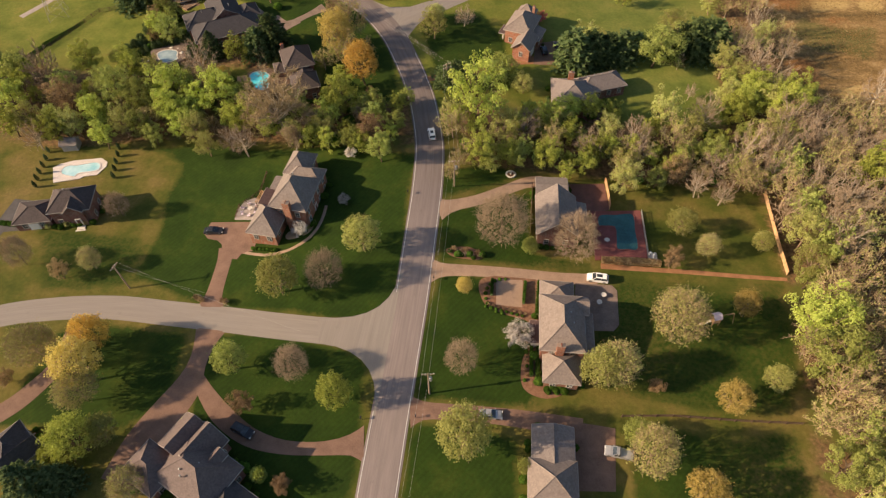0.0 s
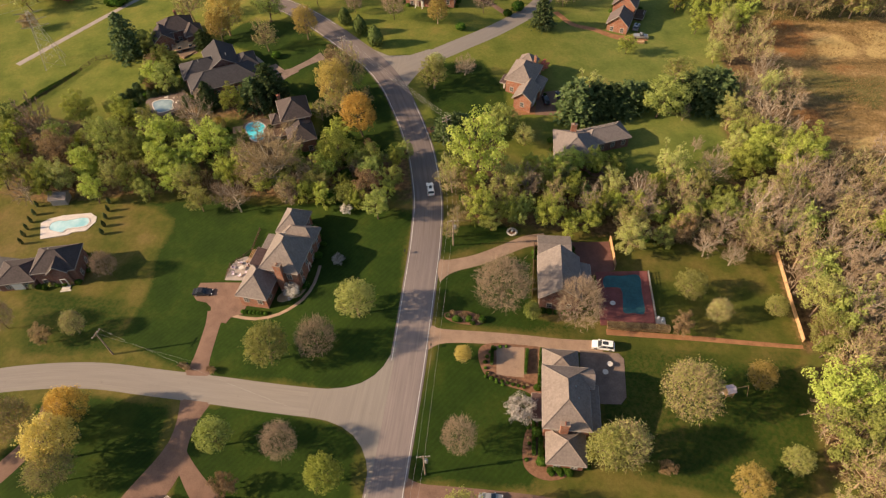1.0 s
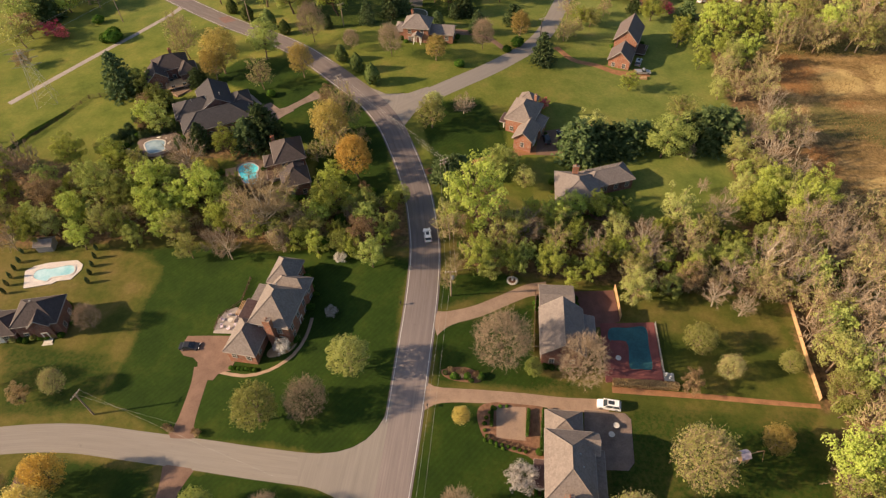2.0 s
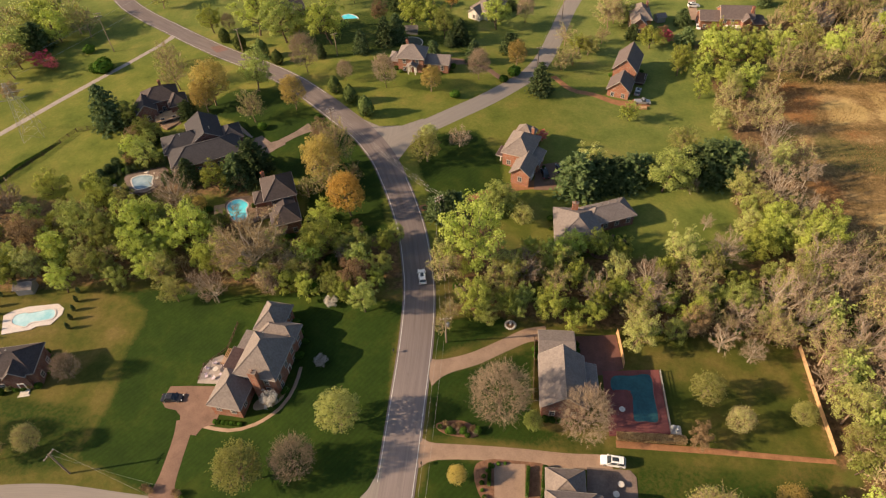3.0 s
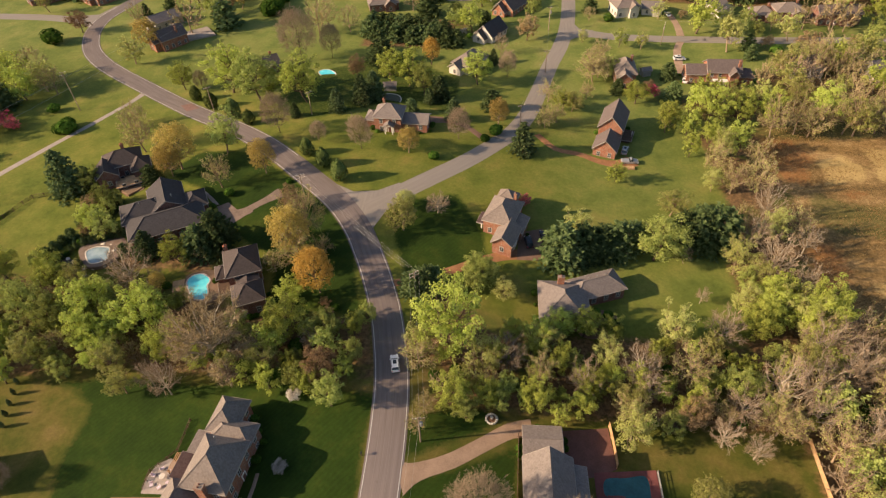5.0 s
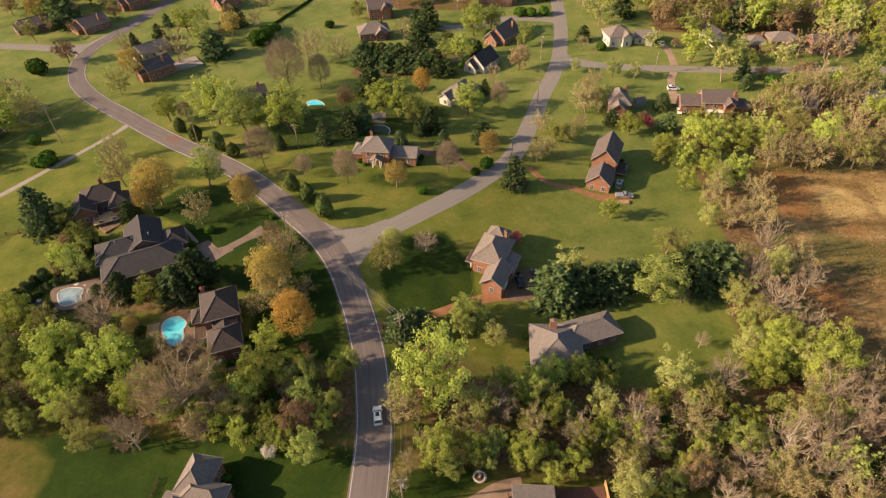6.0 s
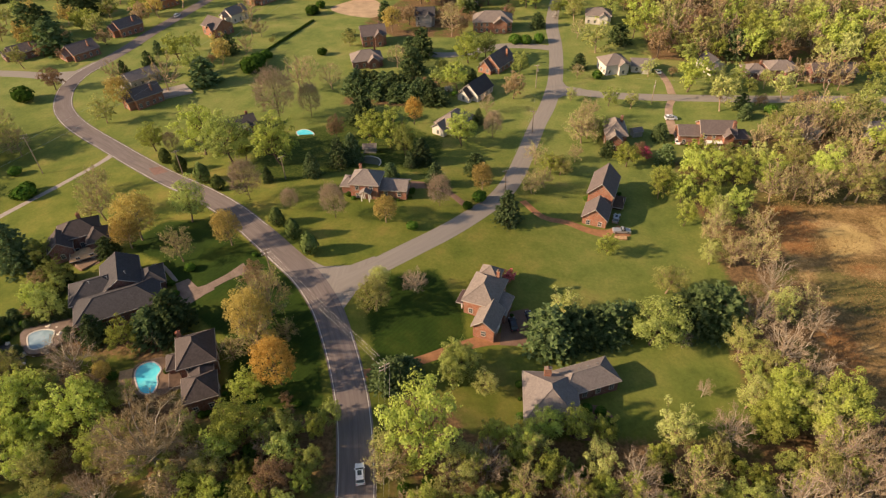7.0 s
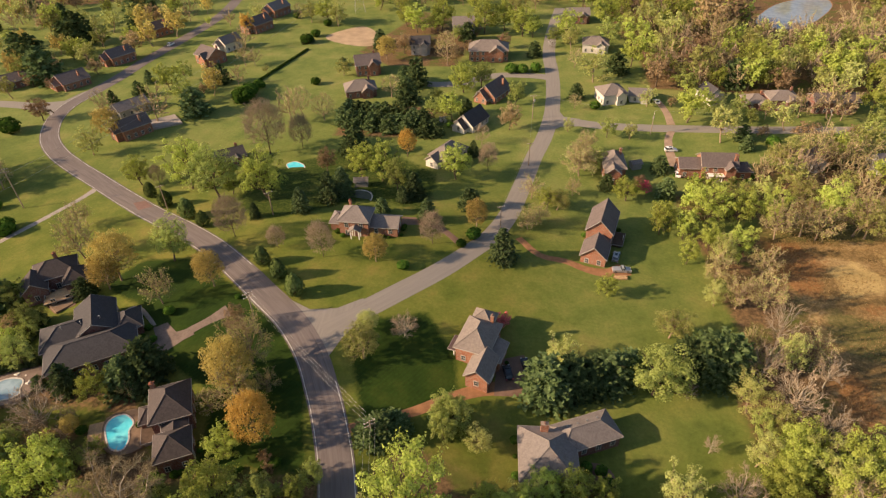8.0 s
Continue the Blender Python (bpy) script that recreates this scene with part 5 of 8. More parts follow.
def fit_unit(g, groups):
    """Brings a tree to height 1 and crown radius 0.45."""
    p = np.concatenate([c.reshape(-1, 3) for c in groups])
    r, top = np.percentile(np.hypot(p[:, 0], p[:, 1]), 96), np.percentile(p[:, 2], 99.5)
    k = np.array((0.45 / r, 0.45 / r, 1.0 / top))
    g.v = [tuple(np.array(v) * k) for v in g.v]
    return [c * k for c in groups]


def broadleaf(seed, mat, barkmat, leaves, size, twiggy=True, lobes=16, loose=0.75, even=False):
    """A unit broad-leaved tree: height 1 and crown radius 0.45; limbs that carry rounded clumps of leaves, with gaps between and stray sprays."""
    rng = np.random.default_rng(seed)
    g = Geo()
    _, ends, s1, e1 = boughs(g, rng, lobes + 4, 6, 9 if even else 5, 1.0, 0.85, twiggy, even)
    pool_ = e1 if even else ends
    count = (84 if even else 72) if lobes > 12 else 30
    # clump centres spread over the crown, each as far as it can be from the others
    pool_ = pool_[rng.permutation(len(pool_))[:260]]
    chosen = [0]
    far = np.linalg.norm(pool_ - pool_[0], axis=1)
    while len(chosen) < min(count, len(pool_)):
        chosen.append(int(np.argmax(far * rng.uniform(0.7, 1.0, len(far)))))
        far = np.minimum(far, np.linalg.norm(pool_ - pool_[chosen[-1]], axis=1))
    mid = np.array((0, 0, 0.5))
    heart = mid + (pool_[chosen] - mid) * rng.uniform(0.80, 1.0, len(chosen))[:, None]
    wide = rng.uniform(0.042, 0.086, len(chosen)) * (0.85 if even else 1.0) * (1.0 if lobes > 12 else 1.4)
    stray = int(leaves * (0.6 if even else 0.18 if lobes > 12 else 0.55))
    i = rng.choice(len(heart), leaves - stray, p=wide ** 2 / (wide ** 2).sum())
    d = rand_dirs(rng, len(i))
    d[:, 2] = np.where(d[:, 2] < -0.35, -d[:, 2], d[:, 2])
    c = heart[i] + d * (wide[i] * (0.55 + 0.55 * np.sqrt(rng.random(len(i)))))[:, None] * np.array((1.1, 1.1, 0.85))
    j = rng.integers(0, len(s1), stray)
    c2 = s1[j] + (e1[j] - s1[j]) * (0.1 + 1.1 * rng.random(stray))[:, None] + rng.normal(size=(stray, 3)) * 0.015
    crown = fit_unit(g, [leaves_at(rng, c, d * 0.7 + (c - mid) * 1.5, size, loose, 0.2), leaves_at(rng, c2, c2 - mid, size, 1.0, 0.3)])
    return g.mesh("trunk", barkmat, True), leaf_mesh("crown", crown, mat)


def strips(p, q, width, rng):
    """Thin flat twigs from p to q."""
    d = q - p
    s = np.cross(d, rand_dirs(rng, len(p)))
    s /= np.linalg.norm(s, axis=1)[:, None] + 1e-9
    s *= width
    return np.stack([p - s, p + s, q], 1)


def bare_tree(seed, twigmat, barkmat, fine=5, twig=0.0023, spread=1.0, leafmat=None, many=7, twiggy=True, thick=0.8, even=False):
    """A unit leafless tree: trunk, spreading limbs and branches, and a thin crown of forking twigs."""
    rng = np.random.default_rng(seed)
    g = Geo()
    B, E, s1, e1 = boughs(g, rng, 17 if twiggy else 11, 6, many + 2, spread, thick, twiggy, even)
    e1 = s1 + (e1 - s1) * 1.35
    j = rng.integers(0, len(s1), len(s1) * fine)
    s2 = s1[j] + (e1[j] - s1[j]) * (0.15 + 0.85 * rng.random(len(j)))[:, None]
    d2 = rand_dirs(rng, len(j)) * 1.0 + (e1[j] - s1[j]) * 8 + np.array((0, 0, 0.25))
    e2 = s2 + d2 / np.linalg.norm(d2, axis=1)[:, None] * (0.025 + 0.04 * rng.random(len(j)))[:, None]
    groups = [strips(B, E, twig * 2.2, rng), strips(s1, e1, twig * 1.7, rng), strips(s2, e2, twig * 1.25, rng)]
    if leafmat:
        k = rng.integers(0, len(e2), 230 * many)
        c = e2[k] + rng.normal(size=(len(k), 3)) * 0.012
        groups.append(leaves_at(rng, c, c - np.array((0, 0, 0.45)), 0.0135))
    groups = fit_unit(g, groups)
    me = leaf_mesh("crown", groups, twigmat)
    if leafmat:
        me.materials.append(M[leafmat])
        me.polygons.foreach_set("material_index", np.concatenate([np.full(len(q), int(n == 3)) for n, q in enumerate(groups)]).astype(np.int32))
    return g.mesh("trunk", barkmat, True), me


def conifer(seed, mat, layers, per, wide=1.0, spray=0.034, power=0.55):
    """A unit fir or pine: straight trunk, drooping whorls of needle sprays, ragged outline."""
    rng = np.random.default_rng(seed)
    g = Geo()
    g.tube([(0, 0, -0.06), (0, 0, 0.3), (0, 0, 0.97)], [0.022, 0.016, 0.003], 6)
    out = []
    for k in range(layers):
        t = k / (layers - 1)
        z, r = 0.07 + 0.90 * t, (0.33 * (1 - t) ** power + 0.012) * wide
        arms = max(5, int(13 * (1 - t)) + 4)
        for a in range(arms):
            w = 2 * math.pi * (a + rng.random()) / arms
            L = r * (0.72 + 0.42 * rng.random())
            d = np.array((math.cos(w), math.sin(w), -0.22 + 0.25 * t))
            if k % 2 == 0:
                g.tube([(0, 0, z), tuple(np.array((0, 0, z)) + d * L * 0.8)], [0.004, 0.0015], 3, cap=False)
            m = per
            s = (rng.random(m) ** 0.7)[:, None]
            c = np.array((0, 0, z)) + d * L * s + rng.normal(size=(m, 3)) * np.array((0.018, 0.018, 0.014))
            u = d + rng.normal(size=(m, 3)) * 0.5
            u /= np.linalg.norm(u, axis=1)[:, None]
            n = rng.normal(size=(m, 3)) * 0.5 + np.array((0, 0, 1))
            v = np.cross(u, n)
            v /= np.linalg.norm(v, axis=1)[:, None]
            out.append(slivers(c, u * spray * 1.1, v * spray * 0.85))
    return g.mesh("trunk", "bark_brown", True), leaf_mesh("crown", [np.concatenate(out)], mat)


def shrub(seed, mat, count, size, column=False):
    """A unit clipped or loose shrub: short stems under a dense skin of leaves."""
    rng = np.random.default_rng(seed)
    g = Geo()
    for k in range(4):
        a = 2 * math.pi * k / 4 + rng.random()
        limb(g, rng, (0, 0, -0.05), (0.15 * math.cos(a), 0.15 * math.sin(a), 0.55), 0.02, 0.008)
    d = rand_dirs(rng, count)
    r = (0.75 + 0.25 * rng.random(count) ** 0.5) * (1 + 0.12 * np.sin(d[:, 0] * 5 + seed) * np.cos(d[:, 1] * 4 + d[:, 2] * 3))
    c = d * r[:, None] * np.array((0.45, 0.45, 0.5)) + np.array((0, 0, 0.5))
    if column:
        c[:, :2] *= (1.05 - 0.55 * np.clip(c[:, 2:3], 0, 1) ** 1.5)
    a = np.cross(d, rand_dirs(rng, count))
    a /= np.linalg.norm(a, axis=1)[:, None] + 1e-9
    s = size * (0.6 + 0.8 * rng.random(count))[:, None]
    tilt = rand_dirs(rng, count) * 0.5
    return g.mesh("trunk", "bark_brown", True), leaf_mesh("crown", [quads(c, a * s, (np.cross(d, a) + tilt) * s * 0.8)], mat)


# kind: height per crown radius, label, category, and forms for near, middle and far
KINDS = {}


def kind(code, ratio, label, category, near, middle, far):
    KINDS[code] = (ratio, label, category, near, middle, far)


def leafy(code, ratio, label, mat, barkmat, seeds, thick=1.0, even=False):
    """A leafy kind in three finenesses."""
    a, b, c = seeds
    kind(code, ratio, label, "tree",
         [broadleaf(s, mat, barkmat, int((6800 if even else 6600) * thick), 0.0136 if even else 0.0132, even=even) for s in a], [broadleaf(s, mat, barkmat, int(2200 * thick), 0.0235, False, 11, even=even) for s in b],
         [broadleaf(s, mat, barkmat, int(1150 * thick), 0.0300, False, 7) for s in c])


leafy("Y", 2.2, "leafy tree in bright yellow-green spring leaf", "leaf_Y", "bark_brown", ((1, 2, 3, 8), (4, 5, 9), (6, 7)))
leafy("G", 2.2, "leafy tree in fresh mid-green leaf", "leaf_G", "bark_brown", ((11, 12, 17), (13, 14), (15, 16)))
leafy("L", 2.2, "tree in thin pale olive spring leaf", "leaf_L", "bark_tan", ((21, 22, 23), (24, 25), (26, 27)), 0.72)
leafy("U", 2.2, "rounded lawn tree in pale olive spring leaf", "leaf_L", "bark_tan", ((28, 29), (24,), (26,)), 0.95, True)
leafy("E", 2.2, "rounded lawn tree in fresh green leaf", "leaf_G", "bark_brown", ((18, 19), (13,), (15,)), 1.0, True)
leafy("J", 2.2, "rounded lawn tree in yellow-green spring leaf", "leaf_Y", "bark_brown", ((8, 10), (4,), (6,)), 1.0, True)
leafy("O", 2.2, "tree in pale golden young leaf", "leaf_O", "bark_tan", ((31, 32), (33, 38), (34,)), 0.95, True)
leafy("A", 2.2, "tree in amber orange young leaf", "leaf_A", "bark_brown", ((35,), (36,), (37,)), 1.0, True)
leafy("R", 2.1, "small tree in russet brown leaf", "leaf_R", "bark_brown", ((41, 44), (42,), (43,)), 0.8)
leafy("W", 2.0, "small tree in white blossom", "leaf_W", "bark_brown", ((51,), (52,), (53,)), 0.65)
leafy("P", 1.9, "small tree in deep pink blossom", "leaf_P", "bark_brown", ((61,), (62,), (63,)), 0.75)
kind("B", 2.3, "leafless grey-brown tree with pale spreading limbs", "tree",
     [bare_tree(s, "twigs_grey", "bark_pale", 5, 0.0017, many=5, thick=0.85) for s in (71, 72, 73)], [bare_tree(s, "twigs_grey", "bark_tan", 3, 0.0042, many=2) for s in (74, 75)],
     [bare_tree(s, "twigs_grey", "bark_tan", 2, 0.0070, many=1, twiggy=False) for s in (76, 77)])
kind("F", 2.2, "leafless grey-brown tree with a dome of fine twigs", "tree",
     [bare_tree(s, "twigs_grey", "bark_brown", 9, 0.0015, many=11, thick=0.5, even=True) for s in (78, 79)], [bare_tree(78, "twigs_grey", "bark_tan", 3, 0.0036, many=3, twiggy=False, even=True)],
     [bare_tree(76, "twigs_grey", "bark_tan", 2, 0.0070, many=1, twiggy=False)])
kind("V", 2.2, "rounded tree with a dome of fine tan twigs and opening buds", "tree",
     [bare_tree(s, "twigs_tan", "bark_tan", 7, 0.0016, 1.05, "leaf_L", 11, thick=0.45, even=True) for s in (87, 88)], [bare_tree(88, "twigs_tan", "bark_tan", 3, 0.0036, 1.05, "leaf_L", 3, False, even=True)],
     [bare_tree(85, "twigs_tan", "bark_tan", 2, 0.0070, 1.05, "leaf_L", 1, False)])
kind("T", 2.2, "tree with tan twigs and opening buds", "tree",
     [bare_tree(s, "twigs_tan", "bark_tan", 4, 0.0023, 1.05, "leaf_L", 4, thick=0.8) for s in (81, 82)], [bare_tree(s, "twigs_tan", "bark_tan", 3, 0.0042, 1.05, "leaf_L", 2, False, even=True) for s in (83, 84)],
     [bare_tree(s, "twigs_tan", "bark_tan", 2, 0.0070, 1.05, "leaf_L", 1, False) for s in (85, 86)])
kind("K", 2.3, "big pale-barked leafless sycamore", "tree",
     [bare_tree(91, "twigs_tan", "bark_pale", 9, 0.0013, 1.2, many=15, thick=1.0)], [bare_tree(92, "twigs_tan", "bark_pale", 2, 0.003, 1.2, many=4)], [bare_tree(93, "twigs_tan", "bark_pale", 2, 0.005, 1.2, many=3)])
kind("D", 3.0, "dark green conifer with ragged branches", "conifer",
     [conifer(s, "leaf_D", 22, 10, 1.4, 0.038) for s in (101, 102)], [conifer(s, "leaf_D", 18, 8, 1.45, 0.048) for s in (103, 104)], [conifer(s, "leaf_D", 13, 6, 1.45, 0.062) for s in (105,)])
kind("N", 2.1, "dense dark green pine with rounded outline", "conifer",
     [conifer(s, "leaf_N", 20, 10, 1.38, 0.042, 0.36) for s in (106, 107)], [conifer(s, "leaf_N", 16, 9, 1.4, 0.050, 0.36) for s in (108, 109)], [conifer(s, "leaf_N", 13, 6, 1.4, 0.062, 0.36) for s in (110,)])
kind("C", 5.0, "narrow dark columnar cypress", "conifer",
     [shrub(111, "leaf_D", 520, 0.05, True)], [shrub(112, "leaf_D", 300, 0.06, True)], [shrub(113, "leaf_D", 200, 0.07, True)])
kind("S", 1.6, "rounded green shrub with dense small leaves", "shrub",
     [shrub(s, "leaf_S", 480, 0.062) for s in (121, 122)], [shrub(s, "leaf_S", 420, 0.06) for s in (123,)], [shrub(s, "leaf_S", 240, 0.08) for s in (124,)])
kind("H", 2.6, "rounded conical evergreen shrub in mid green", "shrub",
     [shrub(s, "leaf_H", 700, 0.050, True) for s in (131, 132)], [shrub(s, "leaf_H", 620, 0.052, True) for s in (133, 134)], [shrub(135, "leaf_H", 240, 0.08, True)])
_pick = random.Random(7)


def form_of(x, y, radius, code, tall, light=False):
    """Meshes, pose and labels for a tree or shrub with that crown radius."""
    ratio, label, category, near, middle, far = KINDS[code]
    forms = near if y < 290 and -140 < x < 130 else middle
    trunk_mesh, crown_mesh = forms[_pick.randrange(len(forms))]
    hgt = radius * ratio * (tall if code in "YGLOARBTFVUEJ" else 1.0) * _pick.uniform(0.94, 1.08)
    wide = radius / (0.45 if code in "FVUOAEJ" else 0.40)
    if light:
        rough = middle if y < 205 else far
        trunk_mesh, crown_mesh = rough[_pick.randrange(len(rough))]
    return trunk_mesh, crown_mesh, _pick.uniform(0, 360), (wide * _pick.uniform(0.88, 1.12), wide * _pick.uniform(0.88, 1.12), hgt), label, category


def plant(x, y, radius, code, tall=1.0, group=""):
    """One tree or shrub: an Empty at its foot with trunk and crown."""
    trunk_mesh, crown_mesh, turn, size, label, category = form_of(x, y, radius, code, tall)
    root = base(category, x, y, turn, 0.05)
    root.scale = size
    part("trunk", trunk_mesh, None, root)
    part("crown", crown_mesh, None, root)
    return tagged(root, label, category, group)


def mesh_arrays(me, cache={}):
    if me.name not in cache:
        co = np.empty(len(me.vertices) * 3, np.float32)
        me.vertices.foreach_get("co", co)
        lv = np.empty(len(me.loops), np.int32)
        me.loops.foreach_get("vertex_index", lv)
        ls = np.empty(len(me.polygons), np.int32)
        me.polygons.foreach_get("loop_start", ls)
        mi = np.empty(len(me.polygons), np.int32)
        me.polygons.foreach_get("material_index", mi)
        cache[me.name] = (co.reshape(-1, 3), lv, ls, mi, [m for m in me.materials])
    return cache[me.name]


def join_stand(name, label, stand):
    """One mesh of many trees, each with a tone of its own."""
    slots, cos, lvs, lss, mis, tones = [], [], [], [], [], []
    nv = nl = 0
    rng = random.Random(len(stand))
    for x, y, meshes, turn, size in stand:
        m = pose(x, y, float(height(x, y)) - 0.05, 0, 0, turn) @ Matrix.Diagonal((*size, 1))
        r, t = np.array(m.to_3x3()), np.array(m.translation)
        tone = rng.random()
        for me in meshes:
            co, lv, ls, mi, mats = mesh_arrays(me)
            for q in mats:
                if q not in slots:
                    slots.append(q)
            cos.append(co @ r.T + t)
            lvs.append(lv + nv)
            lss.append(ls + nl)
            mis.append(np.array([slots.index(q) for q in mats], np.int32)[mi])
            tones.append(np.full(len(co), tone, np.float32))
            nv, nl = nv + len(co), nl + len(lv)
    me = bpy.data.meshes.new(name)
    me.vertices.add(nv)
    me.loops.add(nl)
    ls = np.concatenate(lss)
    me.polygons.add(len(ls))
    me.vertices.foreach_set("co", np.concatenate(cos).astype(np.float32).ravel())
    me.loops.foreach_set("vertex_index", np.concatenate(lvs))
    me.polygons.foreach_set("loop_start", ls)
    me.polygons.foreach_set("material_index", np.concatenate(mis))
    me.attributes.new("tone", "FLOAT", "POINT").data.foreach_set("value", np.concatenate(tones))
    for q in slots:
        me.materials.append(q)
    me.update()
    return tagged(new(name, me), label, "woodland", kind="stuff")


def plant_all(rows, tall=1.0):
    for x, y, radius, code in rows:
        plant(x, y, radius, code, tall)


def stand_of(rows, tall=1.0, label="garden and woodland trees among the far houses, in young leaf"):
    """A stand of trees planted one by one and joined into one mesh."""
    stand = []
    for x, y, radius, code in rows:
        tm, cm, turn, size, _, _ = form_of(x, y, radius, code, tall, y > 300)
        stand.append((x, y, (tm, cm), turn, size))
    join_stand("woodland", label, stand)


ROADS = [(MAIN, 7.0), (NORTH, 6.0), (WEST, 6.0)]


def clear_of_roads(x, y):
    for line, gap in ROADS:
        for (ax, ay), (bx, by) in zip(line, line[1:]):
            t = max(0, min(1, ((x - ax) * (bx - ax) + (y - ay) * (by - ay)) / ((bx - ax) ** 2 + (by - ay) ** 2)))
            if math.hypot(x - ax - t * (bx - ax), y - ay - t * (by - ay)) < gap:
                return False
    return True


def wood(poly, spacing, mix, lo, hi, tall=1.3, seed=1, avoid=(), near=False, label="mixed spring woodland, half leafless, half in young leaf"):
    """A stand of trees inside a plan outline, on a shaken grid, joined into one."""
    rng, stand = random.Random(seed), []
    xs, ys = [p[0] for p in poly], [p[1] for p in poly]
    gx = min(xs)
    while gx < max(xs):
        gy = min(ys)
        while gy < max(ys):
            x, y = gx + rng.uniform(-0.45, 0.45) * spacing, gy + rng.uniform(-0.45, 0.45) * spacing
            code, r = rng.choice(mix), rng.uniform(lo, hi)
            if float(inside(poly, np.array([x]), np.array([y]))[0]) > 0 and clear_of_roads(x, y) and all(math.hypot(x - a, y - b) > c for a, b, c in avoid):
                tm, cm, turn, size, _, _ = form_of(x, y, r * (0.55 if code == "S" else 1), code, tall, not near)
                stand.append((x, y, (tm, cm), turn, size))
            gy += spacing
        gx += spacing
    join_stand("woodland", label, stand)


plant_all([  # west belt
    (-148.7, 124.3, 3.7, "Y"), (-139.4, 117.1, 4, "L"), (-157.1, 138, 3.8, "G"), (-143.9, 135.9, 5.1, "B"), (-132.4, 127.1, 4.6, "R"),
    (-135.4, 144.5, 4.4, "Y"), (-123.1, 123.5, 3.6, "Y"), (-118, 131.4, 5, "G"), (-122.6, 146, 3.5, "Y"), (-106.4, 119.5, 3.5, "G"),
    (-109.5, 128.9, 4.1, "G"), (-104.3, 137.1, 4, "Y"), (-99.6, 126.3, 4, "Y"), (-94.1, 120.2, 3.2, "Y"), (-89.2, 119, 3.5, "L"),
    (-92.4, 129.1, 3.6, "Y"), (-88.5, 135.7, 4.1, "Y"), (-80.6, 124.8, 3.2, "Y"), (-78.4, 116.2, 2.8, "B"),
], 1.35)
plant_all([  # west belt 2
    (-75.9, 127.1, 4, "Y"), (-73.2, 114.3, 3.4, "B"), (-68.6, 121.3, 2.8, "Y"), (-65.2, 124, 9.1, "K"), (-52.7, 120.9, 3.1, "L"),
    (-46.5, 122, 2.2, "Y"), (-38.2, 120.3, 3.8, "R"), (-34.9, 113.3, 3.5, "G"), (-43.6, 114.6, 1.5, "W"), (-40.8, 131.5, 3.5, "G"),
    (-34.8, 133, 2.4, "Y"), (-114.7, 113.4, 3.2, "Y"), (-125.1, 117.3, 3.5, "L"), (-129.8, 113.9, 3.8, "Y"), (-133.7, 110.8, 3.2, "B"),
    (-59.9, 117.3, 2.5, "B"), (-84.1, 113.8, 2.8, "L"), (-40.7, 116.7, 2.4, "Y"),
], 1.35)
stand_of([  # west belt 3
    (-33.2, 125.4, 2.5, "G"), (-32.4, 137.6, 2.3, "G"), (-34, 121.1, 2.1, "Y"), (-57.4, 121, 2.2, "S"), (-49.6, 119.1, 1.9, "S"),
    (-101.2, 116.6, 2.8, "G"), (-111.7, 119.5, 3.2, "L"), (-143.9, 115.1, 3.5, "Y"), (-154.2, 128.2, 3.4, "Y"), (-150.4, 132.6, 3.4, "Y"),
    (-125.8, 135.8, 3.7, "G"), (-113.2, 143.5, 3.1, "L"), (-98.5, 134.7, 3, "G"), (-83, 135.4, 2.7, "Y"), (-57.2, 127.2, 2.2, "B"),
    (-53.6, 128.8, 2.2, "R"), (-43.4, 128, 2.5, "B"),
], 1.35)
plant_all([  # lawn a
    (-33.3, 85.1, 4.3, "U"), (-41.4, 98.3, 1.4, "W"), (-49.9, 71.9, 4.6, "U"), (-39.8, 74.9, 4.2, "F"), (-98.9, 90.1, 3, "F"),
    (-97.5, 73.2, 2.7, "V"), (-115.1, 72, 3.5, "F"), (-103.7, 69.6, 2.4, "R"),
], 1.18)
plant_all([  # south west
    (-53.9, 52.2, 3.4, "E"), (-41.2, 52.8, 3.5, "F"), (-31.1, 47.7, 3.4, "J"), (-49.4, 44, 2.5, "R"), (-86.2, 53.8, 4.1, "A"),
    (-83.6, 45.5, 5.1, "O"), (-82.3, 41, 4.1, "V"), (-95.8, 48.6, 4.7, "V"), (-76.9, 31.4, 4.3, "J"), (-82.1, 28.8, 2.2, "J"),
    (-81.1, 22.6, 4.6, "D"), (-77, 24.4, 3.1, "D"), (-63.8, 25.1, 3.5, "V"), (-58.2, 38.1, 1.6, "U"), (-41, 30.9, 1.7, "J"), (-36.3, 30.1, 1.9, "R"),
    (-100.8, 42.9, 1.7, "R"), (-73.6, 34, 3.3, "U"),
], 1.18)
plant_all([  # east yards
    (-8.3, 77.7, 1.9, "O"), (4.7, 66.7, 3.1, "W"), (-6.5, 58.9, 3.5, "F"), (21.9, 60, 4.3, "U"), (24.9, 61.5, 4.6, "V"), (33.3, 59.7, 1.8, "R"),
    (37.8, 74, 5.3, "V"), (53.6, 81.1, 3.1, "O"), (47.8, 57.8, 3.3, "O"), (57.1, 63.7, 3, "U"), (-4, 42.4, 5.1, "U"), (8.1, 39.7, 1.6, "E"),
    (31.3, 43.9, 4.7, "V"), (29, 48.2, 2.8, "E"), (40.2, 39.1, 3.6, "O"), (-1.2, 92.7, 5.8, "F"), (6, 91, 2, "E"), (15.7, 91.5, 5.2, "F"),
    (41.6, 103, 3.3, "U"), (47.5, 96.9, 2.7, "V"), (39, 92.2, 2.5, "R"), (60.7, 100.3, 2.4, "U"),
], 1.18)
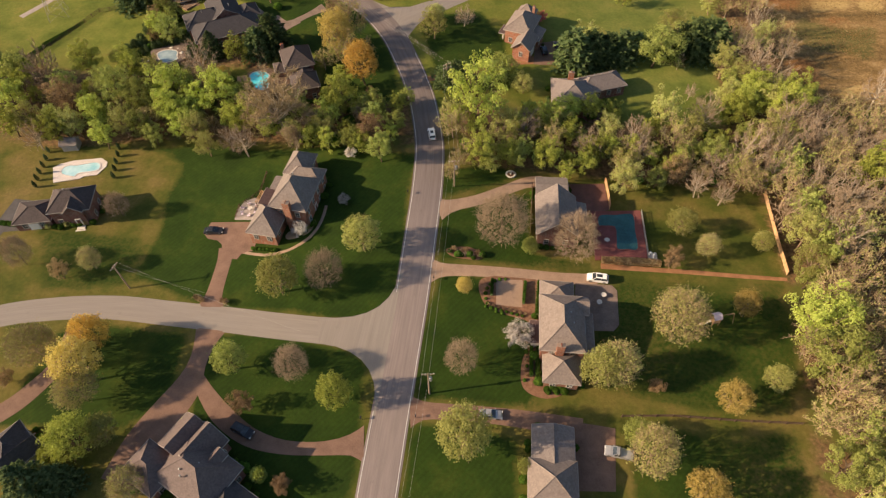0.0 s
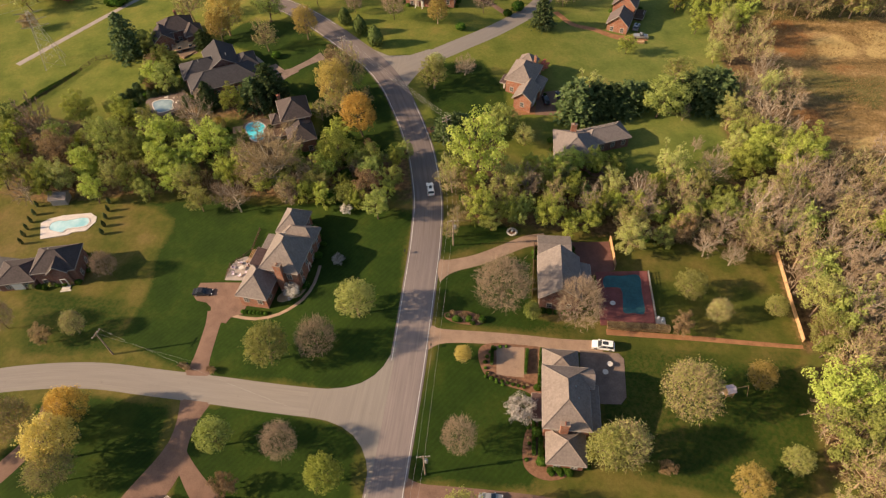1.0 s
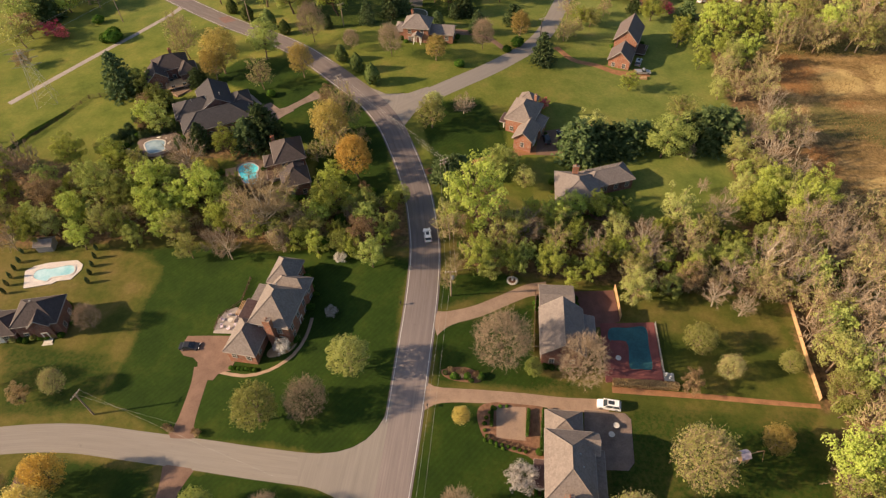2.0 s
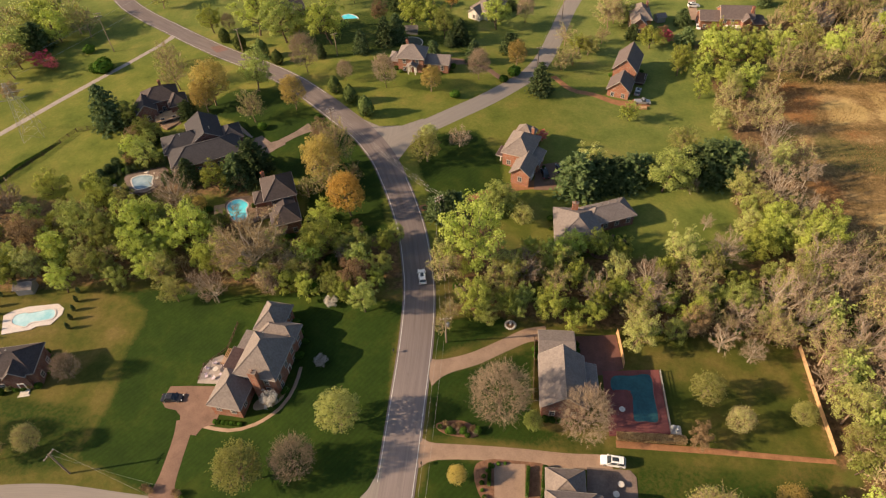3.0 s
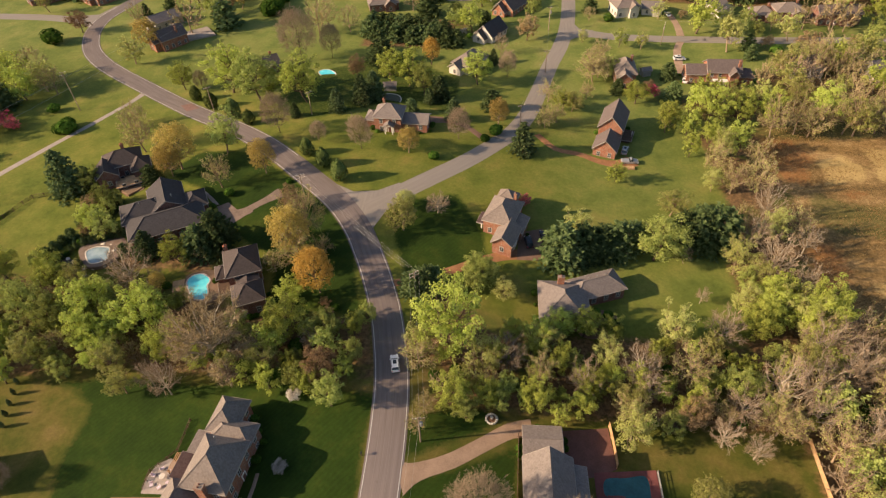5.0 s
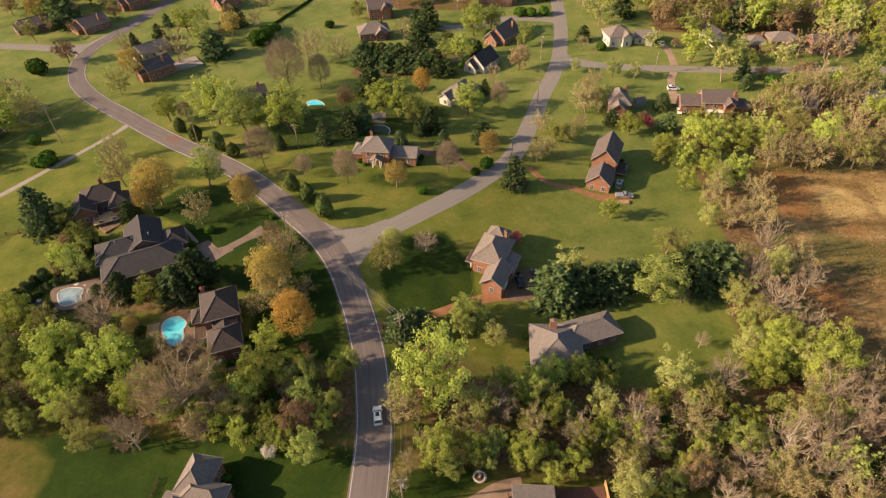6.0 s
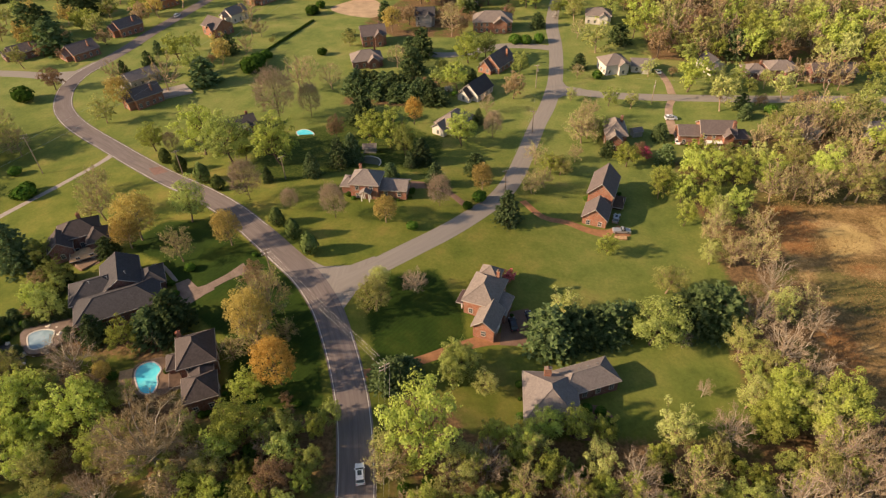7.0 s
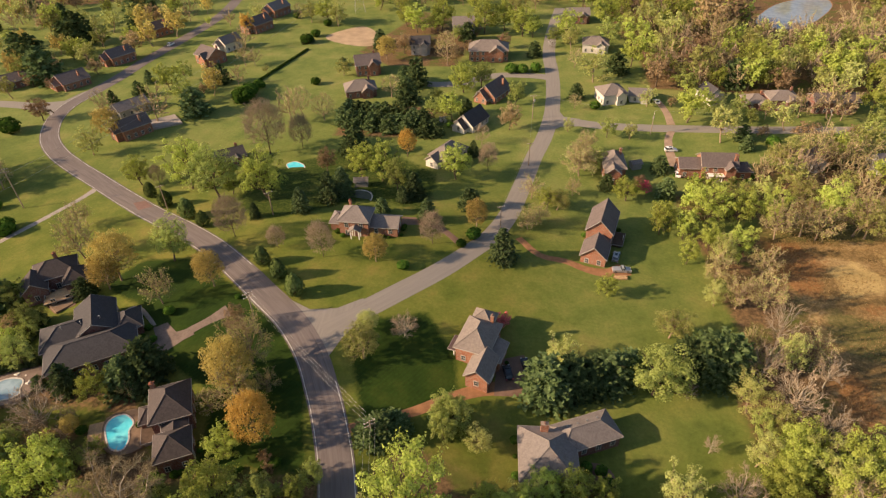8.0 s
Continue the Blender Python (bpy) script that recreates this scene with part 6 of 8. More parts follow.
plant_all([  # east belt
    (-11.8, 131.5, 7.9, "Y"), (-9.3, 116.4, 3.9, "Y"), (-14.4, 114.3, 2.3, "T"), (2.6, 137.1, 2.8, "Y"), (8.6, 135.5, 3.6, "Y"),
    (13.4, 140.8, 3.2, "Y"), (19.6, 141.6, 3.0, "Y"), (25.6, 141.4, 2.8, "Y"), (8.2, 119.3, 3.6, "Y"), (13.7, 117, 2.3, "Y"),
    (20.9, 125, 2.9, "Y"), (24, 133.9, 3.4, "L"), (31.1, 129.7, 3.9, "B"), (28.4, 115, 3.9, "L"), (37, 118.1, 2.5, "G"),
    (40.8, 120.5, 3.5, "R"), (42.2, 130.7, 4.4, "T"), (60.7, 146.9, 3.9, "Y"), (65, 155.4, 3.6, "Y"), (73.3, 146.6, 5.1, "Y"),
    (60.4, 127.6, 5.2, "B"), (67.0, 128.8, 4.6, "B"), (78.5, 134.3, 5.1, "B"), (47, 116.1, 2.9, "B"), (53, 114.1, 2.8, "B"), (58.8, 120.1, 3.9, "T"),
    (68.4, 115.3, 4.6, "T"), (52, 128.4, 3.6, "G"), (-1.7, 121.8, 2.9, "T"), (19, 125.7, 3.7, "B"), (0.5, 118.1, 2.4, "G"),
    (-17.6, 126.1, 3.7, "T"), (-3.8, 128.4, 3.8, "L"), (9.4, 125.8, 3.4, "T"), (28, 120.3, 3.0, "T"), (70.9, 138.9, 5.8, "B"),
    (66.1, 122, 4.2, "B"), (74.9, 133, 4.7, "B"),
], 1.35)
plant_all([  # east belt 2
    (81.6, 129, 4.9, "T"), (86.8, 130.4, 5.5, "B"), (92.5, 140.6, 5.4, "T"), (64.3, 150.8, 4.5, "Y"), (76.7, 153.1, 4.8, "Y"), (74.6, 115.9, 5, "B"),
    (80.2, 111.8, 5.4, "B"), (69.3, 101.2, 4.6, "L"), (68.4, 92.8, 4.0, "L"), (75, 98.5, 5.6, "B"), (76.7, 88, 5.6, "T"), (66.4, 76.3, 5.8, "Y"),
    (67.8, 68.6, 5.2, "G"), (75.5, 76, 4.7, "T"), (68.5, 61.7, 4.8, "T"), (71.2, 55.8, 4.6, "T"), (64.8, 55.9, 3.2, "T"), (65.9, 46.6, 4.6, "G"),
    (69.4, 43.5, 4, "L"),
], 1.35)
stand_of([  # east belt 3
    (-15.6, 110.4, 2, "T"), (-5.9, 114.9, 2.6, "G"), (-1.9, 118.6, 3, "Y"), (1.8, 129.3, 3.7, "B"), (10.1, 135, 3.7, "L"), (18.2, 120, 3, "Y"),
    (29.2, 122, 3, "L"), (32.2, 125.9, 3.3, "B"), (40.3, 122.1, 2.7, "Y"), (44.6, 123.2, 3, "T"), (52, 123.1, 3.5, "B"), (58.8, 121.7, 3.8, "T"),
    (40.4, 142, 4.1, "L"), (51.4, 143.8, 3.8, "B"), (59.5, 145.9, 3.5, "Y"), (66, 136.5, 4, "L"), (81.1, 144.4, 4.3, "B"), (88.9, 145.8, 4.3, "T"),
    (89.6, 123.6, 5.1, "Y"), (100.2, 157, 4.8, "B"), (-18.3, 129.8, 3.4, "L"), (-7.9, 151.7, 3, "G"),
], 1.35)
plant_all([  # meadow edge
    (-191.2, 219.4, 3.7, "P"), (-186.4, 217.8, 2.6, "P"), (-197.6, 210.1, 5.5, "L"), (-199.5, 217.1, 5.2, "R"), (-139.2, 181.7, 5.6, "D"),
    (-178.7, 231.7, 2, "S"), (-163.7, 217.1, 3, "S"), (-166.7, 216.6, 2.2, "S"), (-206.7, 226.4, 5.8, "G"), (-201.6, 233, 5.5, "N"),
    (-196.6, 239.7, 6, "Y"), (-192.3, 247.3, 6.1, "L"), (-212.7, 243.6, 7, "L"), (-208.1, 250, 6.7, "Y"), (-204.4, 257.8, 5.9, "T"),
    (-218, 239.4, 6.5, "T"), (-186.3, 245, 5.2, "T"), (-188.5, 196.5, 3.3, "R"),
])
plant_all([  # north lots
    (-18.5, 319, 3.5, "N"), 
    (36.5, 262.9, 2.8, "N"), (56.4, 259.6, 3.6, "N"), (48.4, 264.2, 2.8, "R"), (13.2, 236.9, 3.3, "T"),
    (10.3, 252.7, 3.9, "T"), (18.9, 246.3, 3.8, "L"), (27.4, 271, 6.2, "T"), 
])
plant_all([  # evergreen row
    (14.2, 166.3, 5.9, "N"), (20, 169, 5.0, "N"), (24.7, 170.5, 5.0, "N"), (29.1, 171.9, 5.0, "N"), (33.8, 175, 4.3, "N"), (39.4, 170.4, 6.9, "G"),
    (47.8, 178.7, 5.2, "N"), (51.9, 178.8, 6.0, "N"), (56.8, 179, 6.0, "N"), (63.1, 180.3, 3.2, "L"),
])
plant_all([  # west gardens
    (-91, 145.1, 2.1, "O"), (-98.5, 145.8, 5.1, "B"), (-102.7, 133.1, 5.8, "Y"), (-86.5, 131.1, 5.7, "Y"), (-50.6, 130.6, 5.2, "Y"),
    (-52.7, 141.7, 3.7, "Y"), (-47.1, 146.4, 5.4, "A"), (-82, 139.6, 2.3, "Y"), (-125.4, 172.1, 2, "N"), (-127.3, 167.9, 1.9, "N"),
    (-126.6, 161.3, 1.9, "N"), (-128.3, 159.2, 1.6, "N"), (-129.4, 156.8, 1.6, "N"), (-129.4, 153.3, 2.1, "N"),
], 1.2)
plant_all([  # west gardens
    (-130.1, 150.5, 2.1, "G"), (-121.8, 162.6, 1.9, "R"), (-120.1, 171.7, 2.4, "G"), (-120.6, 176, 2.3, "N"), (-119.8, 142.1, 3.8, "Y"),
    (-101.6, 139.3, 3.2, "G"), (-83.3, 155.2, 2.1, "T"), (-101.5, 157.2, 3, "N"), (-96.8, 125.5, 3.5, "Y"), (-74.1, 128, 3.4, "L"),
    (-111.4, 130.6, 4.3, "G"), (-107.2, 156.5, 1.7, "N"), (-123.6, 148.7, 1.8, "S"), (-118.3, 150.9, 1.4, "N"),
], 1.2)
plant_all([  # pool houses
    (-106.6, 193.5, 6.3, "O"), (-108.1, 189.8, 4.2, "O"), (-125.1, 203.6, 5.7, "T"), (-94.4, 202.3, 5.7, "G"), (-77, 191.5, 4.3, "O"),
    (-89, 184.5, 4.2, "T"), (-113.9, 187.2, 3.2, "N"), (-56.5, 166.8, 5.7, "T"), (-63.6, 175.3, 3.4, "R"), (-58.2, 160, 5.7, "O"),
    (-55.4, 154.7, 4.8, "T"), (-80.3, 161, 5.7, "N"), (-84.7, 157.8, 4.5, "N"), (-89.6, 154.3, 3.4, "Y"), (-98.7, 155.6, 3.3, "D"),
], 1.25)
plant_all([  # pool houses
    (-115.5, 162, 3.8, "G"), (-121.4, 165.2, 3.3, "Y"), (-119.3, 175.1, 2.3, "G"), (-122.5, 174.9, 3, "G"), (-125.8, 171.8, 2.7, "R"),
    (-131.7, 182.6, 3.4, "G"), (-92.7, 178.8, 0.9, "S"), (-88.4, 175.5, 0.9, "S"), (-85.3, 171.9, 0.9, "S"), (-89.4, 171.7, 0.9, "S"),
    (-86.4, 169.5, 0.7, "S"), (-85.2, 181.1, 1.4, "S"), (-49.6, 159.2, 3, "T"), (-68.4, 187.6, 0.8, "S"),
], 1.25)
plant_all([  # junction
    (0.4, 150.6, 3.3, "L"), (-17.3, 152.4, 2.4, "N"), (-5.9, 154.9, 3.8, "G"), (-20.4, 149.8, 4.0, "N"),
    (-29.8, 171.4, 4.6, "L"), (-30.6, 180, 2.9, "U"), (-21.1, 179.7, 3.1, "B"), (-7.6, 157.1, 3.5, "G"), (-22.9, 148.9, 3.6, "N"),
    (-18.1, 152.2, 3.2, "N"), (3.4, 187.4, 2.1, "P"), (46.2, 189.5, 4, "L"), (31.3, 203.7, 3.1, "Y"),
    (18.8, 177.1, 3.8, "L"), (-66.4, 201.6, 2.4, "H"), (-59.5, 196.0, 2.5, "H"), (-52.9, 190.0, 2.7, "H"),
])
plant_all([  # crescent
    (42.5, 255.7, 3.9, "Y"), (52.3, 241.5, 4, "Y"), (49.1, 261.3, 2.8, "P"), (-138.7, 188.5, 1.6, "S"), (-164.9, 220.1, 2.7, "S"),
    (-0.9, 368.7, 2.8, "S"), (4.6, 369, 2.8, "S"), (11, 370.8, 2.8, "S"), (-137.9, 220, 4.8, "T"), 
])
plant_all([  # crescent
    (2, 214.2, 3.9, "D"), (9.2, 232.4, 3.9, "T"), (15.6, 247.2, 3.4, "Y"), (24.5, 256.8, 3.1, "T"), (28.3, 277.9, 5, "T"), 
])
plant_all([  # crescent gardens
    (-133.1, 250.3, 4.3, "Y"), (-125.5, 250.2, 2.8, "F"), (-123.9, 241.3, 2.4, "H"), (-114.3, 234.3, 2.5, "H"), (-102, 226.4, 2.8, "H"),
    (-94, 221.1, 2.3, "H"), (-111.5, 247.8, 6.9, "Y"), (-97.6, 240.4, 7.2, "G"), (-93.9, 243.4, 3.7, "Y"), (-90.7, 252.7, 3.5, "Y"),
    (-78.7, 239, 6.4, "Y"), (-80.4, 214.6, 5.2, "F"), (-78.7, 226.7, 2, "D"), (-64.8, 231.5, 3, "D"), (-64.7, 209.6, 2.8, "F"),
    (-51, 258.3, 5.0, "Y"), (-43.3, 258.2, 5.6, "Y"), (-36.3, 250.4, 4.4, "G"), (-58.9, 279.1, 5.4, "N"), (-38, 279.5, 3.9, "A"),
    (-17.2, 263, 4.9, "Y"),
], 1.3)
plant_all([  # crescent gardens
    (-12.4, 282.6, 2.2, "D"), (-22.6, 231.2, 3, "D"), (-10.3, 242.3, 3.9, "N"), (-7, 230.4, 3.7, "O"), (-19.5, 218.5, 3.8, "F"),
    (-49.8, 206.5, 4.1, "F"), (-34.3, 206.7, 3.5, "O"), (-26, 205.1, 1.5, "S"), (-10.7, 219, 1.4, "S"), (-7.4, 224.3, 2.1, "S"),
    (-93.4, 278.1, 7.7, "F"), (-81.4, 282.6, 5.0, "F"), (-65.8, 264.1, 3.6, "R"), (-38.2, 233.5, 2.8, "N"),
    (-57.6, 239.9, 3.8, "D"), (-54.2, 245.1, 3.8, "D"), (-29.7, 247, 3.4, "D"), (-33.3, 243.4, 2.1, "D"), (-9.9, 292, 3.2, "F"),
    (-6, 271.5, 3.8, "F"),
], 1.3)
plant_all([  # east woods
    (50.7, 236.1, 3.9, "Y"), (57.7, 234.5, 3.5, "Y"), (67, 243.8, 5.1, "Y"), (76, 243.2, 4.7, "Y"), (85.6, 244.2, 4.7, "Y"),
    (64.3, 229.2, 3.4, "Y"), (70.9, 223.6, 4.1, "Y"), (56.4, 221.5, 3.0, "Y"), (62.5, 212.4, 3.6, "T"), (66, 203.1, 3.8, "T"),
    (73.5, 202.5, 4.1, "T"), (60.4, 203.6, 2.8, "L"), (73.1, 190.8, 3.9, "B"), (65.5, 186.8, 2.9, "T"), (72.2, 181.5, 3.9, "L"),
    (65.2, 177.4, 3.9, "B"), (68.6, 167.3, 4.8, "B"), (59.7, 167.7, 3.7, "L"), (78.7, 183.4, 3.9, "T"), (73.4, 159.9, 3.9, "B"),
    (66.6, 156.9, 3.9, "Y"), (61, 161.7, 2.9, "G"), (65.5, 219.9, 3.7, "L"), (76.3, 217.2, 3.6, "T"), (49.2, 156, 1.7, "B"),
    (47.2, 170.6, 1.8, "B"),
], 1.45)
stand_of([  # far west
    (-166.3, 285.9, 5.9, "O"), (-167, 272.9, 5.2, "L"), (-182.2, 307.7, 5.1, "T"), (-161.7, 302.3, 2.5, "W"), (-154.1, 302.3, 6.9, "T"),
    (-177, 328.4, 3.5, "N"), (-140, 311, 6.5, "N"), (-152.1, 321, 5.7, "G"), (-163.9, 334.4, 6, "Y"), (-141, 331.8, 5.9, "O"),
    (-143.2, 346.6, 4.5, "N"), (-164.1, 349.2, 4.2, "G"), (-180.7, 344.5, 2.3, "D"), (-185.5, 319.6, 2.4, "D"), (-208.8, 300.8, 4.8, "R"),
    (-216.5, 289.4, 4.4, "S"), (-252.7, 399.1, 8.5, "N"), (-266, 402.7, 6, "N"), (-255.2, 362.9, 9, "N"), (-236.1, 343.1, 8.5, "N"),
    (-276, 377.3, 6.9, "N"), (-287.3, 422.6, 6.6, "Y"),
], 1.12)
stand_of([  # far west
    (-241.8, 374.3, 4.9, "Y"), (-233.7, 374.7, 4.9, "Y"), (-247.9, 344.6, 5.2, "G"), (-258.4, 349.3, 5.3, "O"), (-239.7, 321.8, 4.3, "L"),
    (-228.8, 416, 4.7, "N"), (-207.6, 397.2, 6.4, "O"), (-224.8, 421.1, 6.1, "O"), (-201.5, 414.9, 7.6, "O"), (-221.9, 436.4, 4.6, "T"),
    (-209.9, 382.9, 5.9, "R"), (-249.6, 452.7, 6.6, "N"), (-239.1, 455.9, 5.9, "N"), (-303.4, 429.6, 7.8, "T"), (-317.8, 434.8, 7.9, "L"),
    (-124.7, 326.3, 4.2, "S"), (-123.4, 333.8, 3.5, "S"), (-122.9, 342.9, 2.5, "S"), 
    (-93.2, 304.9, 6.7, "T"),
], 1.12)
stand_of([  # far west
    (-134.3, 344.9, 4.4, "T"), (-140.3, 369.7, 5.3, "T"), (-135.8, 371.2, 3.8, "T"), (-192, 438.2, 2.1, "Y"), (-176.8, 435.7, 4.5, "T"),
    (-159.7, 421.7, 5, "A"), (-150.7, 395.8, 5.7, "T"), (-163.9, 448.6, 4.6, "L"), (-215.2, 354.4, 3.5, "R"), (-226.4, 333.7, 2.5, "R"),
    (-239.1, 336.7, 3.4, "R"), (-236, 394.5, 4.2, "T"), (-207.2, 444.7, 5.7, "T"), (-203.1, 460.6, 4.8, "O"), (-222.8, 457.5, 4.8, "Y"),
    (-146.9, 333.6, 2.4, "R"), (-125.3, 360.7, 2, "L"), 
], 1.12)
plant_all([  # far middle
    (-24, 311.3, 5.3, "Y"),
    (-31.8, 313.2, 3.9, "G"), (-22.2, 342, 6, "Y"), (-14.3, 347.4, 5.5, "G"), (2.1, 330.2, 4.3, "G"), (0.7, 305.5, 4.9, "R"),
    (-27.8, 309.7, 1.7, "W"),
    (-18.5, 347, 2.4, "W"), (-37.3, 393.1, 5.4, "T"), (-58.1, 428.5, 6.9, "Y"), (-66.2, 439.8, 6.1, "Y"),
], 1.12)
plant_all([  # far middle
    (-44.1, 434.8, 7.3, "Y"), (-46.4, 428.9, 4.3, "Y"), (-18.5, 427.9, 7.7, "Y"), (-7.1, 433.1, 7.2, "Y"), (3.4, 423.9, 6.7, "Y"),
    (9.2, 422.1, 5.1, "Y"), (-2, 456.2, 6.2, "L"), (-27.4, 416.1, 4.8, "N"), (-33, 414.4, 3.5, "G"), (-66.7, 381.3, 5.6, "O"),
    (-75.9, 407.8, 4.1, "N"), (-75, 400, 2.8, "N"), (-34, 376.3, 5.7, "T"), (-29.4, 381.3, 3.8, "R"), (-59.3, 392.8, 4.5, "R"),
    (-44.6, 399.2, 3.1, "R"), (10.2, 392.2, 3.8, "N"), (20.1, 411.4, 4, "G"), (29.9, 404, 5.4, "L"),
], 1.12)
plant_all([  # far middle
    (28.2, 416.4, 6.5, "Y"), (19.7, 406.7, 2.1, "W"), (30.4, 376.7, 3.7, "T"), (29.3, 338.3, 3.3, "N"), (28.3, 327.5, 2.7, "T"),
    (24.6, 305.4, 2.5, "L"), (-45.5, 349.5, 6.2, "N"), (-52.5, 354.1, 3.6, "N"), (-46.8, 328.8, 5.6, "N"), (-55, 334.8, 4.2, "T"),
    (-90.6, 312.6, 5.2, "T"), (-79.9, 308.9, 4.9, "T"), (-95.6, 347.9, 2.2, "S"),
    (-84.5, 360, 3.7, "L"), (-88.5, 374, 2.1, "N"), (-108.5, 438.3, 6.1, "L"), (-115.2, 442.4, 6.2, "Y"),
], 1.12)
plant_all([  # far middle
    (-127.3, 445.1, 5.6, "L"), (-135.4, 449.6, 4.6, "T"), (-116.9, 418.7, 2.6, "S"), (-118.6, 407.2, 3.5, "S"), (-115.1, 438.7, 2.4, "S"),
    (-139.4, 453.7, 2.2, "S"), (-24.6, 306.7, 1.2, "S"), (-5.6, 403.3, 3.4, "R"), (-24.2, 394.6, 3.3, "R"),
    (30.5, 286.2, 4.5, "T"), (29.8, 275, 4.4, "T"), (-33.3, 331.4, 2.8, "G"), 
], 1.12)
stand_of([  # pines
    (-70.2, 305.2, 3.9, "N"), (-65.6, 302.8, 3.8, "N"), (-61.9, 303.6, 3.8, "N"), (-57.4, 301.8, 3.8, "N"), (-53.6, 302.6, 3.8, "N"),
    (-49.3, 300.3, 3.8, "N"), (-45.6, 301.1, 3.8, "N"), (-41.5, 299.4, 3.7, "N"), (-37.9, 300.2, 3.7, "N"), (-33.7, 298, 3.7, "N"),
    (-29.9, 298.7, 3.7, "N"), (-69.7, 314, 4, "N"), (-65, 312.6, 3.9, "N"), (-60.8, 311.8, 3.9, "N"), (-56.6, 311, 3.9, "N"),
    (-52.5, 310.2, 3.9, "N"), (-48.3, 308.8, 3.9, "N"), (-44.2, 308, 3.8, "N"), (-40.2, 307.2, 3.8, "N"), (-36, 306.5, 3.8, "N"),
])
stand_of([  # far east
    (74.2, 317.2, 6.5, "Y"), (86.4, 318.7, 5.3, "L"), (83.8, 300.5, 5.7, "L"), (92.4, 303, 3.1, "N"), (92.3, 295.5, 2.8, "N"), (97, 328.1, 3.4, "G"),
    (99.5, 317.9, 2.8, "G"), (96.5, 321.5, 2.6, "G"), (100.1, 304.8, 2.5, "R"), (102.9, 299.2, 2.4, "S"), (106.5, 322.3, 3.3, "L"),
    (111, 312.2, 4.5, "L"), (120.3, 324.6, 5.4, "T"), (131.3, 324.4, 6.9, "T"), (136.5, 323, 5.3, "T"), (114.7, 301.7, 3.9, "R"),
    (135.5, 308.1, 2.4, "R"), (138.3, 300.2, 4.9, "G"), (148.5, 317.9, 4.1, "G"), (151.4, 331.4, 5.4, "Y"), (59.7, 331.7, 3.9, "L"),
    (70.3, 332.1, 2, "R"),
], 1.12)
stand_of([  # far east
    (56.7, 276.9, 3.3, "N"), (40, 301.7, 3.4, "G"), (48.7, 300.3, 2.9, "L"), (37, 328.4, 2.2, "S"), (34.1, 276.4, 3.8, "G"), (38.3, 358.4, 6.6, "L"),
    (50.6, 370.9, 5.2, "N"), (62.8, 407.4, 6.9, "Y"), (58.4, 379, 6.1, "Y"), (73, 388.8, 6.5, "L"), (66.9, 354.5, 6.2, "R"), (49.9, 409.2, 6.3, "G"),
    (87.3, 357.7, 7.5, "L"), (77.9, 346.4, 5.3, "G"), (88.2, 378.7, 6.9, "R"), (101.3, 356.7, 5.9, "N"), (113.9, 377.2, 6.2, "Y"),
    (122.1, 373.8, 6.4, "Y"), (119.3, 350.5, 5, "R"), (134.2, 371.9, 6.1, "L"), (144.2, 385.4, 6.3, "Y"), (151.9, 366.5, 7, "Y"),
], 1.12)
stand_of([  # far east
    (143.6, 360.2, 5.9, "Y"), (140.1, 338, 7.2, "L"), (160.5, 363.7, 6.9, "T"), (167.7, 386.6, 6.3, "Y"), (83.1, 411.8, 6.9, "L"),
    (105, 426.7, 9.2, "R"), (117.7, 434.7, 8.4, "R"), (105.6, 404.7, 7.9, "T"), (121.8, 398.4, 6.6, "L"), (135.4, 403.1, 6.6, "L"),
    (73.6, 431.4, 8.5, "L"), (89.4, 442.4, 7.4, "Y"), (49.4, 438.1, 8, "Y"), (179.2, 408.1, 7.7, "T"), (179.4, 431.8, 8.2, "T"),
    (110.7, 284.7, 6.5, "T"), (103.6, 282.3, 5.1, "L"), (118.9, 288.1, 6.2, "T"), (126.1, 283.1, 5.5, "T"), (99.2, 283.3, 3.7, "L"),
    (116, 283.4, 3.7, "R"), (136.5, 289.5, 3.7, "T"),
], 1.12)
plant_all([  # field edge
    (94.4, 239.9, 5.3, "T"), (105.3, 248.8, 5.9, "Y"), (98.5, 238.4, 4.8, "T"), (110.7, 241.5, 6.7, "T"), (121.6, 243, 5.7, "T"),
    (86, 237.6, 5.7, "T"), (113.7, 240.5, 5.7, "L"), (99.3, 257.3, 4.1, "L"), (68, 154.4, 4.1, "L"), (71.6, 147.8, 4.8, "L"),
    (79.6, 177.3, 3.4, "B"), (64.1, 162.8, 3.7, "L"), (58.3, 153.9, 3.5, "L"),
], 1.25)

# ---- stands of trees ----
HOMES = [(42, 403, 12), (35, 454, 13), (45, 338, 12), (57, 340, 9), (88, 341, 9), (110, 336, 12), (136, 334, 14), (-14, 389, 16), (-51, 396, 10), (-31, 430, 12)]
HOMES_WEST = [(-161, 375, 14), (-213, 373, 12), (-220, 340, 14), (-156, 430, 14), (-155, 461, 14), (-214, 419, 12), (-160, 396, 12), (-250, 338, 14)]
wood([(64, 352), (130, 350), (178, 342), (244, 500), (244, 525), (60, 525), (52, 440), (62, 400)], 9.5, "TLBTLYTGLTYB", 3.6, 5.4, 1.3, 3, HOMES + [(165, 472, 40), (148, 444, 18)])
wood([(-6, 470), (60, 470), (60, 525), (-10, 525)], 13, "YLTGL", 4.5, 6.5, 1.2, 4, HOMES)
wood([(-275, 345), (-214, 345), (-214, 470), (-218, 525), (-410, 525)], 19, "YLNTOLGR", 3.6, 5.8, 1.1, 5, HOMES_WEST)
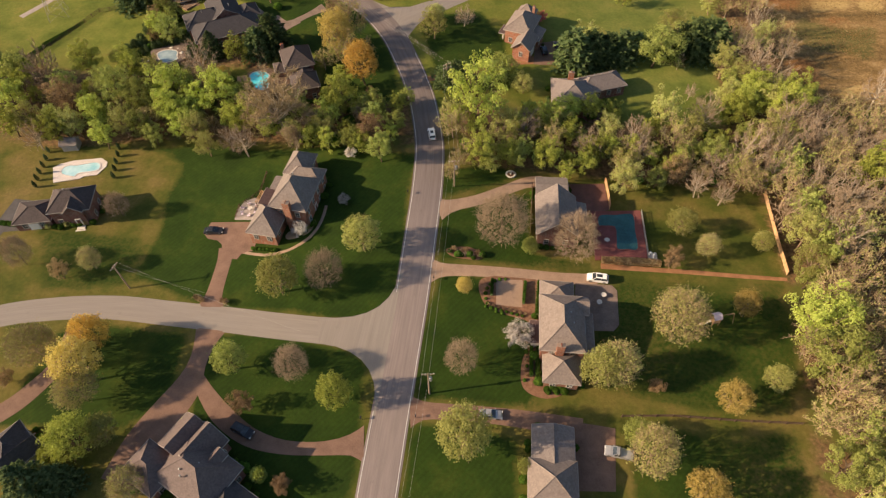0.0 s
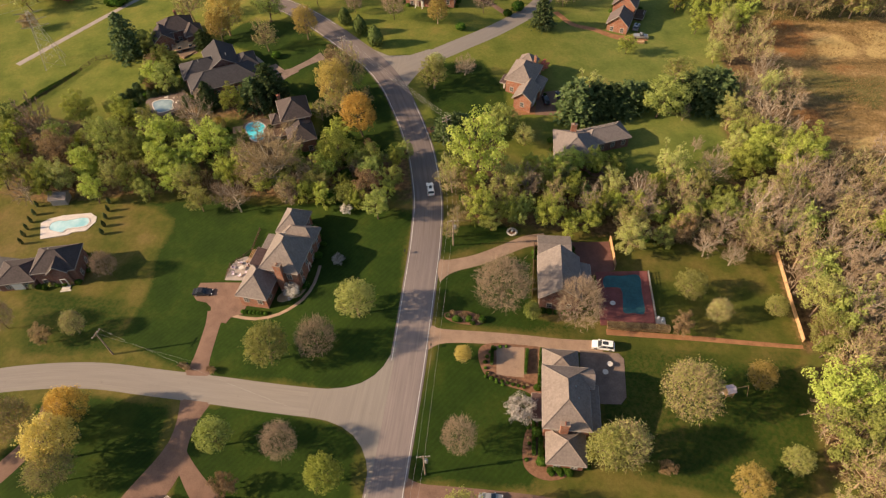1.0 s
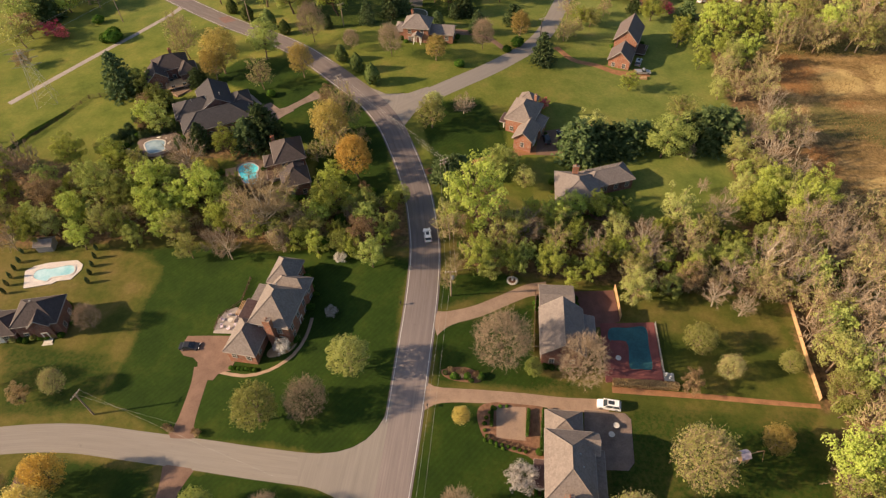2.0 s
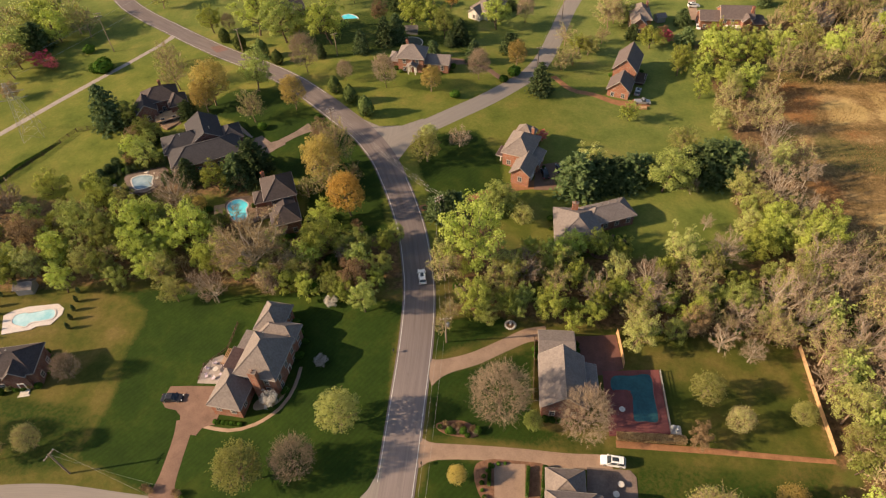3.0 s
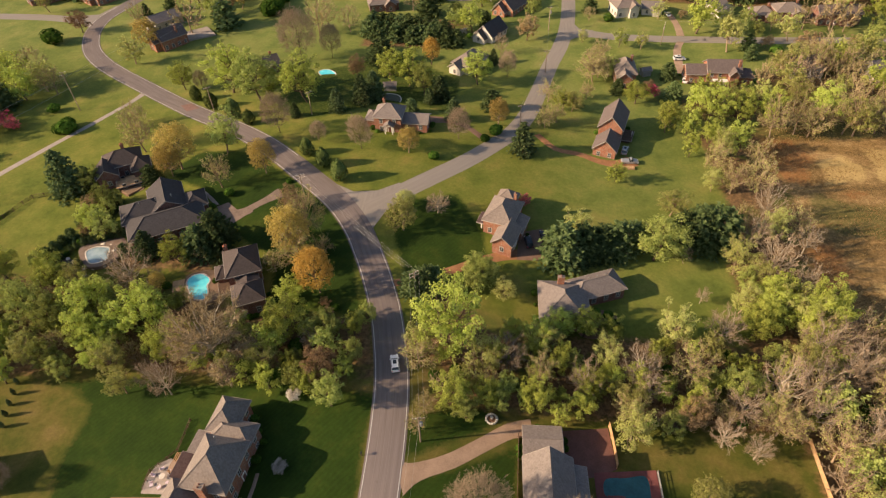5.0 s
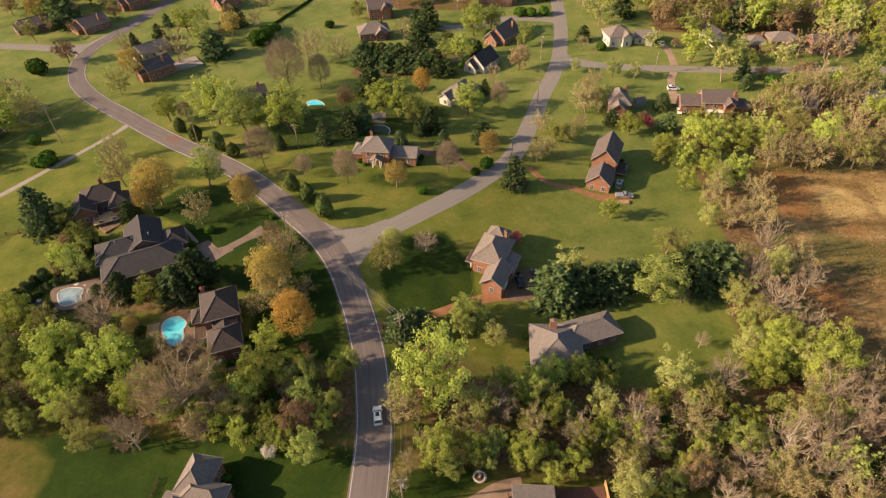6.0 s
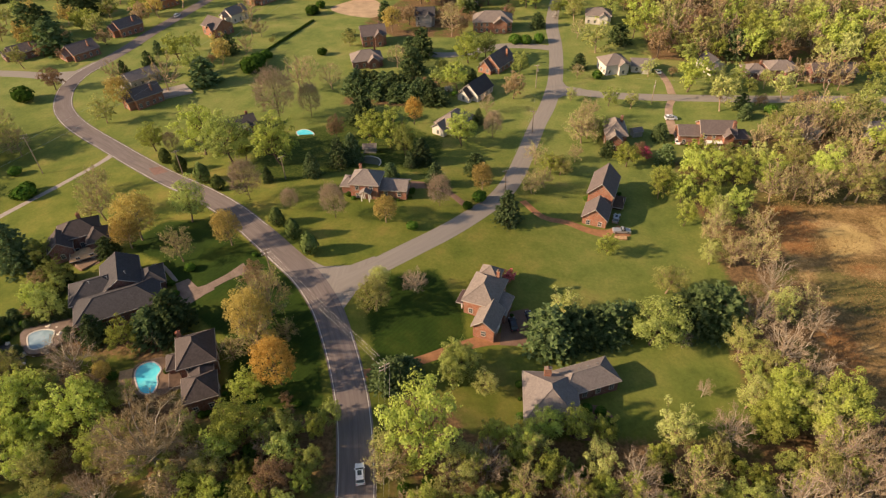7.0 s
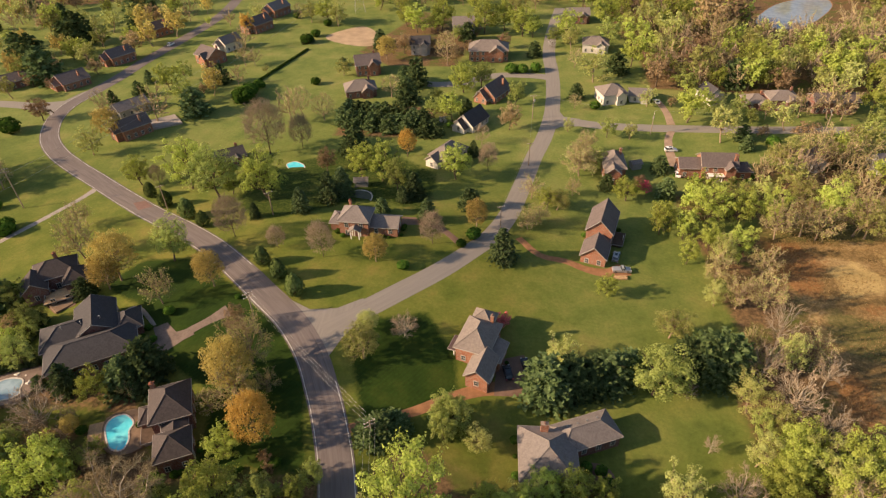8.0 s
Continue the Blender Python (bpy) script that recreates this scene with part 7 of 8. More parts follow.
wood([(82, 252), (170, 262), (170, 300), (118, 296), (90, 276)], 8.0, "TLTTLYBT", 3.4, 5.0, 1.2, 8, [(110, 286, 8), (137, 284, 8)])
wood([(64, 20), (110, 20), (112, 150), (92, 156), (68, 140), (65, 92)], 6.8, "BTLBGSTB", 2.8, 4.4, 1.35, 9)
wood([(62, 90), (112, 92), (112, 30), (66, 40)], 8, "GTBT", 3.2, 4.6, 1.3, 10)
wood([(-18, 119), (10, 120), (66, 122), (64, 142), (36, 138), (4, 134), (-18, 140)], 4.4, "TYYSBYLYGY", 1.5, 2.5, 1.6, 11)
wood([(-150, 116), (-96, 118), (-60, 116), (-34, 118), (-40, 134), (-90, 138), (-150, 136)], 6.0, "YGBYLGST", 1.9, 3.4, 1.3, 12, [(-80, 139, 11)])
wood([(-200, 118), (-150, 118), (-150, 138), (-200, 146)], 9, "YGYLB", 3.4, 4.8, 1.3, 13)
wood([(60, 245), (82, 248), (84, 262), (60, 262)], 8, "YLT", 3.6, 5.0, 1.1, 15)
wood([(-90, 470), (-20, 470), (-20, 525), (-120, 525)], 13, "YGLT", 4.2, 6, 1.1, 17, HOMES)
# bushes on the boundary of the open meadow
plant_all([(-119.7, 406.3, 2.1, "N"), (-116.8, 408.9, 2.1, "N"), (-121.2, 342.5, 2.1, "S"), (-122.3, 327, 4.2, "S"), (-125, 324.2, 2.2, "S")])
wood([(26, 117.4), (64, 118.4), (64, 123), (26, 122)], 3.6, "BTSTBR", 1.3, 2.2, 1.2, 38)
wood([(-14, 118.6), (-3, 120), (-3, 124), (-14, 123)], 3.8, "TSBT", 1.2, 2.0, 1.2, 39)
# small shrubs in the mulch beds
for k in range(11):
    a = math.radians(95 + 17 * k)
    plant(1.2 + 4.6 * math.cos(a), 77.8 + 4.6 * math.sin(a), 0.34 + 0.06 * (k % 3), "S")
for k in range(9):
    plant(-13 + 0.95 * k, 87.6 + 0.9 * math.sin(k * 1.9), 0.55 + 0.12 * (k % 3), "SRS"[k % 3])
wood([(-58, 122), (-46, 118), (-33, 120), (-36, 132), (-41, 146), (-50, 140)], 3.4, "SGSRSG", 1.1, 2.0, 1.2, 41, [(-65, 124, 6)])
plant_all(COURT_SHRUBS)
# brown scrub below the pool garden
wood([(-106, 139), (-91, 139), (-88, 149), (-104, 150)], 4.0, "BTBTS", 1.4, 2.3, 1.1, 43, label="brown leafless scrub with a few green shrubs")
# thicket between the dark-roofed houses and the road
wood([(-56, 140), (-46, 142), (-52, 160), (-60, 168), (-66, 160)], 6.5, "LTOG", 2.2, 3.2, 1.1, 34, [(-58, 143, 6)])

# ---- vehicles ----
def car(name, label, x, y, turn, paint, kindof="suv", size=(4.7, 1.85, 1.65)):
    """A parked or passing car: shaped body, glasshouse, roof, four wheels, lamps, bumpers."""
    L, W, H = size
    root = tagged(base(name, x, y, turn), label, "car")
    root.location.z += 0.12
    w = W / 2
    # side profile, from the tail to the nose
    belt = H * 0.60
    prof = [(-L / 2, 0.35), (-L / 2 + 0.03, belt * 0.95), (-L / 2 + 0.25, belt + 0.02), (L / 2 - 1.15, belt), (L / 2 - 0.25, belt * 0.82), (L / 2, belt * 0.62), (L / 2, 0.32)]
    g = Geo()
    for (xa, za), (xb, zb) in zip(prof, prof[1:]):
        ia, ib = (w * 0.96 if abs(xa) > L / 2 - 0.3 else w), (w * 0.96 if abs(xb) > L / 2 - 0.3 else w)
        g.face([(xa, -ia, za), (xb, -ib, zb), (xb, ib, zb), (xa, ia, za)][::-1])
    for s in (-1, 1):
        pts = [(px, s * (w * 0.96 if abs(px) > L / 2 - 0.3 else w), pz) for px, pz in prof]
        g.face(pts if s < 0 else pts[::-1])
    g.face([(-L / 2, -w, 0.35), (L / 2, -w, 0.32), (L / 2, w, 0.32), (-L / 2, w, 0.35)])
    body = part("body", g, paint, root)
    x0, x1, x2, x3 = (-L / 2 + 0.15, -L / 2 + 0.55, L / 2 - 2.05, L / 2 - 1.25) if kindof == "suv" else (-L / 2 + 0.75, -L / 2 + 1.35, L / 2 - 2.3, L / 2 - 1.35)
    if kindof == "pickup":
        x0, x1, x2, x3 = -0.3, 0.0, L / 2 - 2.2, L / 2 - 1.5
    t = w * 0.80
    lo, hi = [(x0, -w * 0.95, belt), (x3, -w * 0.95, belt), (x3, w * 0.95, belt), (x0, w * 0.95, belt)], [(x1, -t, H - 0.05), (x2, -t, H - 0.05), (x2, t, H - 0.05), (x1, t, H - 0.05)]
    c = Geo()
    for i in range(4):
        j = (i + 1) % 4
        c.face([lo[i], lo[j], hi[j], hi[i]])
    part("glasshouse", c, "glass", root)
    r = Geo()
    r.face([(px, py, H) for px, py, pz in ((x1 - 0.05, -t, 0), (x2 + 0.05, -t, 0), (x2 + 0.05, t, 0), (x1 - 0.05, t, 0))])
    for (ax, ay), (bx, by) in (((x1 - 0.05, -t), (x2 + 0.05, -t)), ((x2 + 0.05, -t), (x2 + 0.05, t)), ((x2 + 0.05, t), (x1 - 0.05, t)), ((x1 - 0.05, t), (x1 - 0.05, -t))):
        r.face([(ax, ay, H - 0.1), (bx, by, H - 0.1), (bx, by, H), (ax, ay, H)])
    for s in (-1, 1):
        for xa, xb in ((x0, x1), (x3, x2), ((x0 + x3) / 2 - 0.1, (x1 + x2) / 2 - 0.1)):
            q = Geo()
            q.tube([(xa, s * w * 0.955, belt), (xb, s * t * 1.01, H - 0.04)], [0.055, 0.05], 4)
            part("pillar", q, paint, root)
    part("roof", r, paint, root)
    if kindof == "suv":
        k = Geo()
        k.box(x1 + 0.9, -t * 0.55, H + 0.002, x2 - 0.1, t * 0.55, H + 0.02)
        part("sunroof", k, "glass", root)
    for sx in (-L / 2 + 0.85, L / 2 - 0.9):
        for s in (-1, 1):
            q = Geo()
            q.tube([(sx, s * (w - 0.22), 0.33), (sx, s * (w + 0.01), 0.33)], [0.34, 0.34], 14)
            q.face([(sx + 0.34 * math.cos(a), s * (w - 0.22), 0.33 + 0.34 * math.sin(a)) for a in np.linspace(0, 6.283, 14, False)])
            tyre = part("wheel", q, "rubber", root)
            q = Geo()
            q.tube([(sx, s * (w - 0.02), 0.33), (sx, s * (w + 0.025), 0.33)], [0.21, 0.19], 10)
            part("rim", q, "steel", tyre)
    for s in (-1, 1):
        q = Geo()
        q.box(L / 2 - 0.12, s * w * 0.7 - 0.2, belt * 0.62, L / 2 + 0.015, s * w * 0.7 + 0.2, belt * 0.78)
        part("headlight", q, "porcelain", root)
        q = Geo()
        q.box(-L / 2 - 0.015, s * w * 0.8 - 0.12, belt * 0.6, -L / 2 + 0.1, s * w * 0.8 + 0.12, belt * 0.9)
        part("tail_light", q, "leaf_P", root)
        q = Geo()
        q.box(x3 - 0.25, s * (w + 0.1) - 0.1, belt + 0.02, x3 - 0.05, s * (w + 0.1) + 0.1, belt + 0.16)
        part("mirror", q, paint, root)
    return root


car("car", "white estate car driving on the asphalt road", -23.4, 125.6, 106, "white_paint", size=(4.7, 1.85, 1.6))
car("car", "white sport utility car parked on the drive", 22.0, 85.9, 178, "white_paint", size=(4.9, 1.95, 1.75))
car("car", "dark saloon car parked on the brick forecourt", -72.8, 87.4, 8, "dark_paint", "saloon", (4.7, 1.85, 1.45))
car("car", "dark sport utility car parked on the curved drive", -47.8, 39.2, -18, "dark_paint", size=(4.8, 1.95, 1.75))
car("car", "silver car parked under a tree", 0.7, 49.4, 4, "silver_paint", "saloon", (4.6, 1.85, 1.45))
car("car", "dark car parked in the court", 9.6, 174.6, 104, "dark_paint", "saloon", (4.6, 1.85, 1.45))
car("car", "dark car parked beside the garage", 5.4, 171.6, 104, "dark_paint", "suv", (4.6, 1.85, 1.6))
car("car", "silver van parked by the brick garage", 35.8, 221.4, 75, "silver_paint", "suv", (4.8, 1.95, 1.8))
car("car", "pale pickup truck parked on the gravel", 36.8, 215.2, 4, "silver_paint", "pickup", (5.4, 1.95, 1.7))
car("car", "white sport utility car parked by the house", 63.6, 292.4, 6, "white_paint", "suv", (4.8, 1.95, 1.75))
car("car", "white car parked on the drive", 63.4, 274.8, 80, "white_paint", "saloon", (4.6, 1.85, 1.45))
car("car", "white car parked on the far drive", 64.6, 336.2, 100, "white_paint", "saloon", (4.6, 1.85, 1.45))
car("car", "white car on the far road", -197.8, 400, 84, "white_paint", "suv", (4.8, 1.95, 1.75))
car("car", "grey car parked under the trees", 25.8, 45.2, 176, "silver_paint", "pickup", (5.4, 1.95, 1.7))


# ---- poles and wires ----
def pole(x, y, hgt, turn, arms=1, transformer=False, lean=0.0):
    root = tagged(base("utility_pole", x, y, turn, 0.1), "wooden utility pole with crossarm and insulators", "utility pole")
    g = Geo()
    g.lathe([(0.19, 0), (0.17, hgt * 0.5), (0.13, hgt)], 8)
    part("post", g, "pole_wood", root)
    for k in range(arms):
        z = hgt - 0.35 - k * 1.1
        g = Geo()
        g.box(-1.3, -0.07, z - 0.07, 1.3, 0.07, z + 0.07)
        for s in (-1, 1):
            g.tube([(s * 0.8, -0.1, z), (0, -0.12, z - 0.7)], [0.03, 0.03], 4)
        arm = part("crossarm", g, "pole_wood", root)
        for s in (-1.15, -0.45, 0.45, 1.15):
            i = Geo()
            i.lathe([(0.05, z + 0.07), (0.09, z + 0.12), (0.05, z + 0.18), (0.08, z + 0.22), (0.03, z + 0.3)], 8, at=(s, 0))
            part("insulator", i, "porcelain", arm)
    if transformer:
        t = Geo()
        t.lathe([(0.30, hgt - 3.0), (0.34, hgt - 2.9), (0.34, hgt - 1.9), (0.2, hgt - 1.8)], 12, at=(0.48, 0))
        part("transformer", t, "steel", root)
    return root


def wire(a, b, sag=0.8, r=0.012, label="thin aluminium power line between poles"):
    a, b = Vector(a), Vector(b)
    pts = [a.lerp(b, i / 14) - Vector((0, 0, sag * 4 * (i / 14) * (1 - i / 14))) for i in range(15)]
    g = Geo()
    g.tube(pts, [r] * 15, 4)
    return tagged(part("power_line", g, "wire"), label, "power line")


LINE = [(-11.6, -20, 9.5), (-12.3, 52.3, 9.2), (-14.7, 107.8, 9.2), (-22.3, 147.6, 9.0), (-61.2, 180.6, 9.2), (-104, 229, 9.4), (-168.9, 232.9, 15.5)]
for i, (px, py, hgt) in enumerate(LINE[:5]):
    pole(px, py, hgt, 12 if i < 3 else 40, 1 if i < 3 else 2, i in (1, 2))
for i in range(4):
    a, b = LINE[i], LINE[i + 1]
    for off, low in ((-1.1, 0.0), (0.1, 1.6)) if i < 2 else ((-1.1, 0.0), (0.2, 0.0), (1.2, 0.0)):
        wire((a[0] + off, a[1], float(height(a[0], a[1])) + a[2] - 0.1 - low), (b[0] + off, b[1], float(height(b[0], b[1])) + b[2] - 0.1 - low), 0.9, 0.013)
pole(-112.6, 231.8, 9.8, 40, 1)
pole(-73.4, 228.5, 9.0, 40, 1)
pole(-168.9, 232.9, 16.2, 30, 2)
pole(10.0, 316.4, 10.8, 10, 1, True)
pole(57.8, 305.6, 9.6, 80, 1, True)
pole(125.6, 310.0, 9.2, 80, 1)
pole(0.6, 231.5, 8.6, 30, 1)
pole(9.0, 277, 9.6, 10, 1)
pole(-86.8, 68.9, 9.0, 80, 1)
wire((-86.8, 68.9, 6.0), (-66, 68, 0.5), 0.4)
wire((-86.2, 69.9, 6.0), (-40, 58.6, 5.4), 0.8)
for (ax, ay, az), (bx, by, bz) in (((10, 316.4, 10), (9, 277, 9)), ((9, 277, 9), (0.6, 231.5, 9)), ((57.8, 305.6, 9), (125.6, 310, 9)), ((10, 316.4, 10), (57.8, 305.6, 9))):
    wire((ax, ay, az), (bx, by, bz), 1.2)


def pylon(x, y, hgt, turn):
    """A lattice transmission tower."""
    root = tagged(base("pylon", x, y, turn, 0.2), "grey steel lattice transmission tower in the meadow", "pylon")
    g = Geo()
    levels = [0, 0.16, 0.32, 0.46, 0.58, 0.68, 0.78, 0.88, 1.0]
    wid = lambda t: 2.9 * (1 - t) ** 1.1 + 0.42
    for s in ((-1, -1), (1, -1), (1, 1), (-1, 1)):
        g.tube([(s[0] * wid(t), s[1] * wid(t), t * hgt) for t in levels], [0.06] * len(levels), 4)
    part("leg_frame", g, "tower_steel", root)
    b = Geo()
    cs = ((-1, -1), (1, -1), (1, 1), (-1, 1))
    for t0, t1 in zip(levels, levels[1:]):
        for i in range(4):
            p, q = cs[i], cs[(i + 1) % 4]
            b.tube([(p[0] * wid(t0), p[1] * wid(t0), t0 * hgt), (q[0] * wid(t1), q[1] * wid(t1), t1 * hgt)], [0.030, 0.030], 3)
            b.tube([(q[0] * wid(t0), q[1] * wid(t0), t0 * hgt), (p[0] * wid(t1), p[1] * wid(t1), t1 * hgt)], [0.030, 0.030], 3)
    part("bracing", b, "tower_steel", root)
    for z in (0.70, 0.82, 0.94):
        a = Geo()
        for s in (-1, 1):
            a.tube([(0, 0.35, z * hgt), (s * 4.6, 0, z * hgt + 0.3), (0, -0.35, z * hgt)], [0.05] * 3, 3)
            a.tube([(0, 0, z * hgt + 1.1), (s * 4.6, 0, z * hgt + 0.3)], [0.03, 0.03], 3)
        part("crossarm", a, "tower_steel", root)
    return root


pylon(-166, 176, 20, 30)
pylon(-102, 468, 30, 20)
for k in (-4.4, 4.4):
    wire((-166 + k, 176, 20), (-260 + k, 110, 22), 3.0, 0.03)
    wire((-166 + k, 176, 20), (-102 + k, 468, 25), 7.0, 0.03)


# ---- fences and walls ----
def board_fence(pts, hgt, label, mat="wood_fence", slat=0.30):
    """A close-boarded fence: posts, rails and boards of uneven height."""
    root = tagged(base("fence", *pts[0]), label, "fence")
    o = root.matrix_basis.translation
    rng, cuts = random.Random(int(pts[0][0] * 7)), []
    for tip in (-0.03, 0.0, 0.03):
        q = Geo()
        q.box(0.01, 0.0, 0.04, slat - 0.01, 0.03, hgt + tip)
        cuts.append(q.mesh("board", mat))
    for (ax, ay), (bx, by) in zip(pts, pts[1:]):
        L = math.hypot(bx - ax, by - ay)
        ang = math.degrees(math.atan2(by - ay, bx - ax))
        n = max(1, int(L / 2.4))
        for i in range(n + 1):
            px, py = ax + (bx - ax) * i / n, ay + (by - ay) * i / n
            z = float(height(px, py)) - o.z
            q = Geo()
            q.box(-0.06, -0.12, -0.3, 0.06, 0.0, hgt + 0.08, m=pose(px - o.x, py - o.y, z, 0, 0, ang))
            part("post", q, mat, root)
            if i < n:
                for rz in (0.4, hgt - 0.35):
                    q = Geo()
                    q.box(0, -0.05, rz - 0.05, L / n, -0.01, rz + 0.05, m=pose(px - o.x, py - o.y, z, 0, 0, ang))
                    part("rail", q, mat, root)
                k = int(L / n / slat)
                for j in range(k):
                    board = part("board", cuts[rng.randrange(3)], None, root)
                    board.matrix_basis = pose(px - o.x, py - o.y, z, 0, 0, ang) @ Matrix.Translation((j * slat, 0, 0))
    return root


def rail_fence(pts, hgt, label, mat="dark_wood", span=3.0, rails=3):
    root = tagged(base("fence", *pts[0]), label, "fence")
    o = root.matrix_basis.translation
    for (ax, ay), (bx, by) in zip(pts, pts[1:]):
        L = math.hypot(bx - ax, by - ay)
        n = max(1, int(L / span))
        for i in range(n):
            p = [(ax + (bx - ax) * t / n, ay + (by - ay) * t / n) for t in (i, i + 1)]
            z = [float(height(*q)) - o.z for q in p]
            g = Geo()
            g.box(p[0][0] - o.x - 0.08, p[0][1] - o.y - 0.08, z[0] - 0.3, p[0][0] - o.x + 0.08, p[0][1] - o.y + 0.08, z[0] + hgt)
            part("post", g, mat, root)
            g = Geo()
            for k in range(rails):
                rz = hgt * (k + 0.7) / rails
                g.tube([(p[0][0] - o.x, p[0][1] - o.y, z[0] + rz), (p[1][0] - o.x, p[1][1] - o.y, z[1] + rz)], [0.06, 0.06], 4)
            part("rail", g, mat, root)
    return root


board_fence([(65.2, 119.3), (65.5, 105.1), (66.0, 93.6)], 1.5, "tan close-boarded wooden fence at the wood's edge")
board_fence([(24.2, 117.8), (24.9, 112.9), (25.3, 108.6)], 2.0, "tan close-boarded wooden screen beside the brick house")
board_fence([(5.2, 112.5), (5.6, 96.5)], 1.5, "weathered wooden fence beside the garage", "dark_wood")
rail_fence([(33.2, 108.6), (34.2, 94)], 1.3, "low metal pool fence", "steel", 1.8, 4)
rail_fence([(26.7, 52.9), (36.8, 54.4), (48.9, 55.1), (62.0, 56.3)], 1.1, "dark weathered rail fence between the yards")
rail_fence([(-163, 150), (-160.2, 154.4), (-155.9, 165.6), (-151.5, 178.6), (-137.2, 182.6), (-129.5, 187)], 1.5, "dark rail fence across the meadow", "dark_wood", 3.0, 4)


# ---- terrace of the big brick house ----
def pergola(x, y, turn, wide, deep, hgt):
    root = tagged(base("pergola", x, y, turn), "slatted timber pergola beside the house", "pergola")
    for sx in (-1, 1):
        for sy in (-1, 1):
            g = Geo()
            g.box(sx * wide / 2 - 0.08, sy * deep / 2 - 0.08, -0.1, sx * wide / 2 + 0.08, sy * deep / 2 + 0.08, hgt)
            part("post", g, "dark_wood", root)
        g = Geo()
        g.box(sx * wide / 2 - 0.06, -deep / 2 - 0.3, hgt, sx * wide / 2 + 0.06, deep / 2 + 0.3, hgt + 0.2)
        part("beam", g, "dark_wood", root)
    n = int(deep / 0.34)
    for k in range(n + 1):
        g = Geo()
        s = -deep / 2 + k * deep / n
        g.box(-wide / 2 - 0.35, s - 0.045, hgt + 0.2, wide / 2 + 0.35, s + 0.045, hgt + 0.36)
        part("slat", g, "wood_fence", root)


pergola(-61.1, 96.9, 87, 3.6, 4.6, 2.9)
rail_fence([(-65.6, 108.1), (-65.4, 104.9), (-65.3, 101.1), (-66.7, 99.2), (-69.2, 96.3), (-68.9, 92.4)], 1.0, "low dark timber railing round the terrace", "dark_wood", 1.6, 3)
plant(-49.9, 88.6, 1.8, "W")
plant(-51.5, 88.5, 1.1, "W")

pergola(-131.0, 190.4, 34, 6.2, 4.4, 2.8)

# ---- pools ----
def pool(name, label, outline, watermat, rimmat, deck=None):
    """A basin: a coping ring round sunken water."""
    cx, cy = np.mean([p[0] for p in outline]), np.mean([p[1] for p in outline])
    root = tagged(base(name, cx, cy), label, "pool")
    z_lift = 0.03
    if deck is not None:
        root.location.z = deck.data.vertices[0].co.z
    ring = rounded([(x - cx, y - cy) for x, y in outline], 0.5)
    g = Geo()
    g.face([(x, y, z_lift) for x, y in ring])
    part("water", g, watermat, root)
    c = Geo()
    n = len(ring)
    for i in range(n):
        (ax, ay), (bx, by) = ring[i], ring[(i + 1) % n]
        d = Vector((bx - ax, by - ay, 0))
        nrm = Vector((d.y, -d.x, 0)).normalized() * 0.35
        if nrm.x * (ax + bx) + nrm.y * (ay + by) < 0:
            nrm = -nrm
        top = z_lift + 0.07
        q = [(ax, ay), (bx, by), (bx + nrm.x, by + nrm.y), (ax + nrm.x, ay + nrm.y)]
        c.face([(x, y, top) for x, y in q])
        c.face([(ax, ay, z_lift - 0.02), (bx, by, z_lift - 0.02), (bx, by, top), (ax, ay, top)])
        c.face([(q[2][0], q[2][1], 0), (q[3][0], q[3][1], 0), (q[3][0], q[3][1], top), (q[2][0], q[2][1], top)])
    part("coping", c, rimmat, root)
    return root


pad("patio", [(-128.2, 185.8), (-125.3, 190.8), (-117.7, 188.4), (-116.0, 183.8), (-118.5, 179.9)], "brown_paving", 0.12, "dark brown paved terrace behind the brown house", "patio", level=True)
pad("deck", [(-134.5, 190.3), (-131.7, 195.3), (-127.6, 191.9), (-129.1, 187.1)], "wood_fence", 0.9, "raised weathered timber deck beside the brown house", "deck", level=True)
deck = pad("pool_deck", [(20.6, 107), (33, 109), (34, 93.6), (21.6, 91.6)], "red_paving", 0.08, "dark red paved pool surround", "paving", level=True)
pool("pool", "L-shaped swimming pool under a dark teal cover", [(22.8, 105.8), (26.8, 106.6), (30.9, 107.2), (31.4, 102), (31.7, 96.3), (29.2, 95.8), (26.9, 95.7), (26.8, 99.2), (26.4, 102.3), (22.7, 102.4)],
     "pool_cover", "red_paving", deck)
deck = pad("pool_deck", [(-123.8, 98.8), (-127, 104.2), (-125.6, 106), (-122.5, 107.7), (-115.3, 109.6), (-112.9, 108.4), (-112.3, 106.6), (-113.3, 103.2), (-116.6, 102.2), (-117.4, 101.2)], "white_paving", 0.08, "pale paved pool surround", "paving", level=True)
pool("pool", "pale blue swimming pool in a paved surround", [(-123.2, 102.4), (-123.9, 104.6), (-121.6, 105.9), (-120.9, 105.7), (-116.2, 107.6), (-114.4, 106.9), (-114.2, 104.9), (-118.6, 103.2), (-119.4, 101.8)], "pale_water", "white_paving", deck)
deck = pad("pool_deck", rounded([(-84.2, 145.3), (-85.2, 149.1), (-82.5, 151.2), (-78.9, 152.1), (-74.5, 148.3), (-72.4, 144.4), (-74.4, 141.2), (-77.4, 140.3), (-81.4, 141.5)], 1.0), "brown_paving", 0.08, "brown paved pool surround", "paving", level=True)
pool("pool", "bright blue kidney-shaped swimming pool", [(-84, 146.9), (-83.6, 149.2), (-81.3, 150.2), (-78.5, 148.5), (-78.3, 146.2), (-77.1, 144), (-77.1, 141.6), (-79.5, 141.5), (-81.9, 143.7)], "pool_water", "white_paving", deck)
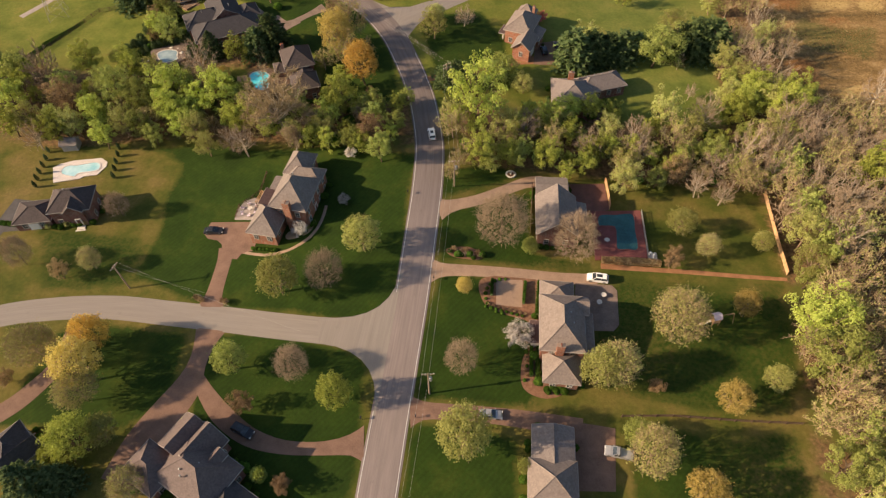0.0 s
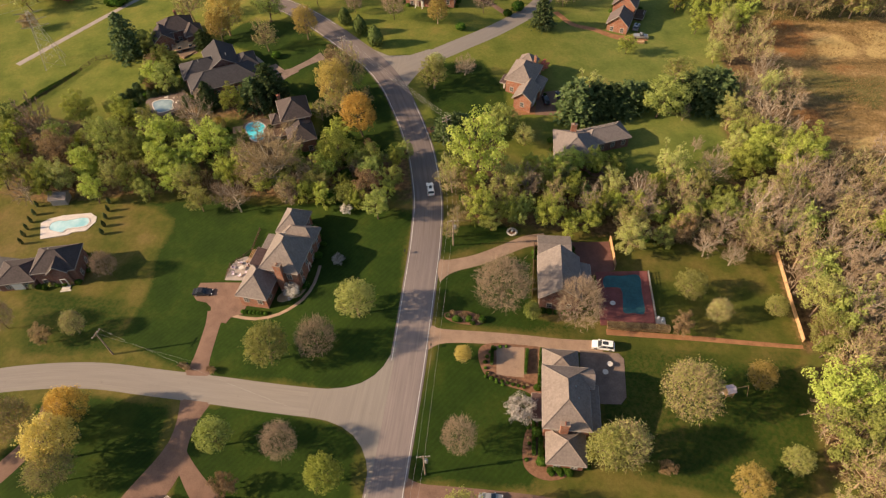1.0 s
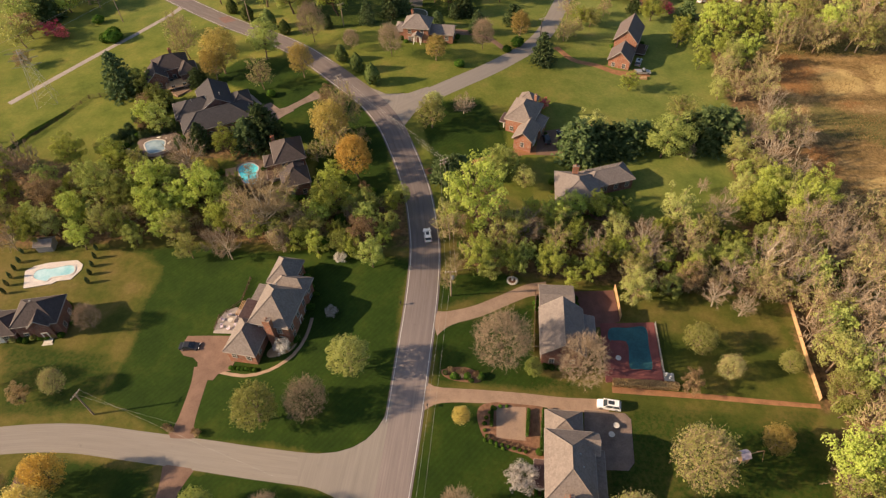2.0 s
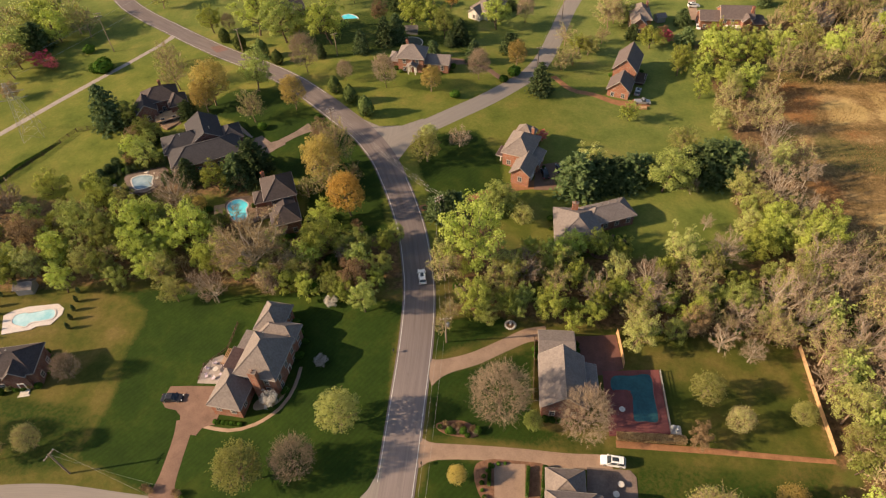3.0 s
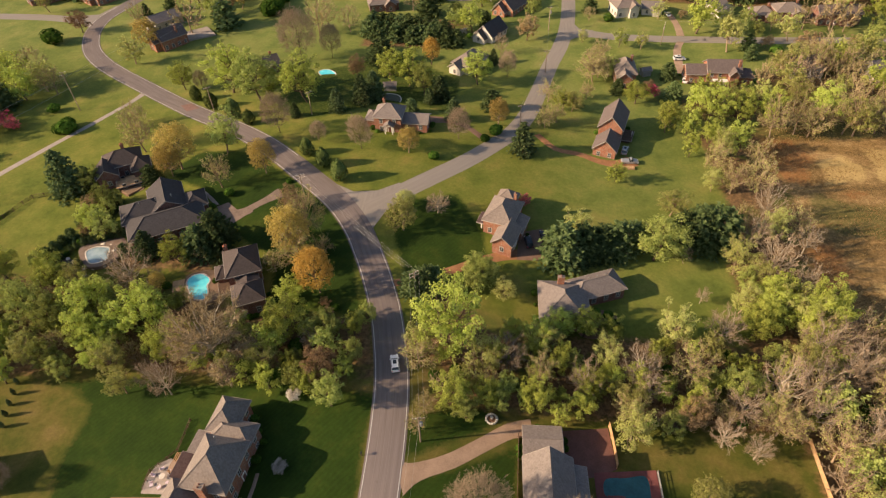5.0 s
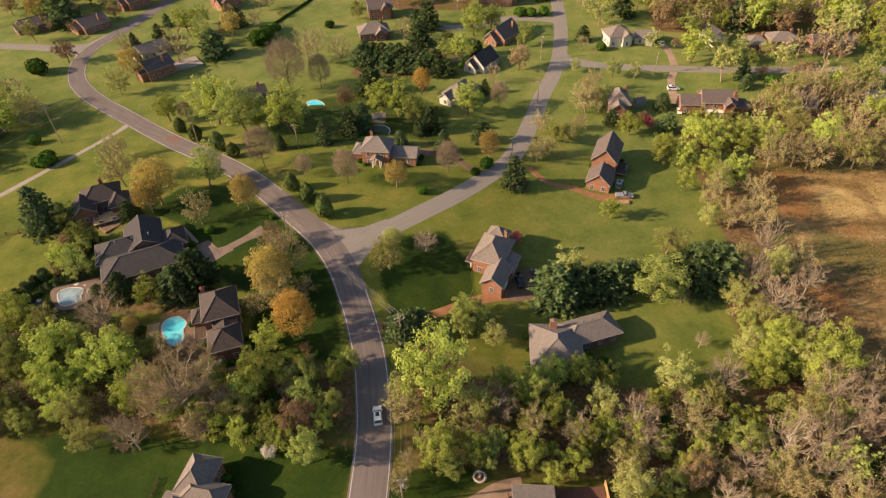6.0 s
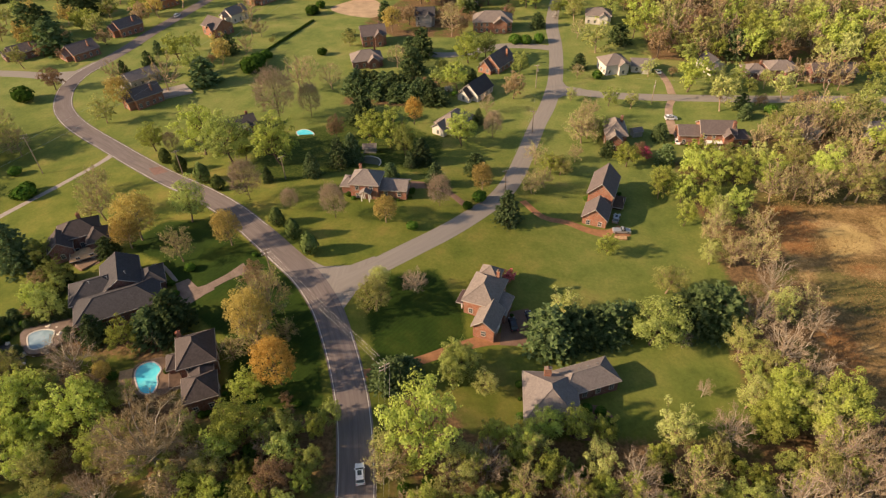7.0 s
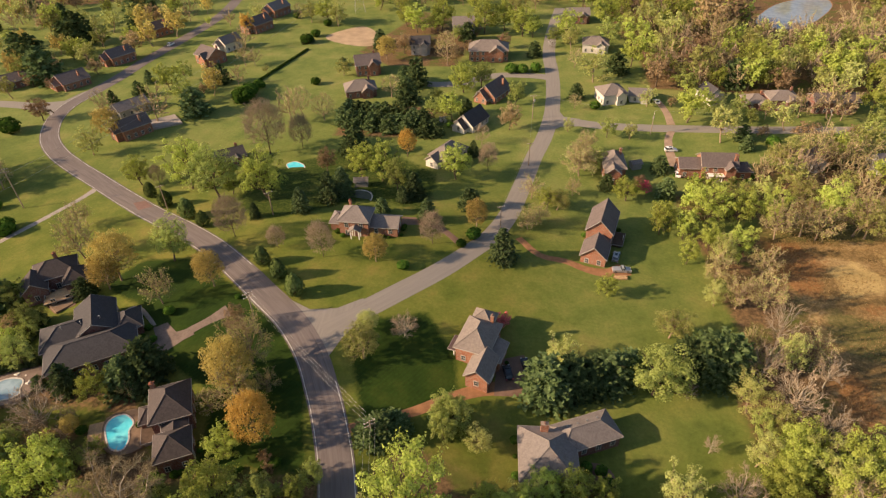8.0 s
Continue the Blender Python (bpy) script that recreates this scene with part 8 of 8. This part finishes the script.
pad("pool_deck", [(-88.3, 147), (-84.8, 148.6), (-84, 145.3), (-81.6, 142.3), (-86.3, 142.4)], "wood_fence", 0.35, "weathered timber deck beside the pool", "deck", level=True)
deck = pad("pool_deck", rounded([(-121.3, 156.1), (-119.2, 160.3), (-115.4, 162.6), (-110.9, 162.3), (-108.4, 159.6), (-107.7, 156), (-109.6, 152.8), (-111.3, 150.5), (-115.6, 150.2)], 1.0), "worn_patio", 0.08, "worn tan paved pool surround", "paving", level=True)
pool("pool", "grey-blue swimming pool among conifers", [(-118.5, 155.4), (-117.3, 157.3), (-115, 157.9), (-112.8, 157.5), (-111.8, 154.9), (-111, 153.6), (-112.9, 151.9), (-115.4, 151.7)], "grey_water", "stone", deck)
pad("pool_deck", rounded([(-126.8, 149.9), (-124.7, 153.6), (-118.2, 151.3), (-114.6, 148.1), (-117.9, 146.3), (-124.2, 147.2)], 1.0), "patch", 0.08, "dark grey paved lower terrace", "paving", level=True)


def boulder(x, y, r, seed):
    """A rough weathered stone half sunk in the ground."""
    rng = random.Random(seed)
    bm = bmesh.new()
    bmesh.ops.create_icosphere(bm, subdivisions=2, radius=r)
    for v in bm.verts:
        v.co *= 0.8 + 0.5 * noise.noise(v.co * (1.1 / r) + Vector((seed * 3.1, 0, 0)))
        v.co.z *= 0.62
    me = bpy.data.meshes.new("boulder")
    bm.to_mesh(me)
    bm.free()
    me.materials.append(M["stone"])
    ob = new("boulder", me)
    ob.matrix_basis = pose(x, y, float(height(x, y)) + 0.2 * r, 0, 0, rng.uniform(0, 360))
    tagged(ob, "rough grey boulder at the pool's edge", "boulder", "boulders round the pool")


for k, (bx, by, br) in enumerate([(-119.6, 155.2, 0.9), (-119.0, 157.6, 1.1), (-117.6, 158.9, 0.8), (-115.6, 159.4, 1.0), (-113.2, 159.2, 0.7), (-111.0, 157.2, 1.0), (-110.4, 154.6, 0.8), (-111.2, 151.6, 1.1),
                                  (-113.6, 150.3, 0.8), (-116.4, 150.4, 1.2), (-118.4, 152.6, 0.9), (-120.8, 152.3, 1.0), (-123.4, 153.4, 0.8), (-126.0, 151.6, 1.1), (-115.0, 147.4, 0.9), (-118.2, 145.9, 0.7)]):
    boulder(bx, by, br, k)
pool("pool", "small turquoise swimming pool behind the trees", [(-83.2, 268.6), (-80, 264.3), (-76.1, 264.1), (-76.3, 268), (-80.4, 270.7)], "pool_water", "stone")
pool("pool", "oval swimming pool under a dark grey-green cover", [(-53.4, 243.8), (-52.0, 247.2), (-48.8, 248.4), (-45.4, 247.0), (-44.2, 243.6), (-45.6, 240.6), (-48.8, 239.4), (-52.2, 240.6)], "pond_cover", "stone")
pool("pond", "still grey pond at the edge of the woods", [(138, 452), (150, 478), (168, 498), (192, 506), (192, 488), (170, 455), (152, 442)], "pond_water", "red_earth")


# ---- foundation planting: small shrubs close to the walls of the nearer houses ----
def foundation_shrubs(seed, x, y, turn, blocks, openings):
    rng = random.Random(seed)
    m = pose(x, y, 0, 0, 0, turn)
    for b in blocks:
        if b[0] in ("garage", "porch", "deck", "dormer", "link", "rear", "portico") or len(b) > 10:
            continue
        cx, cy, w, d = b[1:5]
        for side in range(4):
            run = w if side % 2 == 0 else d
            k = -run / 2 + 0.9
            while k < run / 2 - 0.6:
                px, py = ((cx + k, cy - d / 2 - 1.0), (cx + w / 2 + 1.0, cy + k), (cx + k, cy + d / 2 + 1.0), (cx - w / 2 - 1.0, cy + k))[side]
                k += rng.uniform(1.3, 2.4)
                shut = any(abs(px - q[1]) < q[3] / 2 + 0.8 and abs(py - q[2]) < q[4] / 2 + 0.8 for q in blocks)
                near = any(math.hypot(px - o[0], py - o[1]) < 3.6 for o in openings)
                if shut or near or rng.random() < 0.42:
                    continue
                q = m @ Vector((px, py, 0))
                plant(q.x, q.y, rng.uniform(0.45, 0.95), "S")


for _k, _h in enumerate(HOUSES[:15]):
    foundation_shrubs(_k, *_h)


# ---- garden things ----
def urn(x, y):
    """A round bed edged with pale stones, a small urn in its middle."""
    root = tagged(base("planter", x, y), "round garden bed edged with pale stones and an urn", "planter")
    g = Geo()
    g.lathe([(0.95, -0.05), (0.9, 0.14), (0.02, 0.2)], 18)
    part("soil", g, "mulch", root)
    rng = random.Random(2)
    for k in range(14):
        a, r = 2 * math.pi * k / 14, rng.uniform(0.22, 0.32)
        g = Geo()
        g.lathe([(r, -0.1), (r * 1.05, 0.18), (r * 0.7, 0.36), (r * 0.1, 0.42)], 7, at=(1.15 * math.cos(a), 1.15 * math.sin(a)))
        part("stone", g, "stone", root)
    g = Geo()
    g.lathe([(0.22, 0.15), (0.14, 0.4), (0.3, 0.7), (0.34, 0.85), (0.1, 0.8)], 12)
    part("urn", g, "stone", root)


urn(-0.7, 115.6)


def play_set(x, y):
    root = tagged(base("playset", x, y, 20), "wooden playset with pale canopy and slide", "playset")
    for sx in (-0.8, 0.8):
        for sy in (-0.8, 0.8):
            g = Geo()
            g.box(sx - 0.06, sy - 0.06, -0.1, sx + 0.06, sy + 0.06, 2.9)
            part("post", g, "wood_fence", root)
    g = Geo()
    g.box(-0.9, -0.9, 1.3, 0.9, 0.9, 1.4)
    part("platform", g, "wood_fence", root)
    g = Geo()
    for s in (-1, 1):
        g.face([(-1, s * 1.0, 2.7), (1, s * 1.0, 2.7), (1, 0, 3.5), (-1, 0, 3.5)])
        g.face([(-1, s * 1.0, 2.66), (-1, 0, 3.46), (1, 0, 3.46), (1, s * 1.0, 2.66)])
    part("canopy", g, "cushion", root)
    g = Geo()
    g.tube([(0.9, 0, 2.6), (4.2, 0, 2.6)], [0.08, 0.08], 5)
    for s in (-1, 1):
        g.tube([(4.2, 0, 2.6), (4.2, s * 1.1, -0.1)], [0.06, 0.06], 5)
    part("swing_beam", g, "wood_fence", root)
    g = Geo()
    g.face([(-0.9, -0.3, 1.35), (-0.9, 0.3, 1.35), (-3.2, 0.3, 0.2), (-3.2, -0.3, 0.2)])
    for s in (-1, 1):
        g.face([(-0.9, s * 0.3, 1.35), (-3.2, s * 0.3, 0.2), (-3.2, s * 0.3, 0.4), (-0.9, s * 0.3, 1.55)])
    part("slide", g, "siding", root)


play_set(47.4, 77.9)


def hedge(x0, y0, x1, y1, width, hgt, label, mat="leaf_S"):
    """A clipped hedge: leaf quads over a box form with rounded shoulders."""
    rng = np.random.default_rng(int(abs(x0 * 13 + y0)))
    L = math.hypot(x1 - x0, y1 - y0)
    n = int(L * 190)
    t = rng.random(n)
    u = rng.uniform(-1, 1, n)
    z = np.where(np.abs(u) > 0.8, rng.random(n) * hgt, hgt * (0.93 + 0.09 * rng.random(n)))
    c = np.stack([t * L, np.sign(u) * np.minimum(np.abs(u), 0.85) / 0.85 * width / 2, z], 1)
    nrm = rand_dirs(rng, n)
    a = np.cross(nrm, rand_dirs(rng, n))
    s = 0.10 * (0.6 + 0.8 * rng.random(n))[:, None]
    root = tagged(base("hedge", x0, y0, math.degrees(math.atan2(y1 - y0, x1 - x0))), label, "hedge")
    g = Geo()
    g.box(0.05, -width * 0.44, -0.2, L - 0.05, width * 0.44, hgt * 0.9)
    part("core", g, "leaf_D" if mat == "leaf_S" else "leaf_R", root)
    part("leaves", leaf_mesh("leaves", [quads(c, a * s, np.cross(nrm, a) * s)], mat), None, root)


ROUGH = "dark rough hedge across the meadow"
hedge(-114.9, 396.7, -126.5, 347.4, 1.6, 0.7, ROUGH)
hedge(-175.0, 118.0, -165.1, 144.6, 2.0, 0.6, ROUGH)
hedge(-165.1, 144.6, -161.6, 158.0, 2.0, 0.6, ROUGH)
hedge(-161.6, 158.0, -151.7, 178.4, 2.0, 0.6, ROUGH)
hedge(23.0, 91.6, 37.0, 92.6, 1.7, 1.0, "rough russet-brown hedge beside the pool", "leaf_R")
CLIPPED = "long clipped green hedge beside the brick house"
hedge(8.7, 83.0, 8.6, 73.6, 1.0, 1.1, CLIPPED)
hedge(9.2, 66.0, 9.6, 58.2, 0.9, 1.0, CLIPPED)
hedge(7.8, 66.0, 8.2, 59.0, 0.7, 0.8, CLIPPED)
hedge(5.4, 82.4, 5.4, 76.4, 0.6, 0.8, CLIPPED)
hedge(-2.2, 81.8, -2.0, 77.4, 0.6, 0.7, CLIPPED)
for k in range(5):
    plant(11.6 + k * 0.9, 56.6 + 0.5 * (k % 2), 0.75, "S")
for k in range(16):
    a = k / 15
    plant(-3.0 + 9.0 * a, 74.4 - 1.2 * a + 0.7 * (k % 2), 0.36, "R" if k % 2 else "S")
for k in range(10):
    plant(6.9 + 0.3 * (k % 2), 58 + k * 1.1, 0.38, "R" if k % 3 else "S")
for k in range(9):
    plant(-13 + k * 0.9, 87.4 + 0.8 * (k % 2), 0.55, "R" if k % 2 else "B")
for k in range(7):
    plant(-60.9 + k * 0.95, 83.1, 0.5, "S")
for k in range(6):
    plant(-50 + k * 0.5, 87.6 + k * 0.8, 0.5, "L" if k % 2 else "S")
for px, py in ((-131.5, 110.0), (-130.3, 106.9), (-129.7, 104.2), (-129.2, 101.6), (-128.5, 99.2), (-127.6, 96.7), (-111.8, 113.6), (-110.6, 110.8), (-109.8, 108.1), (-108.9, 105.4), (-107.9, 102.7)):
    plant(px, py, 0.5, "C", group="cypresses beside the pool")
for k in range(8):
    plant(-116 + k * 1.5, 83.6 + k * 0.45, 0.8, "S" if k % 3 else "L")
for k in range(5):
    plant(-129 + k * 1.2, 83.4, 0.7, "S")
for px, py in ((-69.4, 68), (-68.2, 67.6), (-63, 67.9), (-62, 67.6)):
    plant(px, py, 0.8, "R")
for k in range(12):
    plant(-121 + 1.7 * k, 164 - 0.9 * abs(k - 6), 1.1, "D")
for k in range(16):
    plant(-126 + 0.5 * k, 150 + 1.6 * k, 0.9, "D" if k % 3 else "S")


def shed(x, y, turn, w, d, label):
    house("garden_shed", label, x, y, turn, [("main", 0, 0, w, d, 2.2, 3.2, "gable")], "grey_wall", "roof_slate", category="shed", over=0.25, windows=False)


shed(-125.8, 112.8, 14, 4.2, 3.2, "small grey garden shed beside the pool")
shed(48.6, 279, 20, 3.6, 3.0, "small garden shed beside the house")
shed(-50.1, 253.7, 10, 4.6, 3.2, "small white-trimmed pool shed among trees")


def deck_chair(x, y, turn):
    root = tagged(base("deck_chair", x, y, turn), "pale canvas deck chair on the terrace", "chair", "chairs on the terrace")
    root.location.z += 0.08
    g = Geo()
    g.box(-0.3, -0.3, 0.36, 0.3, 0.35, 0.42)
    part("seat", g, "cushion", root)
    g = Geo()
    g.box(-0.3, 0.3, 0.4, 0.3, 0.38, 0.95, m=pose(0, 0, 0, -14))
    part("backrest", g, "cushion", root)
    for sx in (-0.26, 0.26):
        for sy in (-0.26, 0.3):
            g = Geo()
            g.box(sx - 0.03, sy - 0.03, 0, sx + 0.03, sy + 0.03, 0.38)
            part("leg", g, "steel", root)


for k, (px, py) in enumerate(((-67.4, 93.4), (-67.8, 95.4), (-66.6, 97), (-64.6, 96.6), (-64.2, 94.2), (-65.6, 93))):
    deck_chair(px, py, k * 60 + 20)


def patio_table(x, y):
    root = tagged(base("patio_table", x, y), "round pale metal patio table", "table")
    root.location.z += 0.08
    g = Geo()
    g.lathe([(0.05, 0.70), (0.62, 0.70), (0.64, 0.74), (0.0, 0.75)], 16)
    part("tabletop", g, "stone", root)
    g = Geo()
    g.lathe([(0.32, 0), (0.3, 0.04), (0.05, 0.08), (0.04, 0.7)], 10)
    part("pedestal", g, "steel", root)


for px, py in ((-65.8, 95.2), (23.4, 81.5), (22.4, 79.4), (24.4, 97.8)):
    patio_table(px, py)


def letter_box(x, y, turn):
    root = tagged(base("mailbox", x, y, turn), "mailbox on a short wooden post beside the road", "mailbox")
    g = Geo()
    g.box(-0.06, -0.06, -0.2, 0.06, 0.06, 1.05)
    part("post", g, "dark_wood", root)
    g = Geo()
    g.box(-0.13, -0.26, 1.05, 0.13, 0.26, 1.22)
    g.tube([(0, -0.26, 1.22), (0, 0.26, 1.22)], [0.13, 0.13], 10)
    part("box", g, "dark_paint", root)


for px, py in ((-25.0, 44.9), (-25.9, 103), (-14.2, 46.8), (-34.2, 141.2), (-15.6, 79.4), (-68.2, 68.2)):
    letter_box(px, py, 0)


def pool_pump(x, y):
    root = tagged(base("pool_equipment", x, y), "white pool pump and filter tanks on a pad", "pool equipment")
    g = Geo()
    g.box(-1.2, -1.0, -0.2, 1.2, 1.0, 0.1)
    part("slab", g, "stone", root)
    for px, py, r, hh in ((-0.5, 0.3, 0.35, 1.1), (0.4, -0.2, 0.3, 0.9), (0.6, 0.6, 0.22, 0.7)):
        g = Geo()
        g.lathe([(r, 0.1), (r, hh * 0.8), (r * 0.6, hh), (0.05, hh + 0.05)], 12, at=(px, py))
        part("tank", g, "porcelain", root)


pool_pump(35.2, 95.0)


def timber_stack(x, y, turn):
    root = tagged(base("timber_stack", x, y, turn), "stack of sawn timber on the gravel", "timber")
    rng = random.Random(3)
    for k in range(14):
        g = Geo()
        yy, zz = (k % 5) * 0.34, (k // 5) * 0.18
        g.box(rng.uniform(-2.0, -1.6), yy, zz, rng.uniform(1.5, 2.1), yy + 0.28, zz + 0.15)
        part("plank", g, "wood_fence", root)


timber_stack(36.4, 211.2, 8)

# dry tussocks over the field by the wood
_rng = np.random.default_rng(5)
_x, _y = _rng.uniform(78, 180, 90000), _rng.uniform(150, 268, 90000)
_keep = (inside(FIELDS[0], _x, _y) > 2) & (_rng.random(90000) < 0.45 + 0.55 * np.sin(_x * 0.21 + 0.9 * np.sin(_y * 0.13)) * np.cos(_y * 0.23 + 1))
_x, _y = _x[_keep], _y[_keep]
_c = np.stack([_x, _y, height(_x, _y) + 0.14], 1)
_u = rand_dirs(_rng, len(_x)) * np.array((0.20, 0.07, 0.05))
_v = rand_dirs(_rng, len(_x)) * 0.12 + np.array((0.06, 0.02, 0.16))
tagged(new("dry_grass", leaf_mesh("dry_grass", [slivers(_c, _u, _v)], "reed")), "tall dry golden grass tussocks over the field", "grass", kind="stuff")
